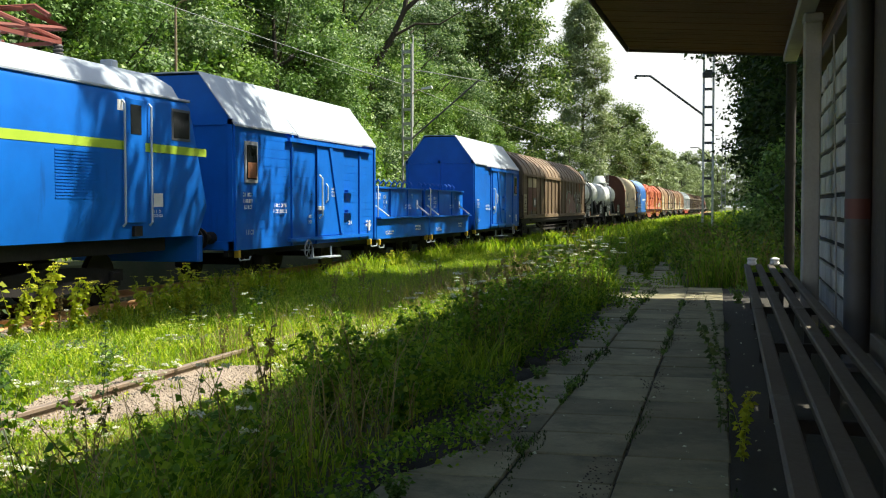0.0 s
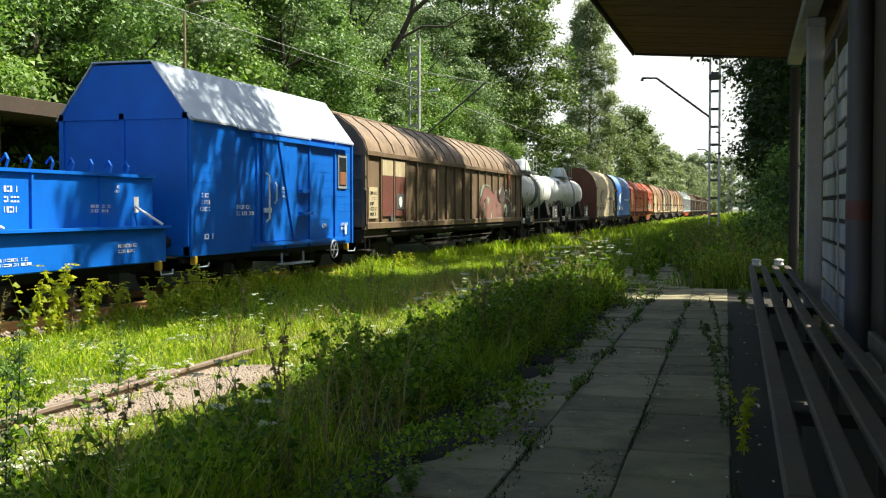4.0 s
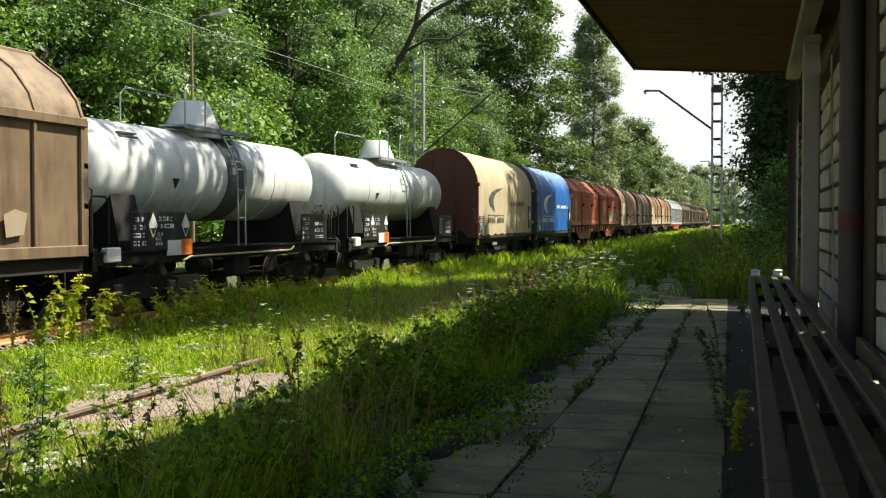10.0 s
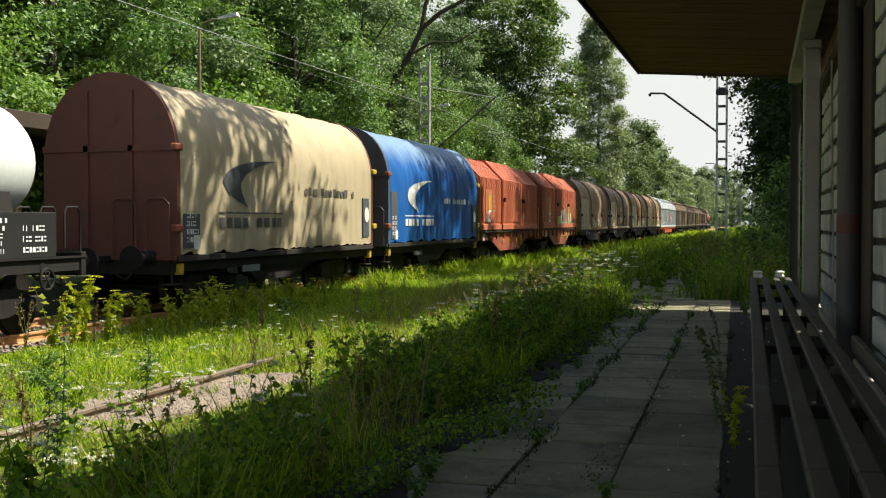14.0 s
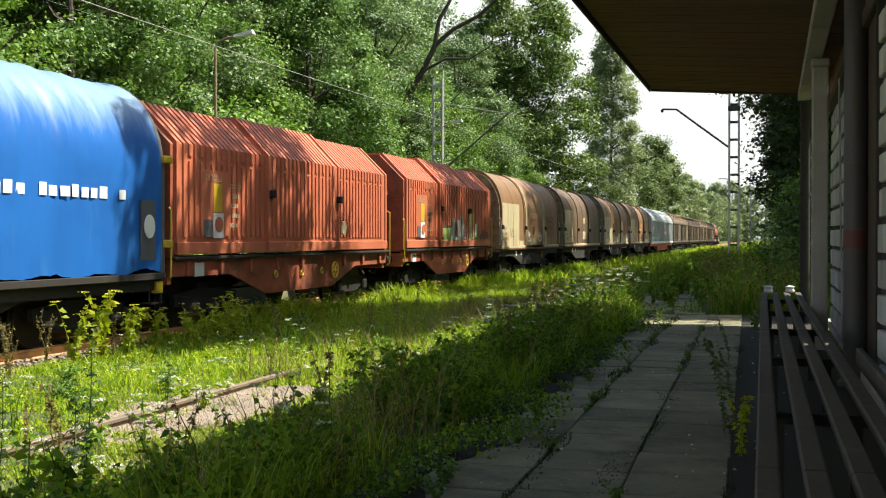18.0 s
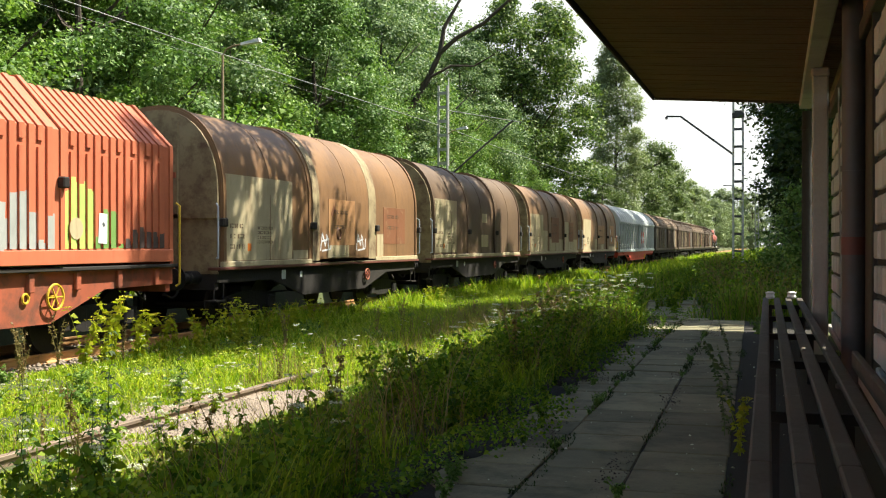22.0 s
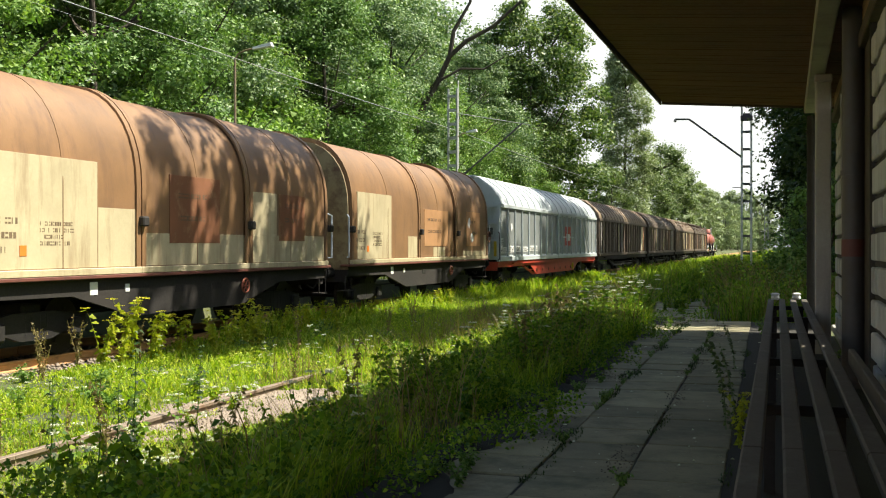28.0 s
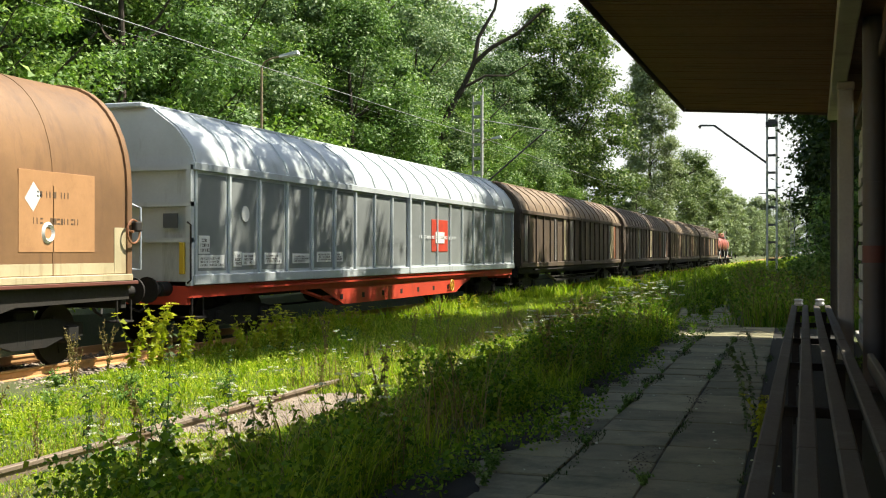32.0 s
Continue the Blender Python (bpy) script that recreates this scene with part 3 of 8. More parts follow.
# ---- platform paving: rows of half-metre slabs ----
def make_pavement():
    pav = thing("pavement", "worn grey concrete slab platform paving with mossy joints", "pavement", (0, 0, PLAT), kind="structure", rz=1.15)
    # runs on under the bench, where its dark colour stands in for shade
    part("bedding", Shape().box(-1.5, -3.2, -0.05, 0.98, 16.6, -0.011), m_soil, pav, "soil in the paving joints, darkened as the shade under the bench")
    rng = random.Random(3)
    meshes = []
    for k in range(4):
        meshes.append(Shape().box(-0.2325 + 0.001 * k, -0.243, -0.06, 0.2325, 0.243 - 0.002 * k, 0.0, 0.007).mesh("slab", m_slab))
    for i, x in enumerate((-1.215, -0.745, -0.275)):
        y = -3.0 + 0.03 * i
        while y < 27:
            if y < 16.5 or (x < -0.6 and y < 32 and rng.random() < 0.8):
                ob = shared("slab", meshes[rng.randrange(4)], pav, (x + rng.uniform(-0.004, 0.004) - (0.085 * (y - 16.5) + 0.04 if y > 16.5 else 0.0), y, rng.uniform(-0.008, 0.004)), rng.uniform(-0.008, 0.008))
                ob.rotation_euler[0], ob.rotation_euler[1] = rng.uniform(-0.008, 0.008), rng.uniform(-0.008, 0.008)
            y += 0.493
    return pav


make_pavement()


def make_soil_drift():
    """Soil and leaf mould that has crept over the paving's grassy edge."""
    n = 240
    v = []
    for k in range(n + 1):
        y = 2.4 + 13.6 * k / n
        b = -1.62 - 0.02 * y
        w = 0.30 + 0.22 * noise.noise(Vector((0.3, y * 1.3, 0.2))) + 0.12 * noise.noise(Vector((0.9, y * 4.1, 0.6)))
        for u, z in ((0.0, 0.03), (0.5, 0.022), (0.85, 0.014), (1.0, -0.012)):
            v.append((b + max(0.05, w) * u, y, PLAT + z + 0.006 * noise.noise(Vector((u * 4, y * 7, 0.1)))))
    q = np.array([(4 * k + i, 4 * k + i + 1, 4 * k + i + 5, 4 * k + i + 4) for k in range(n) for i in range(3)])
    tagged(new("soil_drift", fast_mesh("soil_drift", np.array(v), q, m_soil)), "dark soil and leaf mould over the paving edge", "soil", kind="stuff")


make_soil_drift()


# ---- shelter: wall, columns, canopy ----
WALL = 0.70
END = 15.5


def make_shelter():
    wall = thing("wall_shelter", "whitewashed openwork block wall of the platform shelter", "wall", (WALL, 0, PLAT), kind="structure")
    part("sill", Shape().box(0.0, -5, 0.045, 0.2, 14.4, 0.125, 0.01), m_concrete, wall)
    part("lintel", Shape().box(0.0, -5, 2.74, 0.2, 14.4, 2.86, 0.01), m_fascia, wall)
    block = Shape().box(-0.07, -0.125, 0.0, 0.07, 0.125, 0.182, 0.008).mesh("block", m_block)
    rng = random.Random(4)
    for a, b in ((-0.0, 3.9), (4.2, 7.62), (9.2, 13.95)):
        z = 0.135
        while z < 2.60:
            y = a + 0.2
            while y < b - 0.1:
                shared("block", block, wall, (0.09 + rng.uniform(-0.006, 0.006), y, z + rng.uniform(-0.004, 0.004)), radians(rng.uniform(-1, 1)))
                y += 0.268
            z += 0.228
        # dark strips fill the open slots in place of the shade inside them
        slots = Shape()
        for k in range(11):
            slots.box(0.05, a, 0.320 + 0.228 * k, 0.13, b, 0.360 + 0.228 * k)
        part("slot_bars", slots, m_frame, wall, "dark strips standing in for the shade in the slots between block rows")
    # pale boards over the lintel, up to the soffit
    for k in range(5):
        part("louvre_board", Shape().box(0.03, -5, 2.875 + 0.045 * k, 0.06 + 0.004 * k, 14.4, 2.91 + 0.045 * k, 0.004), m_louvre, wall)
    # posts between the openwork panels
    # added dark panel: its colour stands in for the shaded opening here
    part("dark_board", Shape().box(0.05, 7.752, 0.0, 0.09, 9.3, 2.74, 0.005), m_fascia, wall, "dark panel standing in for the shaded opening behind the pipe")
    part("steel_post", Shape().box(0.02, 7.64, -0.05, 0.13, 7.75, 2.8, 0.01), m_frame, wall, "dark steel post")
    for y in (-0.15, 4.05):
        part("post", Shape().box(-0.02, y - 0.13, -0.05, 0.2, y + 0.13, 2.85, 0.012), m_concrete, wall)
    col = thing("column", "pale concrete column of the shelter", "column", (0.52, 11.8, PLAT), kind="structure")
    part("shaft", Shape().box(-0.08, -0.12, -0.1, 0.08, 0.12, 2.90, 0.015), m_concrete, col)
    part("capital", Shape().box(-0.09, -0.13, 2.90, 0.09, 0.13, 2.985, 0.015), m_concrete, col)
    # thick standing pipe with a faded red band
    p = thing("standpipe", "thick old grey painted pipe with a faded red band", "pipe", (0.67, 8.8, PLAT))
    part("pipe", Shape().rod((0, 0, 0), (0, 0, 3.08), 0.092, 20), m_pipe, p)
    part("collar", Shape().rod((0, 0, 1.72), (0, 0, 1.76), 0.103, 20), m_pipe, p)
    part("red_band", Shape().rod((0, 0, 1.06), (0, 0, 1.20), 0.0945, 20), m_redband, p, "faded red painted band")
    part("foot", Shape().lathe([(0.135, 0), (0.135, 0.03), (0.10, 0.05)], (0, 0, 0), "z", 20), m_pipe, p)
    d = thing("downpipe", "dark tin rainwater downpipe at the canopy end", "pipe", (0.47, 15.35, PLAT))
    part("pipe", Shape().rod((0, 0, 0), (0, 0, 2.95), 0.064, 14), m_frame, d)
    for z in (0.6, 1.7, 2.7):
        part("clamp", Shape().rod((0, 0, z), (0, 0, z + 0.04), 0.074, 14), m_frame, d)
    part("cable", Shape().tube([(-0.02, 11.35, 2.72), (-0.022, 11.1, 1.9), (-0.02, 10.85, 1.0), (-0.02, 10.7, 0.16)], 0.009, 6), m_concrete, wall, "pale cable hanging over the blocks")
    # canopy: soffit of narrow boards, tin edge
    def sof(x):
        return 3.66 - (x - 0.66) * 0.065
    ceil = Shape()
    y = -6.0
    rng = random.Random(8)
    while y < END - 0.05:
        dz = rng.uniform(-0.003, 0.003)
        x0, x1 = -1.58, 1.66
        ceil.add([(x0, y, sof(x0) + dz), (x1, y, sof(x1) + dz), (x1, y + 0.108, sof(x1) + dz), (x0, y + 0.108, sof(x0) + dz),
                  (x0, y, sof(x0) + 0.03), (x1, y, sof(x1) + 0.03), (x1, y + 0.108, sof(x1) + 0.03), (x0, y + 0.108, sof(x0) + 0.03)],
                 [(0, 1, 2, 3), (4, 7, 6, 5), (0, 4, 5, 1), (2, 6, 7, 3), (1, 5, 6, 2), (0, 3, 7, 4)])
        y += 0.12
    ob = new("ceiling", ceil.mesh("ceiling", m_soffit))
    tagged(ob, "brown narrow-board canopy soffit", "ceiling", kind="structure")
    roof = thing("roof_canopy", "flat platform canopy roof with dark tin edging", "roof", (0, 0, 0), kind="structure")
    part("deck", Shape().prism([(-1.6, sof(-1.6) + 0.034), (1.7, sof(1.7) + 0.034), (1.7, sof(1.7) + 0.2), (-1.6, sof(-1.6) + 0.11)], -6.0, END), m_fascia, roof)
    part("fascia", Shape().box(-1.63, -6.0, sof(-1.6) - 0.035, -1.603, END + 0.03, sof(-1.6) + 0.13, 0.006), m_fascia, roof)
    part("end_fascia", Shape().prism([(-1.60, sof(-1.6) - 0.03), (1.7, sof(1.7) - 0.03), (1.7, sof(1.7) + 0.22), (-1.60, sof(-1.6) + 0.13)], END + 0.004, END + 0.03), m_fascia, roof)
    part("edge_beam", Shape().box(0.37, -6.0, 3.56, 0.54, END - 0.1, 3.655, 0.012), m_concrete, roof, "white painted beam under the soffit")


make_shelter()


# ---- bench ----
def make_bench():
    b = thing("bench", "long dark slatted wooden platform bench", "bench", (0.035, 0, PLAT), rz=0.5)
    for i in range(4):
        x = 0.0 + i * 0.137
        for y0, y1 in ((-2.4, 3.2), (3.206, 8.4), (8.406, 14.4)):
            part("slat", Shape().box(x, y0, 0.41, x + 0.073, y1, 0.45, 0.008), m_bench, b)
    y = -2.0
    while y < 14.3:
        leg = part("support", Shape().box(0.02, y - 0.03, 0.36, 0.47, y + 0.03, 0.408, 0.004).box(0.06, y - 0.03, 0, 0.11, y + 0.03, 0.36).box(0.37, y - 0.03, 0, 0.42, y + 0.03, 0.36), m_frame, b)
        y += 2.2
    part("back_rail", Shape().box(0.545, -2.4, 0.40, 0.585, 6.6, 0.50, 0.006), m_bench, b)
    for i, (x, y, s) in enumerate(((0.00, 14.15, 0.05), (0.26, 14.22, 0.055))):
        c = solid("crumpled_cup", Shape().lathe([(0.045, 0.0), (0.062, 0.02), (0.05, 0.05), (0.064, 0.075), (0.035, 0.09), (0.01, 0.07)], (0, 0, 0), "z", 7),
                  m_litter, "crumpled white plastic cup forgotten on the bench", "cup", (x, y, PLAT + 0.45), group="cups on the bench")


make_bench()


# ---- far platform canopy, lamps, masts ----
def make_far_canopy():
    c = thing("far_platform_canopy", "rusty brown flat canopy on the opposite platform", "canopy", (-18.2, 20, 0.47), kind="structure")
    part("roof", Shape().prism([(-2.2, 3.55), (1.75, 3.55), (1.75, 3.80), (-2.2, 3.9)], -24, 12.2), m_fascia, c)
    part("fascia", Shape().box(1.754, -24, 3.45, 1.80, 12.2, 3.82, 0.01), m_fascia, c, "dark rusty fascia board")
    for y in (-20, -14, -8, -2, 4, 10):
        part("post", Shape().rod((0, y, 0), (0, y, 3.6), 0.11, 12), m_post, c)


make_far_canopy()


def street_lamp(x, y, h, reach, base_z):
    o = thing("platform_lamp", "platform lamp on a rusty post with a pale curved head", "lamp", (x, y, base_z), group="platform lamps")
    part("post", Shape().rod((0, 0, 0), (0, 0, h), 0.06, 10, 0.04), m_post, o)
    part("arm", Shape().tube([(0, 0, h - 0.02), (0.12, 0, h + 0.16), (0.4, 0, h + 0.26), (reach * 0.55, 0, h + 0.30)], 0.03, 7), m_post, o)
    part("head", Shape().add([(reach * 0.5, -0.10, h + 0.25), (reach * 0.5, 0.10, h + 0.25), (reach, 0.13, h + 0.33), (reach, -0.13, h + 0.33),
                              (reach * 0.5, -0.06, h + 0.34), (reach * 0.5, 0.06, h + 0.34), (reach * 0.97, 0.08, h + 0.46), (reach * 0.97, -0.08, h + 0.46)],
                             [(0, 1, 2, 3), (4, 7, 6, 5), (0, 4, 5, 1), (1, 5, 6, 2), (2, 6, 7, 3), (3, 7, 4, 0)]), m_lamp, o, "pale grey lamp head")


street_lamp(-17.0, 31.4, 7.3, 1.35, 0.5)


def lattice_mast(x, y, h, w, base, side, material, banded, label):
    """A catenary mast of two channel legs joined by batten plates, with a cantilever towards the track."""
    o = thing("catenary_mast", label, "mast", (x, y, base), group="catenary masts")
    d = w / 2
    for s in (-1, 1):
        part("leg", Shape().box(s * d - 0.04, -0.06, 0, s * d + 0.04, 0.06, h, 0.004), material, o)
    z = 0.5
    while z < h:
        part("batten", Shape().box(-d + 0.044, -0.066, z, d - 0.044, 0.066, z + (0.09 if banded else 0.14)), m_mastdark if banded else material, o)
        z += 0.68
    part("foundation", Shape().box(-0.4, -0.35, -0.5, 0.4, 0.35, 0.12, 0.03), m_concrete, o)
    return o


ml = lattice_mast(-15.5, 50.8, 9.1, 0.44, 0.3, 1, m_mast, False, "grey lattice catenary mast on the far platform")
part("cantilever", Shape().rod((0.2, 0, 4.6), (3.5, 0, 7.3), 0.045, 8), m_mastdark, ml)
part("tie", Shape().rod((0.2, 0, 7.9), (3.9, 0, 7.2), 0.02, 6), m_mast, ml)
part("antenna", Shape().rod((0.26, 0.1, 5.2), (0.26, 0.1, 9.5), 0.035, 6), m_white, ml)
part("lamp_arm", Shape().tube([(0.2, 0, 6.7), (0.5, 0, 6.9), (0.9, 0, 6.95)], 0.025, 6), m_post, ml)
part("lamp_head", Shape().add([(0.7, -0.08, 6.92), (0.7, 0.08, 6.92), (1.25, 0.12, 6.97), (1.25, -0.12, 6.97), (0.7, -0.05, 7.0), (0.7, 0.05, 7.0), (1.2, 0.07, 7.1), (1.2, -0.07, 7.1)],
                              [(0, 1, 2, 3), (4, 7, 6, 5), (0, 4, 5, 1), (1, 5, 6, 2), (2, 6, 7, 3), (3, 7, 4, 0)]), m_lamp, ml, "pale grey lamp head")
mr = lattice_mast(-1.40, 44.0, 8.6, 0.36, 0.2, -1, m_white, True, "white lattice catenary mast with dark battens")
part("cantilever", Shape().tube([(-0.18, 0, 5.0), (-2.2, 0, 6.55), (-2.75, 0, 6.57)], 0.04, 8), m_mastdark, mr)
part("insulator", Shape().lathe([(0.03, 0), (0.07, 0.03), (0.03, 0.06), (0.07, 0.09), (0.03, 0.12)], (-2.75, 0, 6.45), "z", 10), m_mastdark, mr)
part("switch_box", Shape().box(-0.23, -0.12, 6.42, 0.23, 0.12, 6.62, 0.02), m_mastdark, mr, "dark steel switch box")
mf = lattice_mast(-2.0, 118.0, 8.6, 0.34, 0.2, -1, m_mast, False, "grey lattice catenary mast beside the line")
part("cantilever", Shape().tube([(-0.18, 0, 5.6), (-2.6, 0, 7.6), (-3.4, 0, 7.6)], 0.05, 8), m_mastdark, mf)


def overhead_wire(x, z, y0, y1, sag, span, r, label):
    pts = []
    y = y0
    while y < y1:
        for k in range(8):
            u = k / 8
            pts.append((x, y + span * u, z - sag * 4 * u * (1 - u)))
        y += span
    sh = Shape()
    n = 5
    v = [(px + r * math.cos(6.28318 * i / n), py, pz + r * math.sin(6.28318 * i / n)) for px, py, pz in pts for i in range(n)]
    sh.add(v, [(k * n + i, k * n + (i + 1) % n, (k + 1) * n + (i + 1) % n, (k + 1) * n + i) for k in range(len(pts) - 1) for i in range(n)])
    solid("overhead_wire", sh, m_wire, label, "wire", group="overhead wires")


overhead_wire(-15.3, 7.35, -9.2, 230, 0.15, 60, 0.014, "pale feeder wire along the far masts")
overhead_wire(TRACK, 7.2, -9.2, 230, 0.7, 60, 0.003, "thin catenary wire over the main track")
overhead_wire(TRACK, 5.75, -9.2, 230, 0.05, 60, 0.003, "thin contact wire over the main track")


# ---- the train ----
# Local axes of a wagon: +x faces the platform, +y runs to its rear end, z = 0 at the rail top.
TRAIN = []   # (wagon, place of its front end when the clock stands at 16 s, its wheelsets)
WHEEL_R = 0.46


def train_shift(t):
    u = (t - 16.0) / 16.0
    return -0.0413 - 93.5880 * u - 0.0951 * u * u - 0.0539 * u ** 3


def wagon(name, label, category, s0, group="goods wagons"):
    w = thing(name, label, category, (TRACK, s0, 0), group)
    TRAIN.append((w, s0, []))
    return w


WHEELSET = (Shape().lathe([(0.08, -0.82), (0.08, -0.79)], (0, 0, 0), "x", 12).lathe([(0.075, -0.7), (0.075, 0.7)], (0, 0, 0), "x", 12)
            .lathe([(0.20, -0.79), (0.36, -0.765), (0.46, -0.785), (0.47, -0.72), (0.49, -0.70), (0.38, -0.69), (0.2, -0.68)], (0, 0, 0), "x", 24)
            .lathe([(0.2, 0.68), (0.38, 0.69), (0.49, 0.70), (0.47, 0.72), (0.46, 0.785), (0.36, 0.765), (0.20, 0.79)], (0, 0, 0), "x", 24)
            .box(0.77, -0.3, -0.03, 0.80, 0.3, 0.03)).mesh("wheelset", m_wheel)


def wheelset(w, y):
    ob = shared("wheelset", WHEELSET, w, (0, y, WHEEL_R))
    TRAIN[-1][2].append((ob, y))


def fit_heights(w, src, dst):
    """Bring a wagon's body levels to their true heights; running gear stays as it is."""
    done = set()
    for ob in w.children_recursive:
        keep = any(k in o.name for o in (ob, ob.parent) for k in ("wheelset", "bogie", "buffer", "coupling", "axlebox", "pantograph", "brake_hose", "leaf_spring"))
        if ob.type != "MESH" or keep or ob.data.name in done:
            continue
        done.add(ob.data.name)
        co = np.empty(len(ob.data.vertices) * 3, np.float32)
        ob.data.vertices.foreach_get("co", co)
        lift = ob.location.z
        co[2::3] = np.interp(co[2::3] + lift, src, dst) - lift
        ob.data.vertices.foreach_set("co", co)
        ob.data.update()


def bogie(w, y, wb=1.8):
    b = new("bogie")
    b.parent = w
    b.location = (0, y, 0)
    for s in (-1, 1):
        x = 0.98 * s
        h = wb / 2
        prof = [(-h - 0.32, 0.62), (-h - 0.32, 0.42), (-h + 0.2, 0.40), (-0.35, 0.30), (0.35, 0.30), (h - 0.2, 0.40), (h + 0.32, 0.42), (h + 0.32, 0.62), (0.5, 0.72), (-0.5, 0.72)]
        part("side_frame", Shape().prism_x(prof, x - 0.05, x + 0.05), m_black, b)
        for k in (-h, h):
            part("axlebox", Shape().box(x - 0.10, k - 0.14, 0.33, x + 0.13, k + 0.14, 0.60, 0.03), m_black, b)
        for k in (-0.25, -0.09, 0.09, 0.25):
            part("spring", Shape().rod((x, k, 0.36), (x, k, 0.68), 0.055, 8), m_black, b)
    part("bolster", Shape().box(-0.95, -0.22, 0.5, 0.95, 0.22, 0.85, 0.03), m_black, b)
    for k in (-wb / 2, wb / 2):
        wheelset(w, y + k)


def buffers(w, L, z=1.06, front=0.62, rear=0.62):
    for y, d, n in ((0, -1, front), (L, 1, rear)):
        for x in (-0.875, 0.875):
            part("buffer", Shape().lathe([(0.13, 0), (0.13, 0.28 * n / 0.62), (0.09, 0.30 * n / 0.62), (0.09, n - 0.05), (0.23, n - 0.04), (0.23, n)], (x, y, z), "y", 16) if d > 0 else
                 Shape().lathe([(0.23, -n), (0.23, -n + 0.04), (0.09, -n + 0.05), (0.09, -0.30 * n / 0.62), (0.13, -0.28 * n / 0.62), (0.13, 0)], (x, y, z), "y", 16), m_black, w)
        part("coupling", Shape().box(-0.05, min(y, y + d * n * 0.9), 0.97, 0.05, max(y, y + d * n * 0.9), 1.09, 0.01)
             .ring((0, y + d * n * 0.8, 0.9), 0.13, 0.03, "x", 14), m_black, w)
        hx = 0.55
        part("brake_hose", Shape().tube([(hx, y, 0.95), (hx, y + d * 0.2, 0.72), (hx, y + d * 0.35, 0.66), (hx - 0.1, y + d * 0.5, 0.75)], 0.025, 6), m_black, w)


def steps(w, y, x=1.38):
    part("step", Shape().box(x - 0.28, y - 0.2, 0.62, x, y + 0.2, 0.65).rod((x - 0.05, y - 0.19, 0.63), (x - 0.05, y - 0.19, 1.0), 0.014, 6).rod((x - 0.05, y + 0.19, 0.63), (x - 0.05, y + 0.19, 1.0), 0.014, 6), m_frame, w)


def handwheel(w, y, z, x=1.46, r=0.24, material=None):
    sh = Shape().ring((x, y, z), r, 0.02, "x", 20).rod((x - 0.2, y, z), (x + 0.02, y, z), 0.025, 8)
    for k in range(3):
        a = k * math.pi / 3
        sh.rod((x, y - r * math.cos(a), z - r * math.sin(a)), (x, y + r * math.cos(a), z + r * math.sin(a)), 0.012, 5)
    part("handwheel", sh, material or m_grey, w, "brake handwheel")


def grab(w, pts, r=0.017, material=None, name="grab_rail"):
    part(name, Shape().tube(pts, r, 7), material or m_white, w)


def lettering(w, x, y, z, width, height, rows, material=None, seed=1, name="lettering", facing=1):
    """Unreadable writing as rows of short bars on a side at x."""
    rng = random.Random(seed)
    sh = Shape()
    rh = min(height / rows, 0.13)
    for r in range(rows):
        p = y
        end = y + width * rng.uniform(0.7, 1.0)
        zb = z + (height - rh) * (r / max(1, rows - 1) if rows > 1 else 0.5)
        while p < end:
            g = rh * rng.uniform(0.3, 0.5)
            if rng.random() < 0.86:
                kind = rng.randrange(3)
                if kind == 0:
                    sh.box(x, p, zb + rh * 0.1, x + 0.002, p + g * 0.35, zb + rh * 0.72)
                elif kind == 1:
                    sh.box(x, p, zb + rh * 0.1, x + 0.002, p + g, zb + rh * 0.28).box(x, p, zb + rh * 0.55, x + 0.002, p + g, zb + rh * 0.72)
                else:
                    sh.box(x, p, zb + rh * 0.1, x + 0.002, p + g, zb + rh * 0.72)
            p += g + rh * 0.16
    if sh.v:
        tagged(part(name, sh, material or m_lettering, w), "unreadable stencilled lettering", kind="stuff")


def plate(w, x, y0, z0, y1, z1, material, name="plate", label=""):
    return part(name, Shape().box(x - 0.03, y0, z0, x + 0.004, y1, z1, 0.002), material, w, label)


def blob(sh, x, cy, cz, ry, rz, seed, n=14, tilt=0.0):
    """A flat irregular sprayed patch on a side at x."""
    rng = random.Random(seed)
    v = [(x, cy, cz)]
    for i in range(n):
        a = 6.28318 * i / n
        k = rng.uniform(0.72, 1.12)
        dy, dz = ry * k * math.cos(a), rz * k * math.sin(a)
        v.append((x, cy + dy + tilt * dz, cz + dz))
    sh.add(v, [(0, 1 + i, 1 + (i + 1) % n) for i in range(n)])


def stroke(w, x, cy, cz, r, a0, a1, width, material, sy=1.0):
    """A bent sprayed stroke on a side at x."""
    sh = Shape()
    n = 12
    v = []
    for q in range(n + 1):
        a = radians(a0 + (a1 - a0) * q / n)
        wd = width * (0.75 + 0.25 * math.sin(3.0 * q / n))
        for rr in (r - wd / 2, r + wd / 2):
            v.append((x, cy + sy * rr * math.cos(a), cz + rr * math.sin(a)))
    sh.add(v, [(2 * q, 2 * q + 1, 2 * q + 3, 2 * q + 2) for q in range(n)])
    part("sprayed_stroke", sh, material, w, "sprayed graffiti stroke")


def sprayed_bar(w, x, y0, z0, y1, z1, width, material):
    """A straight sprayed stroke from one point of a side to another."""
    d = Vector((0, y1 - y0, z1 - z0)).normalized()
    n = Vector((0, -d.z, d.y)) * width / 2
    a, b = Vector((x, y0, z0)), Vector((x, y1, z1))
    part("sprayed_stroke", Shape().add([a - n, a + n, b + n * 0.9, b - n * 0.9], [(0, 1, 2, 3)]), material, w, "sprayed graffiti stroke")


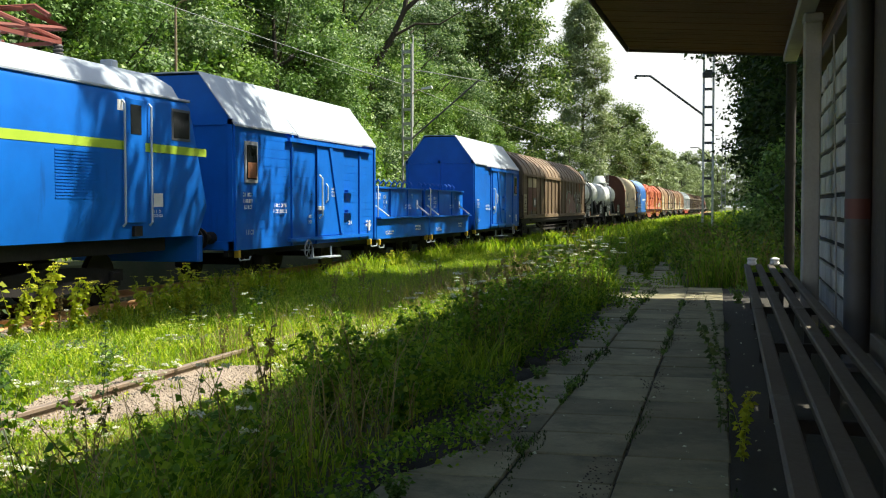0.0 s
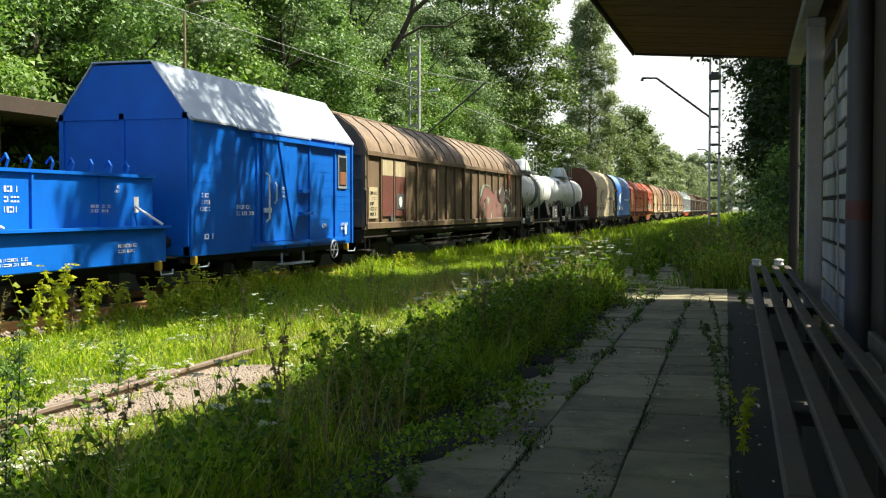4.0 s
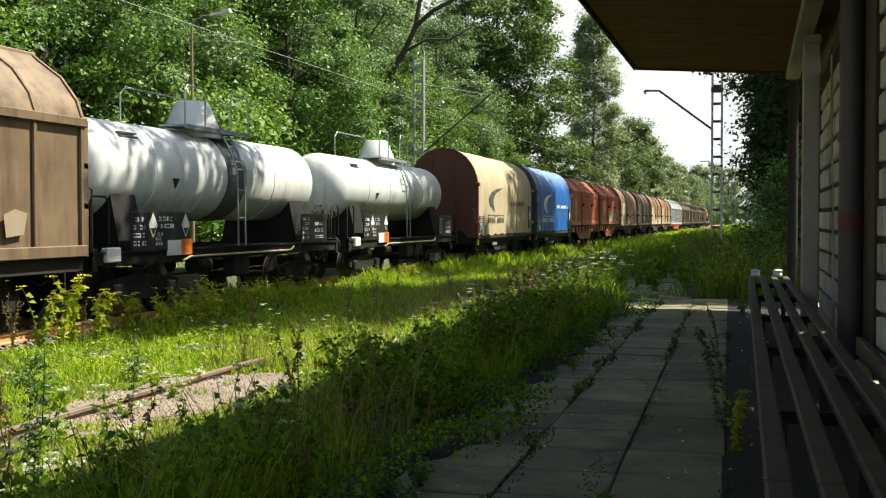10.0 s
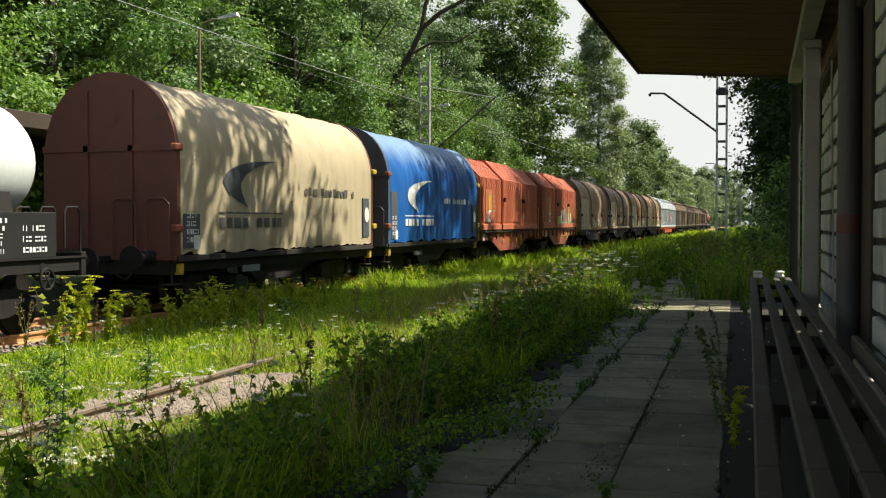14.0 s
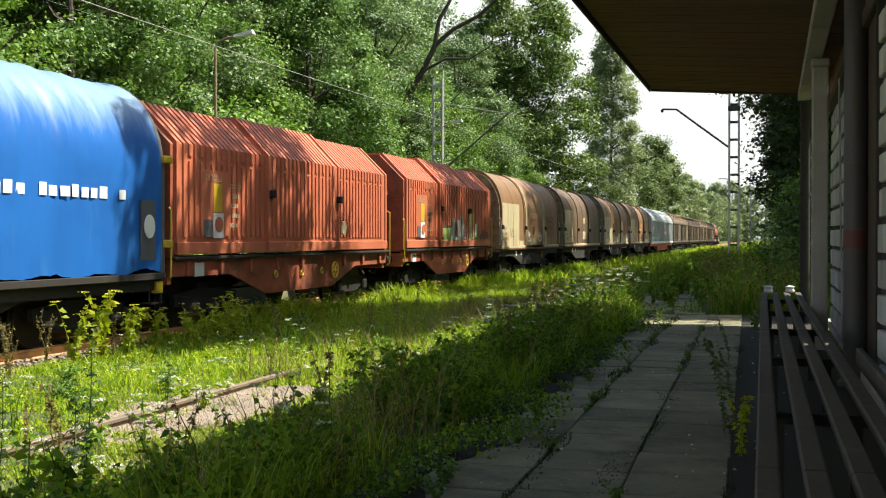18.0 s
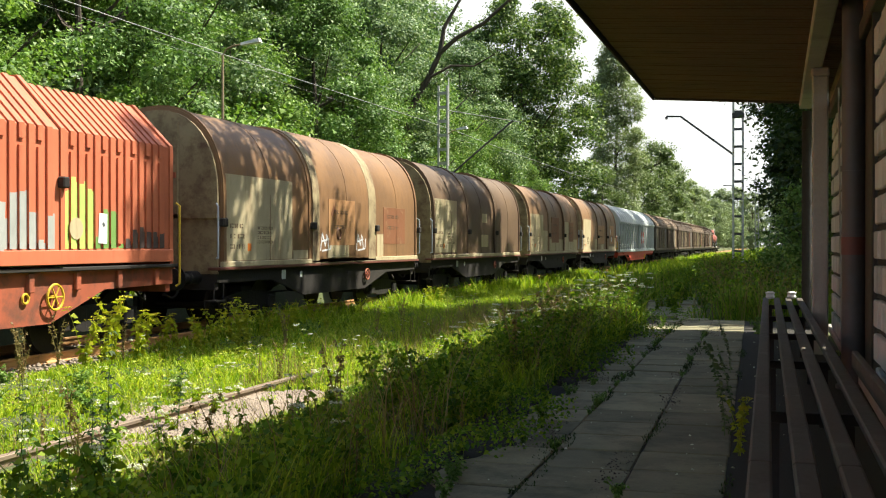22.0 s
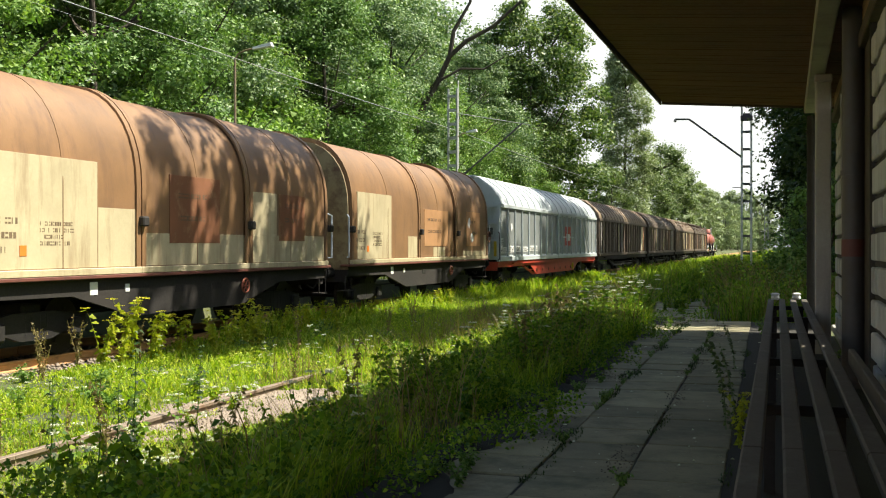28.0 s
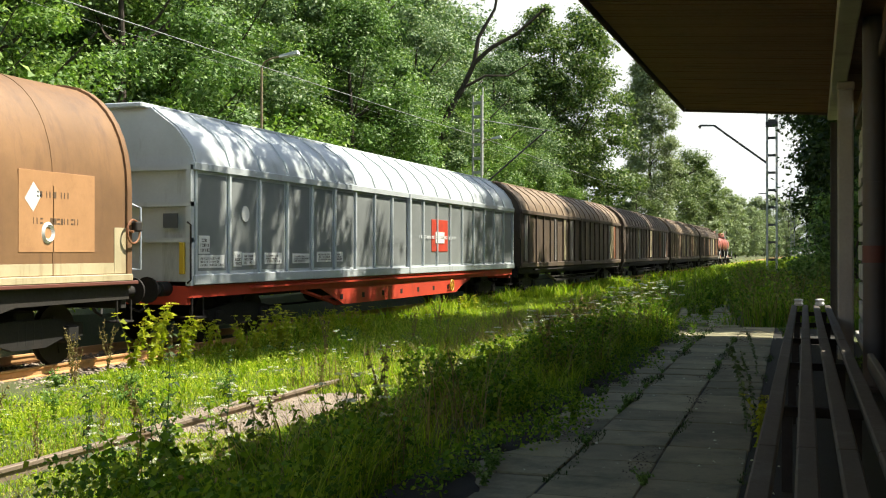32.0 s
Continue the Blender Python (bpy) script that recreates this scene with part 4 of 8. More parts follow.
def sprayed_patch(w, x, material, *corners):
    """A flat sprayed shape with the given (y, z) corners on a side at x."""
    part("sprayed_patch", Shape().add([(x, y, z) for y, z in corners], [tuple(range(len(corners)))]), material, w, "sprayed graffiti letter")


def sprayed_line(w, x, width, material, *pts):
    """A bent sprayed line through (y, z) points on a side at x, thick enough to hide its joints."""
    sh = Shape()
    for i, ((a, b), (c, d)) in enumerate(zip(pts[:-1], pts[1:])):
        k = math.hypot(c - a, d - b)
        ny, nz = -(d - b) / k * width / 2, (c - a) / k * width / 2
        ey, ez = (c - a) / k * width / 3, (d - b) / k * width / 3
        q = x + 0.0003 * i
        sh.add([(q, a - ny - ey, b - nz - ez), (q, a + ny - ey, b + nz - ez), (q, c + ny + ey, d + nz + ez), (q, c - ny + ey, d - nz + ez)], [(0, 1, 2, 3)])
    part("sprayed_stroke", sh, material, w, "sprayed graffiti line")


def arch(w, zb, zs, zt, n=16, power=2.0):
    pts = [(w, zb)]
    for i in range(n + 1):
        a = math.pi * i / n
        c, s = math.cos(a), math.sin(a)
        pts.append((w * math.copysign(abs(c) ** (2 / power), c), zs + (zt - zs) * abs(s) ** (2 / power)))
    return pts + [(-w, zb)]


def underframe(w, L, material, z0=0.93, z1=1.2, belly=None, half=1.3):
    """Two solebars, headstocks and cross members; belly: how deep the fish-bellied middle hangs."""
    for s in (-1, 1):
        if belly:
            a, b = L * 0.24, L * 0.34
            prof = [(0, z1), (0, z0 + 0.02), (a * 0.85, z0), (b, belly), (L - b, belly), (L - a * 0.85, z0), (L, z0 + 0.02), (L, z1)]
        else:
            prof = [(0, z1), (0, z0), (L, z0), (L, z1)]
        x = half * s
        part("solebar", Shape().prism_x(prof, x - 0.03, x + 0.03).box(x - 0.06, 0.0, z1 - 0.03, x + 0.075, L, z1 + 0.0), material, w)
    for y in (0.0, L - 0.14):
        part("headstock", Shape().box(-1.28, y, 0.86, 1.28, y + 0.14, 1.24, 0.01), material, w)
    y = 0.9
    cross = Shape().box(-1.26, -0.05, z0 + 0.02, 1.26, 0.05, z1 - 0.01).mesh("cross_member", m_black)
    while y < L - 0.7:
        shared("cross_member", cross, w, (0, y, 0))
        y += 1.3
    part("centre_sill", Shape().box(-0.3, 0.1, 0.85, 0.3, L - 0.1, 1.15), m_black, w)
    # brake gear between the bogies
    part("brake_cylinder", Shape().rod((0.55, L * 0.42, 0.78), (0.55, L * 0.42 + 0.6, 0.78), 0.17, 14), m_black, w)
    part("brake_rod", Shape().rod((0.35, L * 0.2, 0.62), (0.35, L * 0.8, 0.62), 0.025, 6), m_black, w)
    part("air_tank", Shape().rod((-0.5, L * 0.40, 0.76), (-0.5, L * 0.40 + 1.1, 0.76), 0.2, 14), m_black, w)


# -- electric locomotive --
def make_loco(s0):
    L = 18.2
    w = wagon("locomotive", "blue electric locomotive with a lime waist stripe and grey roof", "locomotive", s0, "")
    side = [(1.42, 1.0), (1.49, 1.5), (1.49, 3.25), (1.40, 3.40)]
    roofp = [(1.40, 3.40), (1.25, 3.62), (0.9, 3.82), (0.4, 3.92), (0, 3.94)]

    def full(p):
        return p + [(-x, z) for x, z in p[::-1] if x != 0]
    # body with raked cab ends
    prof = full(side)
    n = len(prof)
    ys = []
    for x, z in prof:
        ys.append(0.75 * max(0.0, (z - 2.1) / 1.3) + 0.25 * max(0, (1.5 - z) / 0.5))
    b = Shape()
    v = [(x, yy, z) for (x, z), yy in zip(prof, ys)] + [(x, L - yy, z) for (x, z), yy in zip(prof, ys)]
    b.add(v, [(i, (i + 1) % n, n + (i + 1) % n, n + i) for i in range(n)] + [tuple(range(n))[::-1], tuple(range(n, 2 * n))])
    part("body", b, m_locoblue, w)
    rp = full(roofp)
    part("roof", Shape().prism([(x * 1.0, z + 0.004) for x, z in rp], 0.9, L - 0.9), m_zinc, w, "weathered pale grey roof")
    # gutter, waist stripe
    part("gutter", Shape().box(1.40, 0.6, 3.36, 1.47, L - 0.6, 3.41, 0.01), m_zinc, w)
    part("stripe", Shape().box(1.486, 0.02, 2.38, 1.496, L - 0.02, 2.52), m_lime, w, "lime green waist stripe")
    for y0, y1 in ((L - 1.35, L - 0.66), (0.66, 1.35)):
        win = part("side_window", Shape().box(1.485, y0, 2.62, 1.50, y1, 3.2, 0.005), m_slate, w)
        part("pane", Shape().box(1.495, y0 + 0.06, 2.67, 1.506, y1 - 0.06, 3.15), m_glass, win)
    for y0 in (L - 2.9, 2.2):
        d = part("cab_door", Shape().box(1.485, y0, 1.25, 1.502, y0 + 0.62, 3.25, 0.006), m_locoblue, w)
        part("pane", Shape().box(1.497, y0 + 0.14, 2.65, 1.509, y0 + 0.48, 3.15), m_glass, d)
        for yy in (y0 - 0.12, y0 + 0.74):
            grab(w, [(1.50, yy, 1.2), (1.55, yy, 1.25), (1.55, yy, 3.15), (1.50, yy, 3.2)], 0.02, m_zinc, "handrail")
    for y0 in (L - 6.9, L - 9.6, L - 12.5, 5.0):
        win = part("machine_window", Shape().box(1.485, y0, 2.68, 1.50, y0 + 0.5, 3.22, 0.01), m_slate, w)
        part("pane", Shape().box(1.495, y0 + 0.05, 2.73, 1.506, y0 + 0.45, 3.17), m_glass, win)
    # filter grille and lettering
    g = Shape()
    for k in range(16):
        g.box(1.488, L - 4.9, 1.62 + k * 0.045, 1.50, L - 3.7, 1.645 + k * 0.045)
    part("grille", g, m_locoblue, w, "blue ventilation grille")
    part("emblem", Shape().ring((1.497, L - 7.6, 1.95), 0.32, 0.05, "x", 26, 4), m_white, w, "white ring-shaped emblem")
    plate(w, 1.49, L - 2.0, 1.5, L - 1.68, 1.72, m_white, "notice", "white notice plate")
    lettering(w, 1.493, L - 2.05, 1.33, 0.4, 0.14, 2, m_lettering, 5)
    lettering(w, 1.493, L - 6.9, 1.08, 0.5, 0.2, 2, m_lettering, 6)
    plate(w, 1.49, L - 3.15, 3.02, L - 2.98, 3.2, m_white, "notice", "small white plate")
    part("step_hole", Shape().box(1.44, L - 2.65, 1.04, 1.50, L - 2.4, 1.2), m_black, w)
    # end windows and lamps
    for end, d in ((L, 1), (0.0, -1)):
        for x in (-0.68, 0.68):
            part("windscreen", Shape().add([(x - 0.55, end - d * 0.26, 2.62), (x + 0.55, end - d * 0.26, 2.62), (x + 0.55, end - d * 0.60, 3.22), (x - 0.55, end - d * 0.60, 3.22),
                                            (x - 0.55, end - d * 0.30, 2.62), (x + 0.55, end - d * 0.30, 2.62), (x + 0.55, end - d * 0.64, 3.22), (x - 0.55, end - d * 0.64, 3.22)],
                                           [(0, 1, 2, 3), (4, 7, 6, 5), (0, 4, 5, 1), (1, 5, 6, 2), (2, 6, 7, 3), (3, 7, 4, 0)]), m_glass, w)
        for x in (-1.0, 1.0):
            part("headlight", Shape().rod((x, end - d * 0.02, 1.55), (x, end + d * 0.06, 1.55), 0.12, 14), m_lamp, w)
        part("apron", Shape().box(-1.4, min(end, end - d * 0.2), 0.55, 1.4, max(end, end - d * 0.2), 1.0, 0.02), m_locoblue, w)
    buffers(w, L, 1.05)
    for y in (4.3, L - 4.3):
        bogie(w, y, 3.4)
        wheelset(w, y)
    part("frame", Shape().box(-1.25, 1.2, 0.78, 1.25, L - 1.2, 1.02), m_black, w)
    part("battery_box", Shape().box(-1.3, L / 2 - 1.3, 0.4, 1.3, L / 2 + 1.3, 1.0, 0.03), m_black, w)
    # folded pantograph and roof gear
    for y in (L - 4.2, 4.2):
        pan = new("pantograph")
        pan.parent = w
        pan.location = (0, y, 4.28)
        part("base", Shape().box(-0.6, -0.9, 0.12, 0.6, -0.84, 0.18).box(-0.6, 0.84, 0.12, 0.6, 0.9, 0.18).box(-0.6, -0.9, 0.12, -0.54, 0.9, 0.18).box(0.54, -0.9, 0.12, 0.6, 0.9, 0.18), m_redpant, pan)
        for x in (-0.55, 0.55):
            part("arm", Shape().tube([(x, -0.85, 0.2), (x * 1.05, 0.95, 0.40), (x * 0.9, 0.1, 0.56)], 0.045, 7), m_redpant, pan, "folded red pantograph arm")
            part("arm", Shape().tube([(x, 0.85, 0.2), (x * 1.05, -0.95, 0.40), (x * 0.9, -0.1, 0.56)], 0.045, 7), m_redpant, pan, "folded red pantograph arm")
        for y2 in (0.95, -0.95):
            part("cross_tube", Shape().rod((-0.6, y2, 0.40), (0.6, y2, 0.40), 0.04, 7), m_redpant, pan)
        part("head", Shape().tube([(-0.95, 0, 0.44), (-0.7, 0, 0.60), (0.7, 0, 0.60), (0.95, 0, 0.44)], 0.045, 7), m_redpant, pan)
        for x in (-0.55, 0.55):
            for yy in (-0.8, 0.8):
                part("insulator", Shape().lathe([(0.07, -0.06), (0.1, -0.03), (0.06, 0.0), (0.1, 0.03), (0.06, 0.06), (0.09, 0.09), (0.06, 0.12)], (x, yy, 0), "z", 10), m_pipe, pan)
    part("horn_box", Shape().box(0.5, L - 2.1, 3.72, 0.75, L - 1.9, 3.98, 0.02), m_zinc, w)
    fit_heights(w, (0, 1.0, 2.38, 2.52, 3.40, 3.94, 4.2), (0, 1.16, 2.67, 2.82, 3.70, 4.28, 4.54))
    return w


# -- blue service vans with gabled tin roofs --
def make_blue_van(s0, L, window_front, seed):
    w = wagon("service_van", "bright blue service van with a pale gabled tin roof", "rail van", s0)
    W = 1.38
    part("body", Shape().prism([(W, 0.98), (W, 3.0), (0.62, 3.98), (-0.62, 3.98), (-W, 3.0), (-W, 0.98)], 0, L), m_blue, w)
    part("roof", Shape().add(*roof_shell([(W + 0.06, 2.93), (0.62, 4.02), (-0.62, 4.02), (-W - 0.06, 2.93)], -0.05, L + 0.05, 0.03)), m_zinc, w, "pale bluish tin roof")
    a, b = (L * 0.36, L * 0.86) if window_front else (L * 0.22, L * 0.66)
    part("roof_flap", Shape().add(*roof_shell([(W + 0.10, 2.90), (0.78, 3.80)], a, b, 0.03)), m_zinc, w, "overlapping tin eaves sheet")
    # end walls: frames and braces
    for y, d in ((0, -1), (L, 1)):
        sh = Shape()
        y0, y1 = (y - 0.05, y) if d < 0 else (y, y + 0.05)
        for x in (-W, -0.06, W - 0.1):
            sh.box(x, y0, 1.0, x + 0.1, y1, 3.05)
        sh.box(-W, y0, 2.95, W, y1, 3.05).box(-W, y0, 1.0, W, y1, 1.12)
        part("end_frame", sh, m_blue, w)
    # side boards
    z = 1.02
    while z < 2.85:
        part("side_board", Shape().box(W - 0.01, 0.08, z, W + 0.006, L - 0.08, z + 0.14), m_blue, w)
        z += 0.147
    for y in [0.0, L * 0.33, L * 0.5, L * 0.66, L * 0.85, L - 0.09]:
        part("side_post", Shape().box(W - 0.01, y, 0.98, W + 0.05, y + 0.09, 2.98), m_blue, w)
    y0 = L * 0.5 if window_front else L * 0.36
    door = part("sliding_door", Shape().box(W + 0.012, y0, 1.12, W + 0.07, y0 + 1.85, 2.8, 0.01), m_blue, w)
    part("door_brace", Shape().add([(W + 0.072, y0 + 0.75, 2.78), (W + 0.072, y0 + 0.95, 2.78), (W + 0.072, y0 + 1.75, 1.15), (W + 0.072, y0 + 1.55, 1.15),
                                    (W + 0.11, y0 + 0.75, 2.78), (W + 0.11, y0 + 0.95, 2.78), (W + 0.11, y0 + 1.75, 1.15), (W + 0.11, y0 + 1.55, 1.15)],
                                   [(0, 1, 2, 3), (4, 7, 6, 5), (0, 4, 5, 1), (1, 5, 6, 2), (2, 6, 7, 3), (3, 7, 4, 0)]), m_blue, door)
    part("door_runner", Shape().box(W + 0.05, L * 0.3, 1.05, W + 0.12, L * 0.95, 1.11).box(W + 0.05, L * 0.3, 2.80, W + 0.12, L * 0.95, 2.87), m_blue, w)
    grab(door, [(W + 0.08, y0 + 0.1, 1.45), (W + 0.16, y0 + 0.1, 1.5), (W + 0.16, y0 + 0.1, 2.2), (W + 0.08, y0 + 0.1, 2.25)], 0.022, m_white, "handle")
    grab(door, [(W + 0.08, y0 + 0.55, 1.75), (W + 0.13, y0 + 0.55, 1.8), (W + 0.13, y0 + 0.55, 2.05), (W + 0.08, y0 + 0.55, 2.1)], 0.018, m_white, "handle")
    part("latch", Shape().box(W + 0.07, y0 - 0.02, 1.6, W + 0.13, y0 + 0.3, 1.68, 0.01), m_white, door)
    part("shelf_step", Shape().box(W + 0.05, y0 + 1.95, 1.95, W + 0.16, y0 + 2.6, 2.0).box(W + 0.05, y0 + 1.95, 1.55, W + 0.16, y0 + 2.6, 1.6), m_blue, w)
    wy = 0.5 if window_front else L - 1.05
    win = part("window", Shape().box(W, wy, 2.05, W + 0.04, wy + 0.62, 2.72, 0.006), m_grey, w)
    part("pane", Shape().box(W + 0.03, wy + 0.06, 2.11, W + 0.048, wy + 0.56, 2.66), m_glass, win)
    part("curtain", Shape().box(W + 0.05, wy + 0.10, 2.13, W + 0.054, wy + 0.52, 2.38), m_patch, win, "faded reddish board in the lower pane")
    for k, (yy, zz, ww, hh, rr) in enumerate(((0.35, 1.62, 0.5, 0.3, 3), (1.9, 1.55, 0.8, 0.2, 2), (0.5, 1.2, 0.4, 0.14, 1), (L * 0.44, 1.35, 0.3, 0.2, 2), (L - 0.9, 1.25, 0.5, 0.16, 2), (L * 0.75, 1.3, 0.3, 0.12, 1))):
        lettering(w, W + 0.052, yy, zz, ww, hh, rr, m_lettering, seed + k)
    plate(w, W + 0.05, L - 0.62, 1.16, L - 0.5, 1.36, m_white)
    lettering(w, W + 0.072, y0 + 0.95, 1.85, 0.3, 0.2, 3, m_lettering, seed + 9)
    for s in (-1, 1):
        part("solebar", Shape().box(s * 1.2 - 0.05, 0, 0.82, s * 1.2 + 0.05, L, 0.976), m_black, w)
    for y in (L * 0.24, L * 0.76):
        wheelset(w, y)
        for s in (-1, 1):
            part("axlebox", Shape().box(s * 1.0 - 0.1, y - 0.16, 0.32, s * 1.0 + 0.14, y + 0.16, 0.62, 0.03), m_black, w)
            part("leaf_spring", Shape().box(s * 1.0 - 0.05, y - 0.6, 0.66, s * 1.0 + 0.05, y + 0.6, 0.72).box(s * 1.0 - 0.05, y - 0.35, 0.62, s * 1.0 + 0.05, y + 0.35, 0.66), m_black, w)
    part("axle_guard", Shape().box(-0.9, L * 0.24 - 0.05, 0.5, 0.9, L * 0.24 + 0.05, 0.8), m_black, w)
    handwheel(w, L * 0.42 if window_front else L * 0.82, 0.82, 1.5, 0.24, m_grey)
    part("footboard", Shape().box(1.2, L * 0.5, 0.52, 1.5, L * 0.5 + 1.5, 0.56).box(1.25, L * 0.5 + 0.1, 0.56, 1.29, L * 0.5 + 0.14, 0.85).box(1.25, L * 0.5 + 1.35, 0.56, 1.29, L * 0.5 + 1.39, 0.85), m_zinc, w, "pale worn footboard")
    for y in (0.25, L - 0.3):
        part("lifting_hook", Shape().box(1.28, y - 0.05, 0.78, 1.40, y + 0.05, 0.98, 0.015), m_yellow, w, "yellow lifting hook")
        grab(w, [(W - 0.06, y, 0.95), (W + 0.02, y, 0.72), (W + 0.02, y + 0.45, 0.72), (W + 0.02, y + 0.5, 0.8)], 0.018, m_zinc)
    buffers(w, L)
    fit_heights(w, (0, 0.98, 3.0, 3.98, 4.2), (0, 0.80, 3.47, 4.45, 4.67))
    return w


def roof_shell(line, y0, y1, t):
    """An open roof line drawn out along y with thickness t upwards, as vertices and faces."""
    k = len(line)
    v = [(x, y, z) for y in (y0, y1) for x, z in line] + [(x, y, z + t) for y in (y0, y1) for x, z in line]
    f = []
    for i in range(k - 1):
        f += [(i, i + 1, k + i + 1, k + i), (2 * k + i, 3 * k + i, 3 * k + i + 1, 2 * k + i + 1), (i, 2 * k + i, 2 * k + i + 1, i + 1), (k + i, k + i + 1, 3 * k + i + 1, 3 * k + i)]
    f += [(0, k, 3 * k, 2 * k), (k - 1, 3 * k - 1, 4 * k - 1, 2 * k - 1)]
    return v, f


# -- low blue ballast boxes --
def make_ballast_box(s0, L, seed):
    w = wagon("ballast_wagon", "low blue ballast hopper wagon with a stepped side", "rail wagon", s0)
    part("lower_body", Shape().box(-1.38, 0, 0.9, 1.38, L, 1.5, 0.02), m_blue, w)
    part("ledge", Shape().box(1.3, 0.02, 1.5, 1.5, L - 0.02, 1.54), m_blue, w)
    part("hopper", Shape().prism([(1.18, 1.504), (1.18, 2.3), (1.10, 2.3), (1.0, 1.6), (-1.0, 1.6), (-1.1, 2.3), (-1.18, 2.3), (-1.18, 1.504)], 0.12, L - 0.12), m_blue, w)
    part("hopper_end", Shape().box(-1.12, 0.12, 1.55, 1.12, 0.2, 2.32).box(-1.12, L - 0.2, 1.55, 1.12, L - 0.12, 2.32), m_blue, w)
    part("rim", Shape().box(1.08, 0.1, 2.3, 1.24, L - 0.1, 2.36).box(-1.24, 0.1, 2.3, -1.08, L - 0.1, 2.36), m_blue, w)
    for y in [0.5 + 0.55 * k for k in range(int((L - 0.8) / 0.55) + 1)]:
        part("hoop", Shape().tube([(0.9, y, 2.3), (0.95, y + 0.02, 2.52), (0.85, y + 0.1, 2.62), (0.75, y + 0.12, 2.5)], 0.022, 6), m_blue, w)
    for y, d in ((0.35, 1), (L - 0.75, 1)):
        part("strut", Shape().rod((1.2, y, 1.85), (1.48, y + 0.45, 1.56), 0.025, 6), m_white, w)
    for u in (0.33, 0.66):
        part("rib", Shape().box(1.18, L * u, 1.55, 1.22, L * u + 0.05, 2.3), m_blue, w)
    for k, (xx, yy, zz, ww, hh, rr) in enumerate(((1.186, 0.5, 2.0, 0.5, 0.2, 2), (1.186, 1.2, 1.75, 0.35, 0.4, 3), (1.186, L * 0.62, 1.75, 0.7, 0.14, 2), (1.386, 0.8, 1.02, 0.9, 0.14, 2), (1.386, L - 1.6, 1.1, 0.7, 0.18, 2), (1.186, L * 0.75, 2.05, 0.16, 0.14, 2))):
        lettering(w, xx, yy, zz, ww, hh, rr, m_lettering, seed + k)
    plate(w, 1.18, L - 0.75, 1.75, L - 0.6, 2.0, m_white)
    for y in (0.2, L - 0.25):
        part("lifting_hook", Shape().box(1.3, y - 0.05, 0.72, 1.42, y + 0.05, 0.92, 0.015), m_yellow, w, "yellow lifting hook")
        grab(w, [(1.3, y + 0.1, 0.9), (1.36, y + 0.1, 0.62), (1.36, y + 0.5, 0.62), (1.36, y + 0.5, 0.72)], 0.018, m_zinc)
    grab(w, [(1.36, 0.06, 1.5), (1.4, 0.06, 1.55), (1.4, 0.06, 2.35), (1.36, 0.06, 2.4)], 0.02)
    part("frame", Shape().box(-1.1, 0.1, 0.7, 1.1, L - 0.1, 0.9), m_black, w)
    for y in (L * 0.24, L * 0.76):
        wheelset(w, y)
        for s in (-1, 1):
            part("axlebox", Shape().box(s * 1.0 - 0.1, y - 0.16, 0.32, s * 1.0 + 0.14, y + 0.16, 0.62, 0.03), m_black, w)
    buffers(w, L, 1.0, 0.35, 0.35)
    fit_heights(w, (0, 0.9, 1.5, 2.3, 2.7), (0, 0.75, 1.36, 2.25, 2.6))
    return w


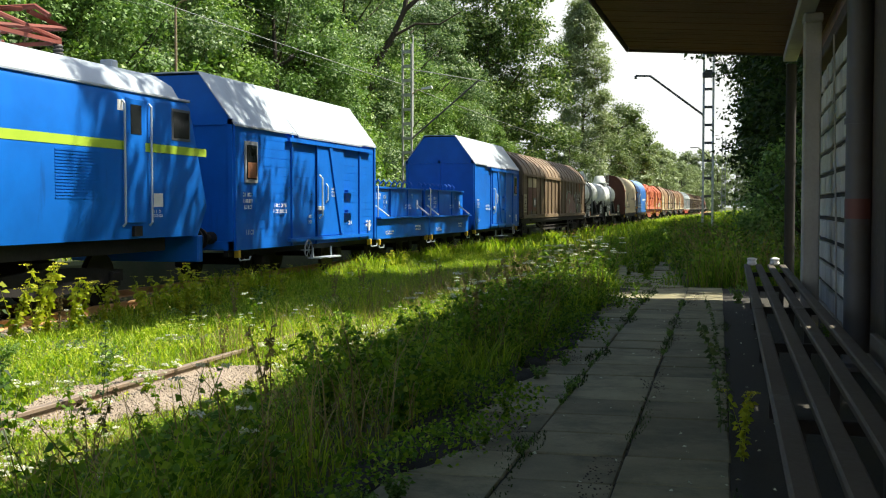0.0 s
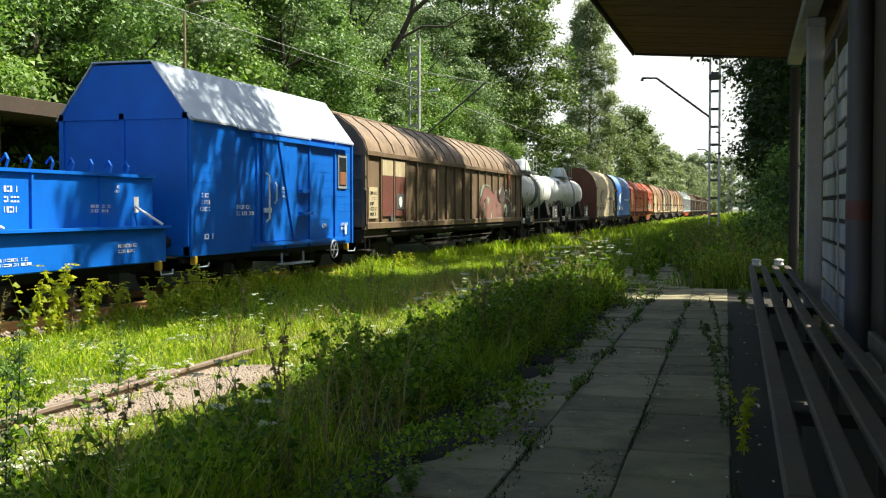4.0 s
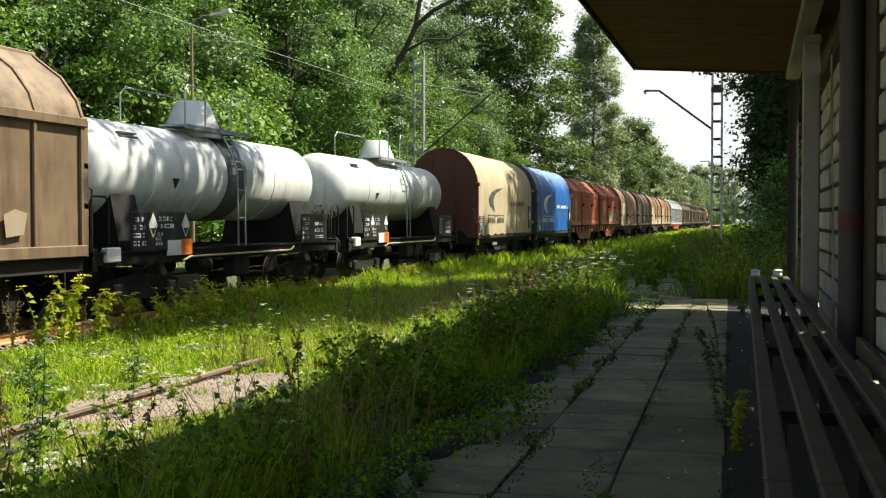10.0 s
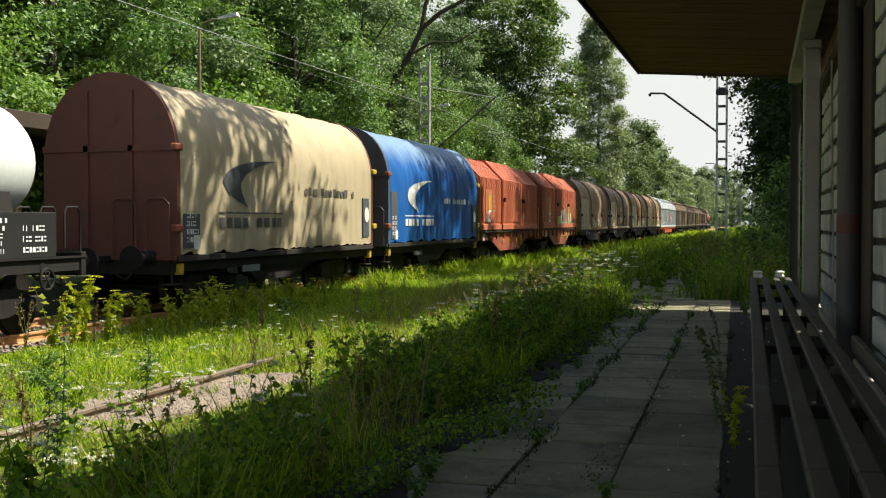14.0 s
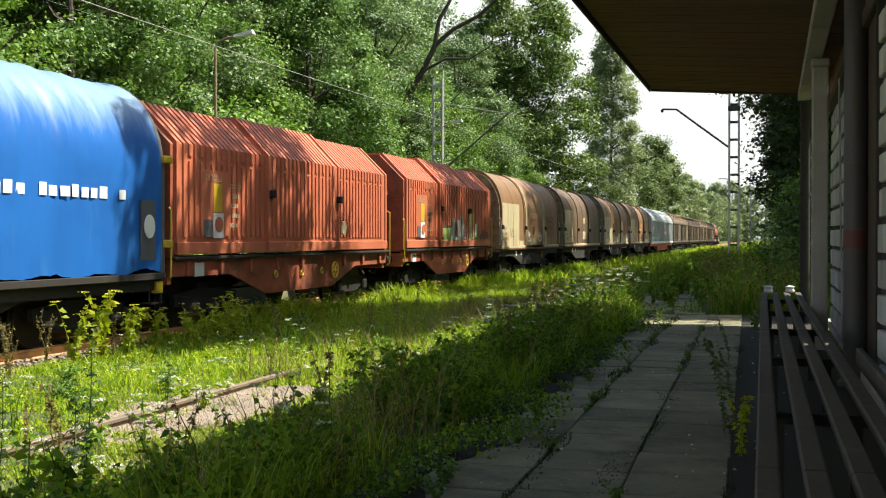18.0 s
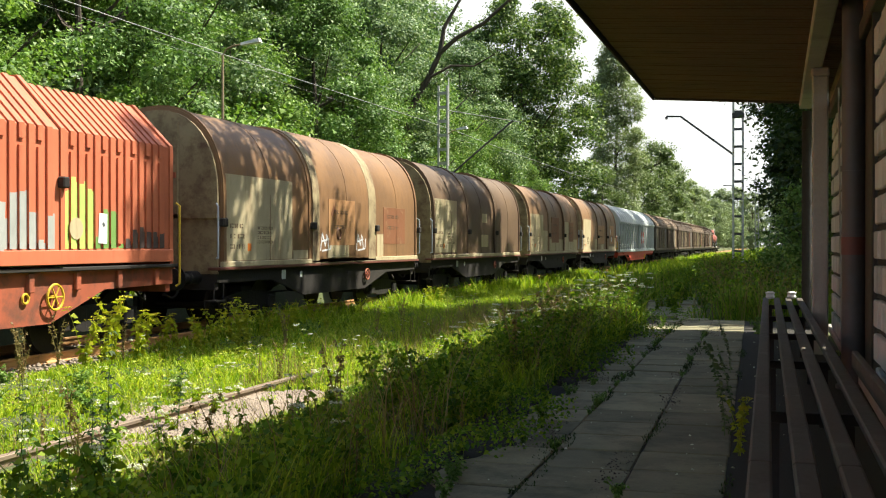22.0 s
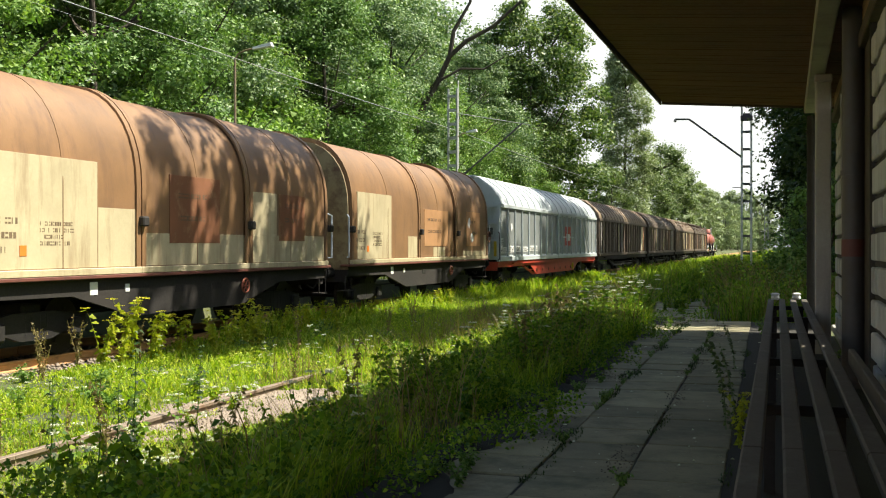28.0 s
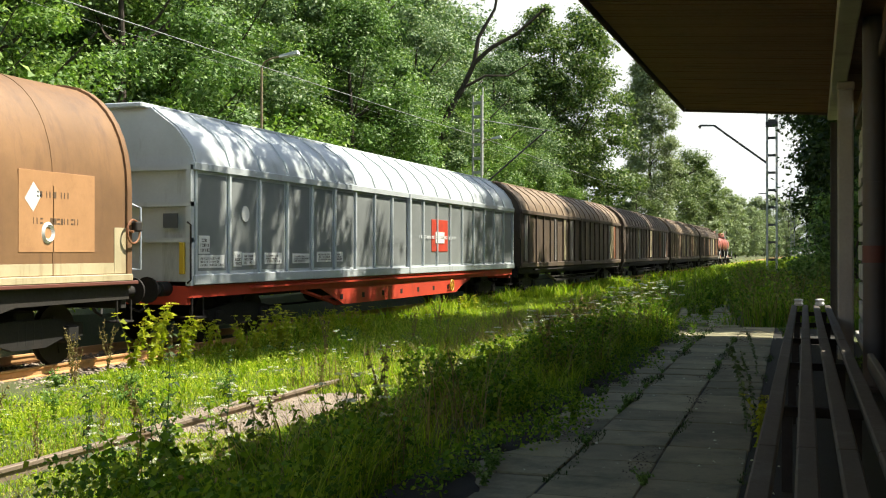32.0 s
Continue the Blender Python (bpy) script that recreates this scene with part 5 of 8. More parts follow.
# -- long sliding-wall vans --
def make_slide_van(s0, L, m_side, m_rf, m_rib, m_fr, label, detail, seed):
    w = wagon("sliding_wall_van", label, "rail van", s0)
    W, ze, zt = 1.40, 3.35, 4.15
    rf = [(W, ze), (W - 0.10, ze + 0.22), (W - 0.38, ze + 0.50), (0.62, zt - 0.08), (0.5, zt)]
    prof = [(W - 0.04, 1.32), (W - 0.04, ze)] + rf + [(-x, z) for x, z in rf[::-1]] + [(-W + 0.04, ze), (-W + 0.04, 1.32)]
    part("body", Shape().prism(prof, 0.06, L - 0.06), m_side, w)
    part("roof", Shape().band([(W + 0.01, ze - 0.08)] + [(x + 0.012, z + 0.012) for x, z in rf] + [(0, zt + 0.03)], 0.05, L - 0.05, 0.03), m_rf, w)
    part("ridge", Shape().box(-0.36, -0.12, zt + 0.0, 0.42, L + 0.12, zt + 0.10, 0.02), m_rf, w)
    # roof bows, side ribs and panels
    nb = 18
    rib = Shape().box(0, -0.035, 0, 0.05, 0.035, ze - 1.45, 0.006).mesh("side_rib", m_rib)
    bow = Shape().band([(x + 0.035, z + 0.03) for x, z in rf], -0.03, 0.03, 0.035).mesh("roof_bow", m_rf)
    for k in range(nb + 1):
        y = 0.12 + (L - 0.24) * k / nb
        shared("side_rib", rib, w, (W - 0.03, y, 1.42))
        shared("roof_bow", bow, w, (0, y, 0))
    part("eaves_rail", Shape().box(W - 0.03, 0.02, ze - 0.1, W + 0.05, L - 0.02, ze + 0.03, 0.01), m_rib, w)
    part("bottom_rail", Shape().box(W - 0.06, 0.02, 1.26, W + 0.05, L - 0.02, 1.44, 0.015), m_rib, w)
    part("door_post", Shape().box(W - 0.02, L * 0.5 - 0.06, 1.3, W + 0.075, L * 0.5 + 0.06, ze + 0.02, 0.01), m_rib, w)
    # end wall beams
    for y0, y1 in ((-0.06, 0.058), (L - 0.058, L + 0.06)):
        for z0, z1 in ((3.25, 3.34), (2.62, 2.7), (2.0, 2.08)):
            part("end_beam", Shape().box(-W, y0, z0, W, y1, z1), m_rib, w)
        for x0, x1 in ((-W, -W + 0.1), (W - 0.1, W), (-0.06, 0.06)):
            part("end_post", Shape().box(x0, y0 + 0.004, 1.25, x1, y1 - 0.004, ze), m_rib, w)
    underframe(w, L, m_fr, 0.98, 1.24, None, 1.3)
    # truss below the side
    t = Shape().rod((1.2, L * 0.22, 0.95), (1.2, L * 0.30, 0.62), 0.05, 6).rod((1.2, L * 0.78, 0.95), (1.2, L * 0.70, 0.62), 0.05, 6)
    t.box(1.14, L * 0.30, 0.57, 1.26, L * 0.70, 0.66).box(1.12, L * 0.26, 0.76, 1.28, L * 0.74, 0.80).box(1.3, L * 0.1, 1.12, 1.42, L * 0.9, 1.17)
    part("side_truss", t, m_fr, w)
    for y in (2.4, L - 2.4):
        bogie(w, y)
    buffers(w, L)
    for y in (0.3, L - 0.3):
        steps(w, y)
        grab(w, [(W - 0.05, -0.08 if y < 1 else L + 0.08, 1.3), (W + 0.03, -0.1 if y < 1 else L + 0.1, 1.35), (W + 0.03, -0.1 if y < 1 else L + 0.1, 2.3), (W - 0.05, -0.08 if y < 1 else L + 0.08, 2.35)], 0.018, m_frame)
    if detail == "tagged":
        plate(w, W + 0.012, 0.22, 1.55, 0.95, 2.4, m_panel, "number_panel", "faded cream data panel")
        lettering(w, W + 0.026, 0.3, 1.62, 0.55, 0.7, 5, m_frame, seed)
        for y0, m1, m2 in ((1.42, m_panel, m_maroon), (2.62, m_panel, m_maroon)):
            plate(w, W + 0.0, y0, 2.75, y0 + 0.98, 3.2, m1, "panel_patch", "faded cream repainted panel")
            plate(w, W + 0.0, y0, 1.6, y0 + 0.98, 2.746, m2, "panel_patch", "dull red repainted panel")
        plate(w, W + 0.014, 2.72, 1.8, 3.4, 2.25, m_slate, "warning_panel", "black warning panel")
        sh = Shape()
        blob(sh, W + 0.030, 3.06, 2.02, 0.17, 0.2, 4)
        part("warning_mark", sh, m_white, w)
        sh = Shape()
        blob(sh, W + 0.020, 2.25, 1.5, 0.14, 0.2, 9)
        part("warning_mark", sh, m_slate, w)
        # sprayed piece over the rear panels: two broad pink letters, a dark one, mint fills and pale edges
        sprayed_patch(w, W + 0.0250, m_spraypink, (13.2, 1.30), (13.2, 2.05), (13.54, 2.28), (13.82, 2.53), (14.17, 2.64), (14.77, 2.61), (15.41, 2.4), (15.79, 2.22), (15.71, 2.05), (15.37, 2.05), (15.2, 1.68), (14.95, 1.33),
                      (14.23, 1.31), (14.12, 1.55), (14.13, 2.19), (13.91, 2.12), (13.77, 1.9), (13.66, 1.31))
        sprayed_patch(w, W + 0.0270, m_spraymint, (14.42, 2.28), (14.88, 2.2), (14.53, 1.91))
        sprayed_patch(w, W + 0.0270, m_spraypale, (13.95, 2.1), (14.11, 1.95), (14.1, 1.36), (13.73, 1.37), (13.79, 1.73))
        sprayed_patch(w, W + 0.0265, m_spraypink, (15.41, 2.33), (15.84, 2.56), (16.15, 2.5), (16.24, 2.26), (16.56, 2.06), (17.04, 2.02), (17.13, 1.30), (15.4, 1.32), (15.28, 1.77))
        sprayed_patch(w, W + 0.0285, m_spraydark, (15.92, 2.06), (16.28, 1.94), (16.01, 1.74))
        sprayed_patch(w, W + 0.0285, m_spraymint, (14.99, 1.33), (15.11, 1.56), (15.28, 1.77), (15.31, 1.32))
        sprayed_patch(w, W + 0.0280, m_spraydark, (16.71, 2.17), (17.15, 2.61), (17.56, 2.68), (17.66, 2.34), (18.2, 2.03), (18.88, 1.98), (19.36, 1.7), (19.36, 1.32), (18.24, 1.35), (18.36, 1.76), (17.98, 1.97),
                      (17.55, 1.92), (17.44, 1.45), (17.14, 1.45), (17.04, 2.02))
        sprayed_patch(w, W + 0.0290, m_spraymint, (16.47, 2.51), (17.15, 2.72), (16.71, 2.34))
        sprayed_patch(w, W + 0.0290, m_spraymint, (16.41, 1.32), (16.6, 1.51), (16.89, 1.31))
        sprayed_patch(w, W + 0.0270, m_spraymint, (13.2, 2.20), (13.35, 2.50), (13.7, 2.72), (14.0, 2.76), (13.75, 2.58), (13.45, 2.30))
        sprayed_patch(w, W + 0.0255, m_spraypale, (19.45, 1.90), (19.7, 1.98), (19.98, 1.92), (19.9, 1.62), (19.5, 1.58))
        sprayed_patch(w, W + 0.0255, m_redframe, (18.44, 3.33), (18.78, 3.34), (18.90, 2.75), (18.66, 2.70))
        sprayed_line(w, W + 0.0300, 0.055, m_spraydark, (13.54, 2.33), (13.82, 2.57), (14.17, 2.67), (14.77, 2.64), (15.41, 2.44), (15.84, 2.6), (16.18, 2.54), (16.71, 2.21), (17.15, 2.66), (17.58, 2.73))
        sprayed_line(w, W + 0.0320, 0.030, m_spraymint, (13.40, 2.38), (13.80, 2.63), (14.17, 2.74), (14.80, 2.70), (15.10, 2.60))
        sprayed_line(w, W + 0.0300, 0.035, m_lettering, (17.53, 2.18), (17.66, 2.47), (17.93, 2.6), (18.29, 2.52), (18.0, 2.22))
        sprayed_line(w, W + 0.0310, 0.035, m_lettering, (18.05, 2.27), (18.40, 2.24), (18.77, 2.12), (19.06, 1.93), (19.22, 1.70))
        sprayed_line(w, W + 0.0300, 0.045, m_spraydark, (16.33, 1.31), (16.58, 1.57), (16.97, 1.30))
        for y in (13.75, 14.75, 15.85, 16.35, 17.0, 18.3, 19.1):
            sprayed_line(w, W + 0.0330, 0.018, m_spraypale, (y, 2.35 - 0.03 * (y - 13)), (y + 0.02, 1.55))
        stroke(w, W + 0.0300, 17.87, 1.70, 0.24, -60, 190, 0.13, m_spraymint, 1.1)
        oval = Shape()
        blob(oval, W + 0.0260, 18.73, 2.48, 0.09, 0.20, 5)
        part("sprayed_patch", oval, m_lettering, w, "pale sprayed oval")
    elif detail == "silver":
        for k in range(nb):
            y0 = 0.12 + (L - 0.24) * k / nb
            plate(w, W - 0.034, y0 + 0.10, 1.5, y0 + (L - 0.24) / nb - 0.10, 3.2, m_silverdark, "side_panel", "dark grey sliding wall panel")
        for y0, z0, y1, z1 in ((0.25, 1.55, 1.15, 1.78), (0.25, 1.80, 0.62, 2.12), (1.5, 1.56, 1.8, 1.84), (1.85, 1.58, 2.35, 1.82), (2.75, 1.6, 3.5, 1.82), (4.0, 1.6, 4.8, 1.8), (5.2, 1.62, 5.95, 1.84), (6.2, 1.62, 6.6, 1.84)):
            plate(w, W - 0.02, y0, z0, y1, z1, m_white, "data_panel", "white data panel")
            lettering(w, W - 0.006, y0 + 0.04, z0 + 0.03, y1 - y0 - 0.08, z1 - z0 - 0.06, 3, m_darkletter, int(y0 * 10))
        sh = Shape().lathe([(0.15, 0), (0.15, 0.01)], (W - 0.02, 1.95, 2.55), "x", 20)
        part("round_mark", sh, m_white, w)
        plate(w, W - 0.018, 12.9, 1.85, 14.35, 2.75, m_brightred, "red_square", "red square emblem panel")
        lettering(w, W + 0.0, 11.8, 2.15, 3.6, 0.22, 1, m_lettering, 77)
        plate(w, W - 0.002, 13.2, 2.08, 14.0, 2.4, m_white, "emblem_bar")
        sh = Shape()
        for k in range(7):
            sh.box(1.33, L * 0.3 + k * L * 0.06, 0.7, 1.335, L * 0.3 + k * L * 0.06 + 0.15, 0.82)
        part("belly_plate", Shape().prism_x([(L * 0.25, 1.0), (L * 0.31, 0.58), (L * 0.7, 0.58), (L * 0.76, 1.0)], 1.305, 1.33), m_fr, w)
        part("lightening_holes", sh, m_black, w)
        handwheel(w, L * 0.67, 0.8, 1.42, 0.16, m_yellow)
        part("yellow_lever", Shape().box(W - 0.2, -0.12, 1.45, W - 0.1, -0.06, 2.0, 0.01), m_yellow, w)
        part("sockets", Shape().box(0.85, -0.075, 2.25, 1.15, -0.061, 2.5), m_slate, w)
    else:
        rng = random.Random(seed)
        for k in range(9):
            y0 = rng.uniform(0.3, L - 1.5)
            plate(w, W - 0.004 + 0.001 * k, y0, 1.5, y0 + rng.uniform(0.3, 0.9), 3.2, rng.choice((m_panel, m_brown, m_patch, m_greybrown)), "panel_patch", "streaked repainted panel")
    fit_heights(w, (0, 0.57, 0.98, 1.26, 3.35, 4.15, 4.4), (0, 0.48, 0.90, 1.13, 3.28, 4.32, 4.55))
    return w


# -- tank wagons --
def make_tank(s0, L, m_barrel, dark_belt, label, seed):
    w = wagon("tank_wagon", label, "tank wagon", s0)
    r, zc, y0, y1 = 0.93, 2.63, 0.75, L - 0.75
    q = r / 1.24
    ends = [(0.0, y0 - 0.36), (0.45 * q, y0 - 0.34), (0.85 * q, y0 - 0.25), (1.1 * q, y0 - 0.10), (r, y0 + 0.12)]
    prof = ends + [(r, y1 - 0.12), (1.1 * q, y1 + 0.10), (0.85 * q, y1 + 0.25), (0.45 * q, y1 + 0.34), (0.0, y1 + 0.36)]
    part("barrel", Shape().lathe(prof, (0, 0, zc), "y", 40), m_barrel, w)
    seam = Shape().lathe([(r, -0.03), (r + 0.012, -0.025), (r + 0.012, 0.025), (r, 0.03)], (0, 0, zc), "y", 40).mesh("weld_seam", m_barrel)
    for k in (0.2, 0.4, 0.75):
        shared("weld_seam", seam, w, (0, y0 + (y1 - y0) * k, 0))
    yd = (y0 + y1) / 2 + 0.1
    if dark_belt:
        part("spill_belt", Shape().lathe([(r + 0.002, yd - 0.1), (r + 0.018, yd - 0.1), (r + 0.018, yd + 0.75), (r + 0.002, yd + 0.75)], (0, 0, zc), "y", 40), m_slate, w, "dark spill-stained band")
    # valve hood, gangway, ladder
    zt = zc + r
    hood = [(0.60, -0.1), (0.60, 0.06), (0.37, 0.62), (0.31, 0.67), (0.0, 0.67)]
    part("valve_hood", Shape().lathe([(a, b) for a, b in hood], (0.15, yd - 0.2, zt - 0.02), "z", 14), m_tank2 if dark_belt else m_barrel, w, "tapered metal valve hood")
    part("gangway", Shape().box(0.1, yd - 1.5, zt + 0.03, 0.75, yd + 1.3, zt + 0.07).box(0.72, yd - 1.5, zt - 0.02, 0.76, yd + 1.3, zt + 0.05), m_grey, w)
    for y in (yd - 1.5, yd + 0.5):
        grab(w, [(0.7, y, zt), (0.7, y, zt + 0.75), (0.7, y + 0.1, zt + 0.85), (0.7, y + 0.75, zt + 0.85), (0.7, y + 0.85, zt + 0.75), (0.7, y + 0.85, zt)], 0.02, m_mast, "railing")
    grab(w, [(-0.7, yd - 1.6, zt), (-0.7, yd - 1.6, zt + 0.7), (-0.7, yd - 1.4, zt + 0.85), (-0.7, yd + 1.0, zt + 0.85), (-0.7, yd + 1.3, zt + 0.6), (-0.7, yd + 1.3, zt)], 0.02, m_mast, "railing")
    lad = Shape()
    pts = [(0.66, zt + 0.0), (0.90, zc + 0.55), (r + 0.12, zc + 0.1), (r + 0.14, 1.15)]
    for s in (0.0, 0.34):
        lad.tube([(x, yd + 0.1 + s, z) for x, z in pts], 0.02, 6)
    for k in range(9):
        u = k / 8 * 2.99
        i = int(u)
        x = pts[i][0] + (pts[i + 1][0] - pts[i][0]) * (u - i)
        z = pts[i][1] + (pts[i + 1][1] - pts[i][1]) * (u - i)
        lad.rod((x, yd + 0.1, z), (x, yd + 0.44, z), 0.014, 6)
    part("ladder", lad, m_grey, w)
    for y in (y0 + 0.9, y1 - 0.9):
        part("saddle", Shape().prism([(1.0, 1.18), (0.80, 2.2), (-0.80, 2.2), (-1.0, 1.18)], y - 0.4, y + 0.4), m_black, w)
    # black data boards on the frame
    for y, d in ((1.15, 2.05), (L - 2.4, 1.6)):
        part("data_board", Shape().box(1.26, y, 1.18, 1.29, y + d, 1.86, 0.005), m_plate, w, "black data board with white lettering")
    lettering(w, 1.294, 1.2, 1.25, 0.45, 0.55, 4, m_lettering, seed)
    lettering(w, 1.294, 2.05, 1.55, 0.5, 0.26, 2, m_lettering, seed + 1)
    lettering(w, 1.294, 1.9, 1.25, 0.3, 0.26, 3, m_lettering, seed + 2)
    lettering(w, 1.294, L - 2.35, 1.25, 0.4, 0.55, 5, m_lettering, seed + 3)
    lettering(w, 1.294, L - 1.6, 1.25, 0.65, 0.45, 3, m_lettering, seed + 4)
    for cy in (1.85, 3.02):
        d = Shape().add([(1.296, cy - 0.16, 1.62), (1.296, cy, 1.39), (1.296, cy + 0.16, 1.62), (1.296, cy, 1.85)], [(0, 1, 2, 3)])
        dia = part("hazard_diamond", d, m_white, w, "white hazard diamond")
        part("dark_half", Shape().add([(1.299, cy - 0.10, 1.57), (1.299, cy, 1.43), (1.299, cy + 0.10, 1.57)], [(0, 1, 2)]), m_plate, dia)
    plate(w, 1.30, 2.86, 1.06, 3.26, 1.36, m_orange, "hazard_plate", "orange hazard plate")
    for z in (1.10, 1.24):
        lettering(w, 1.306, 2.96, z, 0.2, 0.09, 1, m_plate, seed + 5)
    plate(w, 1.30, 2.36, 1.06, 2.84, 1.34, m_white, "notice")
    part("lifting_mark", Shape().add([(r + 0.004, 3.2, zc - 0.12), (r + 0.004, 3.48, zc - 0.12), (r - 0.03, 3.34, zc - 0.32)], [(0, 1, 2)]), m_plate, w, "small black triangle on the barrel")
    underframe(w, L, m_black, 0.95, 1.18, None, 1.22)
    part("side_pipe", Shape().tube([(1.3, 2.9, 0.95), (1.3, 3.2, 1.02), (1.3, L - 3.1, 1.02), (1.3, L - 2.9, 1.1)], 0.022, 7), m_panel, w, "yellowed side pipe")
    for y, d in ((0.0, 1), (L - 0.1, 1)):
        part("platform", Shape().box(-1.2, y, 1.2, 1.2, y + 0.1, 1.24), m_black, w)
    for x in (1.2, 0.75, 0.3):
        grab(w, [(x, 0.05, 1.2), (x, 0.05, 2.0), (x, 0.12, 2.1), (x, 0.5, 2.1), (x, 0.58, 2.0), (x, 0.58, 1.3)], 0.02, m_black, "railing")
        grab(w, [(x, L - 0.05, 1.2), (x, L - 0.05, 1.85), (x, L - 0.12, 1.95), (x, L - 0.4, 1.95), (x, L - 0.46, 1.85), (x, L - 0.46, 1.3)], 0.02, m_black, "railing")
    part("white_box", Shape().box(1.2, 0.35, 1.0, 1.34, 0.75, 1.25, 0.02), m_white, w)
    sh = Shape()
    for k in range(3):
        sh.box(r - 0.26, y0 + 0.9, zc + 0.50 + 0.07 * k, r - 0.16 - 0.02 * k, y0 + 1.5, zc + 0.53 + 0.07 * k)
    part("data_strips", sh, m_slate, w, "dark stencilled lines on the barrel")
    for y in (1.95, L - 1.95):
        bogie(w, y)
    part("valve_box", Shape().box(0.95, L * 0.47, 0.55, 1.25, L * 0.47 + 0.7, 0.95, 0.03), m_black, w)
    handwheel(w, L - 1.1, 0.85, 1.34, 0.16, m_black)
    buffers(w, L)
    return w


# -- tarpaulin-hooded coil wagons --
def make_tarp(s0, L, m_tarp, m_end, label, crescent_mat, bars_mat, board_front, seed):
    w = wagon("tarpaulin_wagon", label, "coil wagon", s0)
    W = 1.40
    prof = arch(W, 1.32, 2.72, 4.22, 18, 2.15)
    # tarpaulin with slight sag between its hoops and shallow upright folds
    n = len(prof)
    ys = [0.12 + (L - 0.24) * k / 90 for k in range(91)]
    v = []
    rng = random.Random(seed)

    def cloth(x, y, z):
        k = (y - 0.12) / (L - 0.24) * 90
        q = 1 - 0.01375 * (0.5 - 0.5 * math.cos(6.28318 * k / 11.25))
        j = 0.020 * noise.noise(Vector((x * 2.1, y * 2.3, z * 2.1 + seed))) + 0.034 * noise.noise(Vector((x * 0.5, y * 4.2, z * 0.5 + seed))) + 0.016 * noise.noise(Vector((x * 1.5, y * 7.5, z * 1.2 + seed)))
        return x * q + j, (z - 2.6) * q + 2.6 + j

    for y in ys:
        for i, (x, z) in enumerate(prof):
            low = 0.018 * math.sin(y * 5.0 + seed) * max(0, 1 - abs(z - 1.32) / 0.05) + (0.02 * rng.random() if i in (0, n - 1) else 0)
            cx, cz = cloth(x, y, z)
            v.append((cx, y, cz + low))

    def painted(name, y0, z0, y1, z1, material, label=""):
        """A painted bar that lies on the folds of the cloth."""
        k = max(1, int((y1 - y0) / 0.07))
        pts = [(cloth(W, y0 + (y1 - y0) * i / k, z)[0] + 0.018, y0 + (y1 - y0) * i / k, z) for i in range(k + 1) for z in (z0, z1)]
        part(name, Shape().add(pts, [(2 * i, 2 * i + 1, 2 * i + 3, 2 * i + 2) for i in range(k)]), material, w, label)
    f = [(k * n + i, k * n + i + 1, (k + 1) * n + i + 1, (k + 1) * n + i) for k in range(90) for i in range(n - 1)]
    f += [tuple(range(n))[::-1], tuple(90 * n + i for i in range(n))]
    part("tarpaulin", Shape().add(v, f), m_tarp, w, smooth=50)
    for y0, y1 in ((0, 0.115), (L - 0.115, L)):
        part("end_wall", Shape().prism(arch(W + 0.015, 1.2, 2.72, 4.25, 18, 2.15), y0, y1), m_end, w, "steel end wall")
    for y, d in ((0.0, -1), (L, 1)):
        a, b = (y - 0.06, y) if d < 0 else (y, y + 0.06)
        part("end_ribs", Shape().box(-0.52, a, 1.2, -0.42, b, 3.95).box(0.42, a, 1.2, 0.52, b, 3.95).box(-W, a, 2.92, W, b, 3.02).box(-W, a, 1.2, W, b, 1.3), m_end, w)
        for z in (3.0, 1.75):
            part("lock", Shape().box(W - 0.06, a - 0.06, z - 0.08, W + 0.07, b + 0.14, z + 0.04, 0.02), m_redframe if d < 0 else m_yellow, w, "clamping lock")
    part("side_sill", Shape().box(W - 0.1, 0, 1.16, W + 0.03, L, 1.31, 0.01).box(-W - 0.03, 0, 1.16, -W + 0.1, L, 1.31, 0.01), m_frame, w)
    # crescent emblem and bars on the side
    cres = Shape()
    top, tail = (4.35, 2.93), (2.95, 2.06)
    back_o = [(4.35 - 2.55 * (1 - (1 - u) ** 1.7), 2.93 - 0.42 * u ** 1.7) for u in [i / 10 for i in range(11)]]
    back_o += [(1.80 + 1.15 * u ** 1.8, 2.51 - 0.45 * u) for u in [i / 8 for i in range(1, 9)]]
    back_i = [(4.35 - 1.75 * (1 - (1 - u) ** 1.5), 2.93 - 0.45 * u ** 1.25) for u in [i / 10 for i in range(11)]]
    back_i += [(2.60 + 0.35 * u ** 2.2, 2.48 - 0.42 * u) for u in [i / 8 for i in range(1, 9)]]
    k = len(back_o)
    cres.add([(cloth(W, y, z)[0] + 0.020, y, z) for y, z in back_o] + [(cloth(W, y, z)[0] + 0.020, y, z) for y, z in back_i], [(i, i + 1, k + i + 1, k + i) for i in range(k - 1)])
    part("emblem", cres, crescent_mat, w, "crescent-shaped emblem")
    painted("emblem_bar", 1.63, 1.965, 4.7, 1.995, bars_mat)
    for k in range(9):
        if k != 4:
            painted("emblem_letter", 1.65 + 0.34 * k, 1.73, 1.65 + 0.34 * k + 0.25, 1.90, bars_mat)
    for k in range(13):
        if k not in (3, 11):
            painted("side_letter", 5.9 + 0.257 * k, 2.34, 5.9 + 0.257 * k + 0.19, 2.47 + 0.03 * (k % 3 == 1), bars_mat)
    plate(w, W + 0.014, 0.25, 1.42, 0.85, 2.55 if not board_front else 1.95, m_slate, "data_board", "dark data board")
    lettering(w, W + 0.028, 0.32, 1.5, 0.45, 0.5, 4, m_lettering, seed)
    plate(w, W + 0.028, 0.6, 1.40, 0.82, 1.62, m_white, "notice")
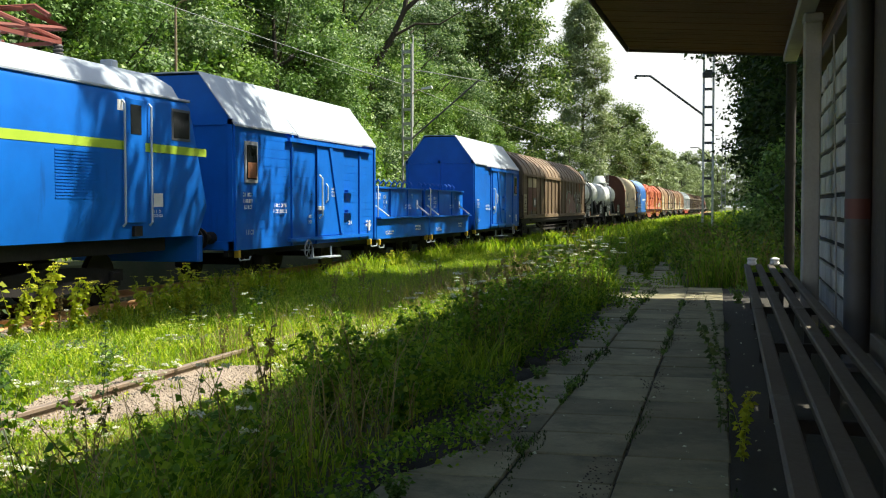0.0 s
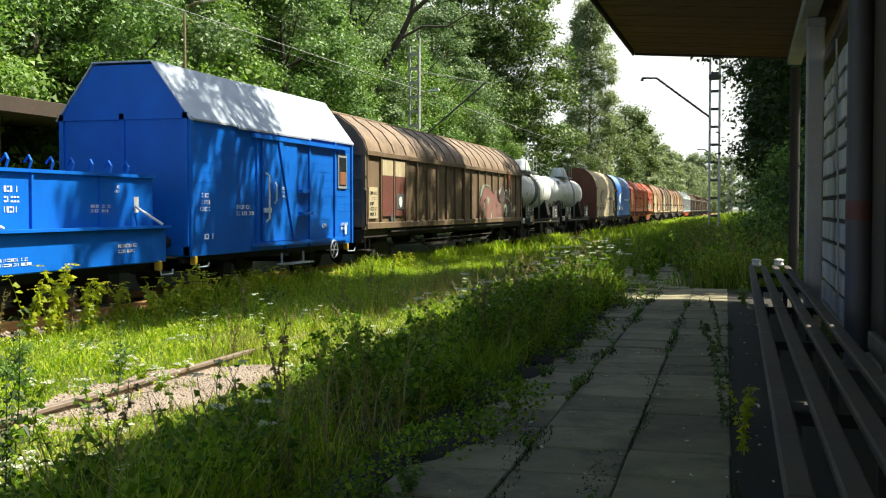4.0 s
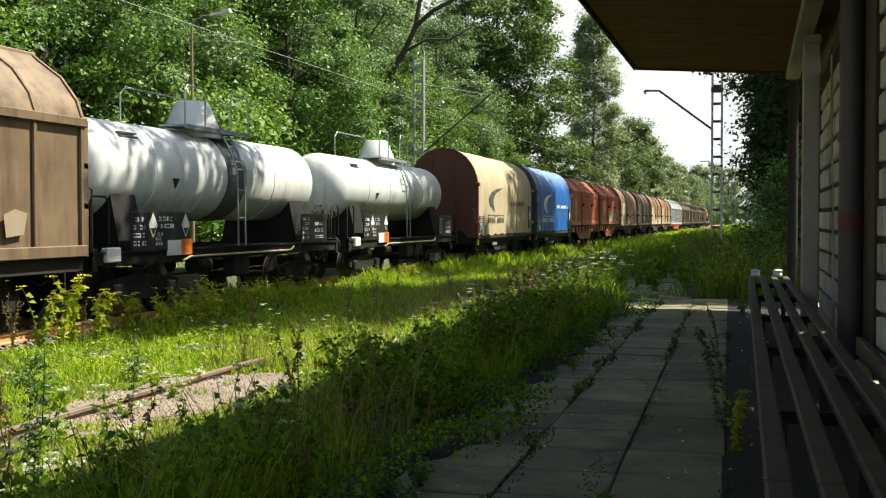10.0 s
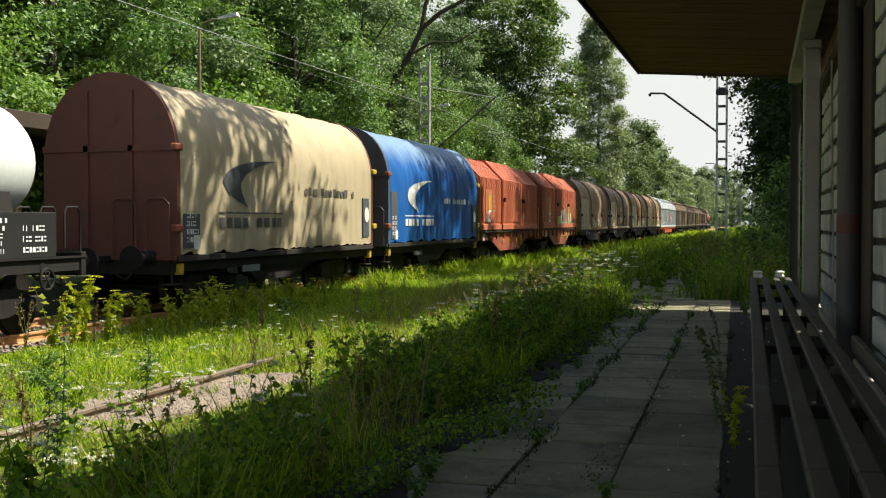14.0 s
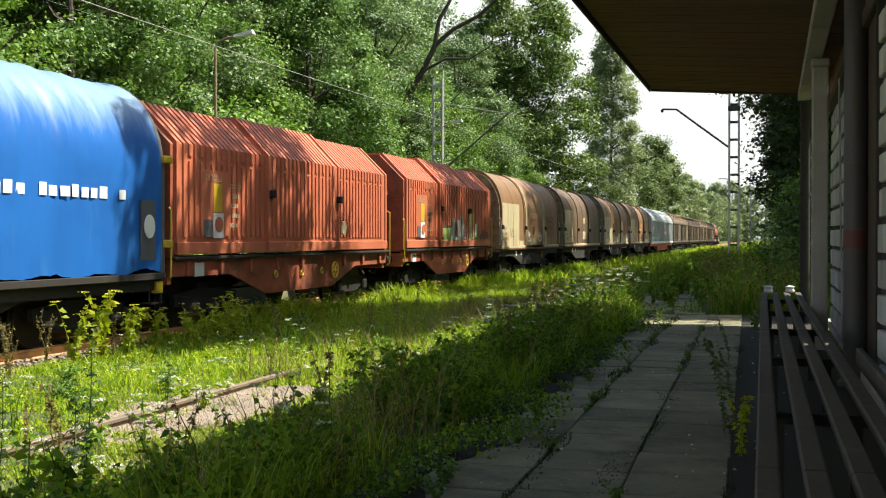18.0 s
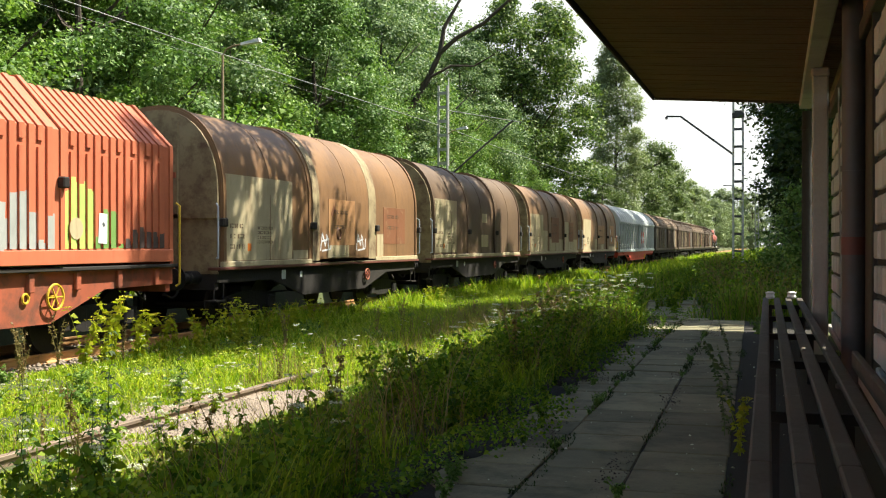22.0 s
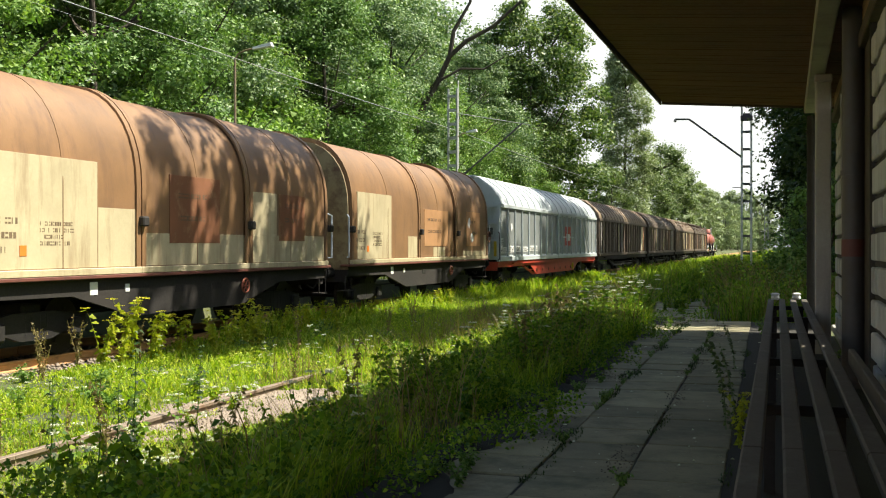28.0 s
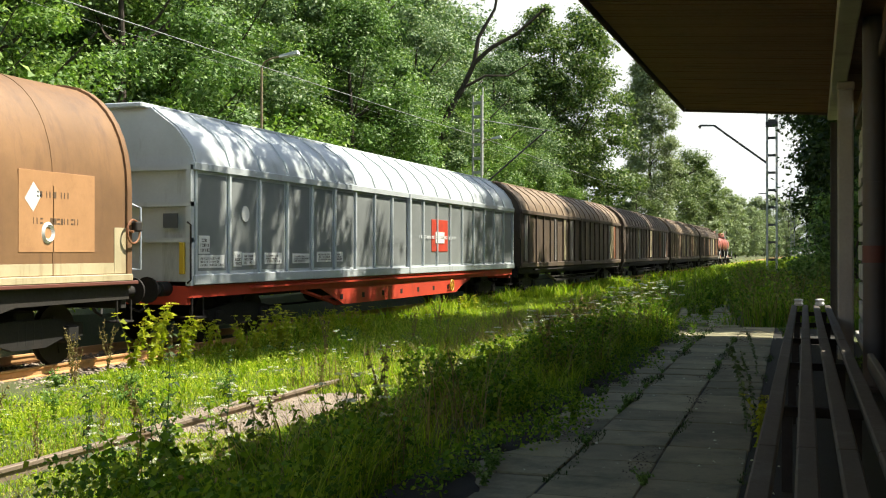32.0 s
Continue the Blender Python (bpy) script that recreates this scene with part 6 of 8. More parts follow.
    plate(w, W + 0.014, L - 0.75, 1.5, L - 0.3, 2.35, m_slate, "data_board", "dark data board")
    part("round_mark", Shape().lathe([(0.17, 0), (0.17, 0.01)], (W + 0.027, L - 0.52, 1.98), "x", 18), m_white, w)
    underframe(w, L, m_frame, 0.92, 1.16, None, 1.28)
    part("belly", Shape().prism_x([(L * 0.3, 0.92), (L * 0.36, 0.5), (L * 0.55, 0.5), (L * 0.66, 0.92)], 1.15, 1.2), m_frame, w)
    plate(w, 1.31, L * 0.27, 0.78, L * 0.27 + 0.8, 0.95, m_grey, "frame_plate")
    for y in (1.9, L - 1.9):
        bogie(w, y)
    buffers(w, L, 1.06, 0.7, 0.7)
    for y in (0.15, L - 0.15):
        steps(w, y, 1.36)
        part("lifting_hook", Shape().box(1.24, y - 0.02, 0.85, 1.38, y + 0.16, 1.12, 0.02), m_yellow, w, "yellow lifting bracket")
    grab(w, [(1.3, -0.1, 1.25), (1.3, -0.1, 2.1), (1.2, -0.12, 2.18), (0.9, -0.12, 2.18), (0.8, -0.1, 2.1), (0.8, -0.1, 1.25)], 0.02, m_end, "railing")
    grab(w, [(0.6, -0.1, 1.25), (0.6, -0.1, 2.1), (0.5, -0.12, 2.18), (0.2, -0.12, 2.18), (0.1, -0.1, 2.1), (0.1, -0.1, 1.25)], 0.02, m_end, "railing")
    fit_heights(w, (0, 0.5, 1.16, 1.32, 2.72, 4.22, 4.4), (0, 0.45, 0.98, 1.10, 2.80, 4.47, 4.65))
    return w


# -- red ribbed telescopic hoods --
def make_red_hood(s0, L, tagged_side, seed):
    w = wagon("ribbed_hood_wagon", "faded red coil wagon with three ribbed steel hoods" + (" and graffiti" if tagged_side else ""), "coil wagon", s0)
    W = 1.38

    def prof(k):
        return [(W + k, 1.46), (W + k, 3.42), (0.62 + k * 0.6, 4.18 + k), (-0.62 - k * 0.6, 4.18 + k), (-W - k, 3.42), (-W - k, 1.46)]
    segs = ((0.12, L * 0.345, 0.0), (L * 0.325, L * 0.675, 0.07), (L * 0.655, L - 0.12, 0.0))
    for y0, y1, k in segs:
        h = part("hood", Shape().prism(prof(k), y0, y1), m_red, w, "ribbed red steel hood")
        pitch = 0.21
        n = int((y1 - y0 - 0.3) / pitch)
        a = y0 + (y1 - y0 - n * pitch) / 2
        ribs, roofribs = Shape(), Shape()
        for i in range(n):
            y = a + i * pitch
            ribs.box(W + k, y, 1.72, W + k + 0.035, y + 0.12, 3.12 if i % 2 else 3.22)
            x0, z0, x1, z1 = W + k, 3.42, 0.62 + k * 0.6, 4.18 + k
            nx, nz = (z1 - z0), (x0 - x1)
            q = 0.03 / math.hypot(nx, nz)
            ux, uz = nx * q, nz * q
            roofribs.add([(x0, y, z0), (x1, y, z1), (x1, y + 0.12, z1), (x0, y + 0.12, z0), (x0 + ux, y, z0 + uz), (x1 + ux, y, z1 + uz), (x1 + ux, y + 0.12, z1 + uz), (x0 + ux, y + 0.12, z0 + uz)],
                         [(4, 5, 6, 7), (0, 4, 7, 3), (1, 2, 6, 5), (0, 1, 5, 4), (3, 7, 6, 2)])
            roofribs.box(W + k, y, 3.22, W + k + 0.035, y + 0.12, 3.44)
        part("side_ribs", ribs, m_red, h)
        part("roof_ribs", roofribs, m_red, h)
        for y in (y0, y1 - 0.1):
            part("hoop", Shape().band([(x + (0.03 if x > 0 else -0.03), z + 0.03) for x, z in prof(k)], y, y + 0.1, 0.03), m_red, h)
        part("hood_foot", Shape().box(W + k - 0.02, y0, 1.40, W + k + 0.05, y1, 1.62, 0.01), m_red, h)
    for y0, y1 in ((0, 0.118), (L - 0.118, L)):
        part("end_wall", Shape().prism([(W - 0.03, 1.3), (W - 0.03, 3.4), (0.6, 4.14), (-0.6, 4.14), (-W + 0.03, 3.4), (-W + 0.03, 1.3)], y0, y1), m_redframe, w)
        a, b = (-0.05, 0) if y0 == 0 else (L, L + 0.05)
        part("end_ribs", Shape().box(-W, a, 2.9, W, b, 3.0).box(-0.5, a, 1.3, -0.4, b, 4.0).box(0.4, a, 1.3, 0.5, b, 4.0), m_redframe, w)
    for y in (L * 0.335, L * 0.665):
        part("catch", Shape().box(W + 0.07, y - 0.05, 2.55, W + 0.2, y + 0.1, 2.72, 0.02), m_black, w)
    # label boards on the first hood
    x = W + 0.037
    plate(w, x, 1.0, 1.75, 2.1, 3.0, m_red, "label_board", "plain red label board")
    plate(w, x + 0.01, 1.45, 2.2, 1.8, 2.75, m_yellow, "yellow_panel", "yellow label panel")
    plate(w, x + 0.01, 1.1, 1.72, 1.4, 2.05, m_slate, "dark_panel")
    plate(w, x + 0.01, 1.45, 1.70, 1.85, 2.18, m_white, "round_label", "white label panel")
    part("round_mark", Shape().lathe([(0.15, 0), (0.15, 0.01)], (x + 0.022, 1.65, 1.96), "x", 18), m_red, w)
    lettering(w, x + 0.012, 1.1, 2.78, 0.8, 0.16, 2, m_panel, seed)
    lettering(w, x + 0.002, 2.15, 1.9, 0.45, 0.9, 5, m_panel, seed + 1)
    part("round_mark", Shape().lathe([(0.17, 0), (0.17, 0.01)], (W + 0.037, L * 0.71, 1.95), "x", 18), m_panel, w, "round pale label")
    if tagged_side:
        x = W + 0.115
        for k, (y0, z0, y1, z1, wd, mm) in enumerate((
                (3.6, 1.80, 4.9, 1.86, 0.42, m_lime2), (3.7, 2.05, 4.3, 2.08, 0.06, m_slate), (4.3, 1.62, 4.6, 2.05, 0.14, m_spraygrey),
                (4.75, 1.62, 4.80, 2.35, 0.30, m_spraygrey), (5.35, 1.62, 5.40, 2.30, 0.28, m_spraygrey), (4.8, 1.66, 5.4, 1.66, 0.16, m_spraygrey))):
            sprayed_bar(w, x + 0.001 * k, y0, z0, y1, z1, wd, mm)
        x = W + 0.045
        for k, (y0, z0, y1, z1, wd, mm) in enumerate((
                (7.93, 1.72, 7.95, 2.2, 0.24, m_white), (7.93, 2.0, 7.98, 2.04, 0.08, m_slate))):
            sprayed_bar(w, x + 0.001 * k, y0, z0, y1, z1, wd, mm)
        # paint sprayed over ribs and grooves: pale arches, a lime and green blaze, dark scrawl
        rng = random.Random(seed)
        for (y0, y1, k), bands in ((segs[1], ((0.06, 0.26, 2.05, 0.3, m_spraygreen), (0.26, 0.56, 2.3, 0.35, m_spraydark), (0.56, 0.80, 2.55, 0.7, m_spraygrey), (0.80, 0.99, 2.1, 0.45, m_spraygrey))),
                                   (segs[2], ((0.02, 0.30, 2.75, 0.5, m_lime2), (0.30, 0.50, 2.35, 0.6, m_spraygreen), (0.50, 0.96, 1.98, 0.25, m_spraydark)))):
            n = int((y1 - y0 - 0.3) / 0.21)
            a = y0 + (y1 - y0 - n * 0.21) / 2
            for i in range(n):
                y = a + i * 0.21
                u = (y - y0) / (y1 - y0)
                for lo, hi, top, drop, mm in bands:
                    if lo <= u < hi:
                        c = (u - lo) / (hi - lo) * 2 - 1
                        top -= drop * c * c + rng.uniform(-0.05, 0.09)
                        f = W + k
                        part("sprayed_patch", Shape().box(f + 0.0365, y + 0.001, 1.64, f + 0.0375, y + 0.119, top).box(f + 0.001, y + 0.121, 1.64, f + 0.002, y + 0.209, top - rng.uniform(-0.05, 0.08)), mm, w, "sprayed graffiti patch")
    underframe(w, L, m_redframe, 0.98, 1.3, 0.52, 1.3)
    part("deck_edge", Shape().box(1.2, 0, 1.3, 1.46, L, 1.36, 0.01), m_frame, w)
    for y in [0.6 + (L - 1.2) * k / 8 for k in range(9)]:
        part("stake_pocket", Shape().box(1.33, y - 0.06, 1.0, 1.40, y + 0.06, 1.29, 0.01), m_redframe, w)
    for y in (L * 0.38, L * 0.5, L * 0.6):
        part("hand_ring", Shape().ring((1.36, y, 0.92), 0.07, 0.02, "x", 14), m_yellow, w)
    handwheel(w, L * 0.66, 0.92, 1.42, 0.19, m_yellow)
    plate(w, 1.335, 0.9, 0.98, 1.25, 1.24, m_white, "notice")
    for y in (1.9, L - 1.9):
        bogie(w, y)
    buffers(w, L, 1.06, 0.7, 0.7)
    grab(w, [(1.36, L + 0.06, 0.95), (1.42, L + 0.1, 1.0), (1.42, L + 0.1, 2.4), (1.36, L + 0.06, 2.45)], 0.022, m_yellow)
    grab(w, [(1.36, -0.06, 0.95), (1.42, -0.1, 1.0), (1.42, -0.1, 2.2), (1.36, -0.06, 2.25)], 0.018, m_yellow)
    return w


# -- round brown telescopic hoods --
def make_round_hood(s0, L, m_main, cuts, panels, patches, label, seed, pale_arches, m_label=None):
    w = wagon("round_hood_wagon", label, "coil wagon", s0)
    W = 1.40
    for i in range(3):
        y0, y1 = cuts[i], cuts[i + 1]
        k = 0.0 if i != 1 else 0.05 if pale_arches else -0.045
        h = part("hood", Shape().prism(arch(W + k, 1.36, 2.62, 4.22 + k, 20, 2.2), y0 + 0.01, y1 - 0.01), m_main, w, "rounded brown steel hood")
        if pale_arches and i == 1:
            for a, b in ((y0 + 0.012, y0 + 0.40), (y1 - 0.55, y1 - 0.012)):
                part("painted_band", Shape().band(arch(W + k + 0.006, 1.40, 2.62, 4.226 + k, 24, 2.2), a, b, 0.01), m_wornband, h, "worn cream paint band over the hood's edge")
        else:
            for y in (y0 + 0.02, y1 - 0.14):
                part("hoop", Shape().band(arch(W + 0.035, 1.36, 2.62, 4.26, 20, 2.2), y, y + 0.12, 0.045), m_main, h)
        part("foot_rail", Shape().box(W - 0.03, y0, 1.34, W + 0.05, y1, 1.44, 0.01), m_panel, h)
        seam = Shape()
        y = y0 + (y1 - y0) * 0.5
        seam.band(arch(W + k + 0.008, 1.45, 2.62, 4.228 + k, 20, 2.2), y, y + 0.02, 0.02)
        part("seam", seam, m_main, h)
    for y0, y1 in ((-0.02, 0.03), (L - 0.03, L + 0.02)):
        part("end_wall", Shape().prism(arch(W - 0.05, 1.2, 2.6, 4.16, 20, 2.2), y0, y1), m_hoodend, w, "dirty olive-brown end wall")
        a, b = (-0.06, -0.02) if y0 < 0 else (L + 0.02, L + 0.06)
        part("end_ribs", Shape().box(-0.5, a, 1.25, -0.38, b, 3.95).box(0.38, a, 1.25, 0.5, b, 3.95).box(-W + 0.05, a, 2.2, W - 0.05, b, 2.28), m_hoodend, w)
    def face(y):
        return W + (0.05 if pale_arches else -0.045) if cuts[1] < y < cuts[2] else W

    for y0, z0, y1, z1 in panels:
        # a panel that crosses a hoop is painted in two pieces
        stops = [y0] + [c for c in cuts[1:3] if y0 + 0.05 < c < y1 - 0.05] + [y1]
        for a, b in zip(stops[:-1], stops[1:]):
            plate(w, face((a + b) / 2), a, z0, b, z1, m_panel, "cream_panel", "flaking cream painted panel")
    for k, (y0, z0, y1, z1) in enumerate(patches):
        fx = face((y0 + y1) / 2)
        peach = m_label or (pale_arches and k == 0)
        plate(w, fx + 0.004, y0, z0, y1, z1, m_peach if peach else m_patch, "faded_label", "faded peach label panel" if peach else "faded reddish brown label panel")
        lettering(w, fx + 0.009, y0 + 0.3, z0 + 0.35, (y1 - y0) * 0.6, (z1 - z0) * 0.45, 2, m_hood2, seed + k)
    if m_label or pale_arches:
        y0, z0, y1, z1 = patches[-1 if m_label else 0]
        fx = face((y0 + y1) / 2)
        part("emblem", Shape().add([(fx + 0.011, y0 + 0.12, z0 + 0.68), (fx + 0.011, y0 + 0.30, z0 + 0.52), (fx + 0.011, y0 + 0.48, z0 + 0.74), (fx + 0.011, y0 + 0.30, z0 + 0.90)], [(0, 1, 2, 3)]), m_white if m_label else m_patch, w, "tilted square emblem")
        part("emblem", Shape().ring((fx + 0.006, y0 + 0.62, z0 + 0.25), 0.11, 0.035, "x", 20, 4), m_white if m_label else m_patch, w, "ring emblem")
    if m_label:
        part("handwheel", Shape().ring((W + 0.10, L - 0.12, 2.05), 0.17, 0.018, "x", 18).rod((W, L - 0.12, 2.05), (W + 0.1, L - 0.12, 2.05), 0.02, 6), m_patch, w, "rusty handwheel at the hood's end")
        plate(w, W + 0.006, L - 0.5, 1.45, L - 0.05, 2.1, m_panel, "cream_panel", "flaking cream painted panel")
    lettering(w, W + 0.005, 0.4, 1.65, 0.7, 0.5, 3, m_brown, seed + 21)
    lettering(w, W + 0.005, 1.6, 1.75, 0.8, 0.35, 4, m_brown, seed + 22)
    plate(w, W + 0.006, 1.15, 1.62, 1.3, 1.76, m_orange, "orange_label")
    for y in (0.0, cuts[1], cuts[2], L):
        part("catch", Shape().box(W + 0.01, y - 0.08, 2.05, W + 0.13, y + 0.1, 2.2, 0.02), m_frame, w)
    for y, d in ((0.0, -1), (L, 1)):
        grab(w, [(W - 0.05, y + d * 0.05, 1.5), (W + 0.04, y + d * 0.16, 1.5), (W + 0.04, y + d * 0.16, 2.4), (W - 0.05, y + d * 0.05, 2.45)], 0.02, m_zinc)
    underframe(w, L, m_frame, 1.0, 1.28, 0.58, 1.3)
    part("deck_edge", Shape().box(1.18, -0.1, 1.28, 1.45, L + 0.1, 1.338, 0.01), m_maroon, w)
    plate(w, 1.335, L * 0.24, 1.0, L * 0.24 + 0.2, 1.22, m_white, "notice")
    plate(w, 1.335, L * 0.32, 1.02, L * 0.32 + 0.12, 1.16, m_white, "notice")
    handwheel(w, L * 0.66, 0.98, 1.40, 0.15, m_redframe)
    for y in (L * 0.45, L * 0.56):
        part("frame_hole", Shape().box(1.332, y, 0.95, 1.338, y + 0.35, 1.08), m_black, w)
    for y in (2.0, L - 2.0):
        bogie(w, y)
    buffers(w, L, 1.06, 0.8, 0.8)
    for y in (0.1, L - 0.1):
        steps(w, y, 1.36)
    fit_heights(w, (0, 0.58, 1.28, 1.36, 2.62, 4.22, 4.4), (0, 0.55, 1.20, 1.28, 2.68, 4.42, 4.6))
    return w


make_loco(-73.44 - 18.2)
make_blue_van(-72.05, 9.0, True, 11)
make_ballast_box(-62.8, 5.45, 31)
make_ballast_box(-57.25, 5.45, 41)
make_blue_van(-50.95, 8.8, False, 51)
make_slide_van(-41.05, 21.5, m_brown, m_brownroof, m_brown, m_frame, "dusty brown sliding-wall van with sprayed graffiti", "tagged", 3)
make_tank(-19.2, 11.0, m_tank, True, "weathered white tank wagon with a dark stained belt", 61)
make_tank(-7.4, 11.1, m_tank2, False, "weathered silver tank wagon with a ladder", 71)
make_tarp(6.35, 10.6, m_cream, m_maroon, "coil wagon under a cream tarpaulin with maroon ends", m_slate, m_darkletter, True, 81)
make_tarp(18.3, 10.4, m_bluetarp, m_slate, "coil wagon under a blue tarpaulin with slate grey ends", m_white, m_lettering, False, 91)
make_red_hood(29.0, 11.5, False, 101)
make_red_hood(42.0, 10.2, True, 111)
make_round_hood(53.85, 12.1, m_hood, (0.05, 4.3, 8.5, 12.05), ((0.1, 1.45, 3.3, 3.0), (3.35, 1.45, 4.28, 1.62), (5.2, 1.45, 6.55, 1.72), (8.55, 1.45, 9.2, 1.98)), ((5.25, 1.72, 6.95, 2.72), (9.2, 1.75, 11.0, 2.65)),
                "brown round-hood coil wagon with cream panels and small graffiti", 121, True)
for _k, (_y, _z) in enumerate(((4.75, 1.55), (7.05, 1.55))):
    _w = TRAIN[-1][0]
    _x = 1.456
    for _a, _b, _c, _d in ((0.0, 0.0, 0.12, 0.42), (0.12, 0.42, 0.3, 0.1), (0.3, 0.1, 0.36, 0.40), (0.05, 0.22, 0.5, 0.28), (0.5, 0.05, 0.42, 0.36), (0.1, 0.0, 0.62, 0.04), (0.62, 0.04, 0.66, 0.3)):
        sprayed_bar(_w, _x, _y + _a, _z + _b, _y + _c, _z + _d, 0.045, m_lettering)
make_round_hood(67.55, 12.05, m_hood2, (0.05, 4.1, 8.0, 12.0), ((0.2, 1.5, 2.7, 3.05), (6.2, 2.45, 6.9, 2.75), (6.1, 1.65, 7.1, 2.05)), (),
                "dark umber round-hood coil wagon with a cream label panel", 131, False)
make_round_hood(81.5, 12.1, m_hood, (0.05, 4.2, 8.1, 12.05), ((0.1, 1.45, 3.0, 2.95), (3.02, 1.45, 4.15, 2.3), (4.3, 1.45, 11.9, 1.95), (8.3, 1.95, 9.4, 2.75)), ((5.2, 1.8, 7.0, 2.9), (9.5, 1.85, 10.8, 2.75)),
                "brown round-hood coil wagon with a broad cream lower band", 141, False)
make_round_hood(95.0, 13.1, m_hood, (0.05, 5.4, 9.2, 13.05), ((0.5, 1.45, 3.0, 3.0), (4.4, 1.45, 5.2, 2.0), (6.9, 1.45, 8.1, 1.72), (10.0, 1.45, 13.0, 1.6)), ((6.0, 1.75, 8.4, 2.75), (10.4, 1.75, 12.1, 2.8)),
                "brown round-hood coil wagon with dark hoops and faded labels", 151, False, m_peach)
make_slide_van(109.9, 21.9, m_silver, m_silver, m_silver, m_brightred, "silver grey sliding-wall van on a bright red frame", "silver", 13)
make_slide_van(132.8, 22.2, m_darkbrown, m_brownroof, m_darkbrown, m_frame, "sooty brown sliding-wall van streaked with pale runs", "plain", 23)
make_slide_van(156.2, 20.6, m_darkbrown, m_darkbrown, m_darkbrown, m_frame, "dark sooty sliding-wall van", "plain", 33)
make_slide_van(178.0, 21.6, m_brown, m_brownroof, m_darkbrown, m_frame, "brown sliding-wall van with faded panels", "plain", 43)
make_slide_van(200.8, 20.6, m_darkbrown, m_darkbrown, m_darkbrown, m_frame, "dark brown sliding-wall van at the end of the train", "plain", 53)
make_tank(222.6, 11.0, m_redtank, False, "faded red tank wagon at the tail", 161)
make_tank(234.6, 11.0, m_redtank, False, "faded red tank wagon at the tail", 171)


# ---- plants ----
def leaf_quads(rng, centres, size, flat=0.35):
    """Leaf-shaped quads of random turn at the given points; returns vertices and faces."""
    n = len(centres)
    d = rng.normal(size=(n, 3))
    d[:, 2] *= flat
    d /= np.linalg.norm(d, axis=1, keepdims=True) + 1e-9
    u = np.cross(d, rng.normal(size=(n, 3)))
    u /= np.linalg.norm(u, axis=1, keepdims=True) + 1e-9
    s = size * (0.6 + 0.8 * rng.rand(n, 1))
    c = np.asarray(centres)
    w = 0.36
    droop = np.array([0, 0, -0.25]) * s
    v = np.stack([c, c + d * s * 0.5 + u * s * w, c + d * s + droop, c + d * s * 0.5 - u * s * w], 1)
    return v.reshape(-1, 3), np.arange(4 * n).reshape(-1, 4)


def leaf_tris(rng, centres, normals, size):
    """Small pointed leaves as single triangles that face roughly outwards from their bough."""
    n = len(centres)
    nm = normals + rng.normal(size=(n, 3)) * 0.55
    nm /= np.linalg.norm(nm, axis=1, keepdims=True) + 1e-9
    d = np.cross(nm, rng.normal(size=(n, 3)))
    d /= np.linalg.norm(d, axis=1, keepdims=True) + 1e-9
    u = np.cross(nm, d)
    s = size * (0.55 + 0.9 * rng.rand(n, 1))
    c = np.asarray(centres)
    v = np.stack([c - d * s * 0.5, c + d * s * 0.25 + u * s * 0.45, c + d * s * 0.5 - u * s * 0.32], 1)
    return v.reshape(-1, 3), np.arange(3 * n).reshape(-1, 3)


def crown_points(rng, clumps, per, rx, ry, z0, z1, shape=1.0, lean=0.0):
    """Leaf places on many uneven boughs that fill a crown from z0 to z1, and the way each leaf faces."""
    pts, nms = [], []
    for k in range(clumps):
        u = rng.rand()
        z = z0 + (z1 - z0) * u
        prof = math.sin(math.pi * min(1, max(0.06, 0.12 + 0.83 * u))) ** shape
        a = rng.rand() * 6.2832
        r = math.sqrt(rng.rand() * 0.75 + 0.25) * prof
        c = np.array([rx * r * math.cos(a) + lean * u, ry * r * math.sin(a), z + rng.normal() * 0.3])
        size = (0.45 + 0.75 * rng.rand()) * (0.55 + 0.11 * rx)
        d = rng.normal(size=(per, 3))
        d /= np.linalg.norm(d, axis=1, keepdims=True)
        d[:, 2] = d[:, 2] * 0.8 + 0.22
        rad = size * (0.35 + 0.75 * rng.rand(per, 1) ** 0.5)
        p = d * rad * np.array([1.0, 1.0, 0.62])
        p[:, 2] -= 0.12 * (p[:, 0] ** 2 + p[:, 1] ** 2) / (size + 0.1)
        p += rng.normal(size=(per, 3)) * size * 0.22
        pts.append(c + p)
        nms.append(d * 0.8 + np.array([0, 0, 0.55]))
    return np.concatenate(pts), np.concatenate(nms)


def trunk_shape(rng, h, r, limbs, spread):
    sh = Shape()
    bend = [(0, 0, -0.3)]
    x = y = 0.0
    for k in range(1, 7):
        x += rng.uniform(-0.25, 0.25)
        y += rng.uniform(-0.25, 0.25)
        bend.append((x, y, h * k / 6))
    sh.tube(bend, r, 9, r * 0.25)
    for k in range(limbs):
        i = rng.randint(2, 6)
        p = Vector(bend[i])
        a = rng.rand() * 6.283
        l = spread * (0.5 + 0.5 * rng.rand())
        m = p + Vector((math.cos(a) * l * 0.5, math.sin(a) * l * 0.5, l * 0.28))
        q = p + Vector((math.cos(a) * l, math.sin(a) * l, l * 0.8))
        sh.tube([p, m, q], r * 0.38, 6, r * 0.08)
    return sh


TREES = {}


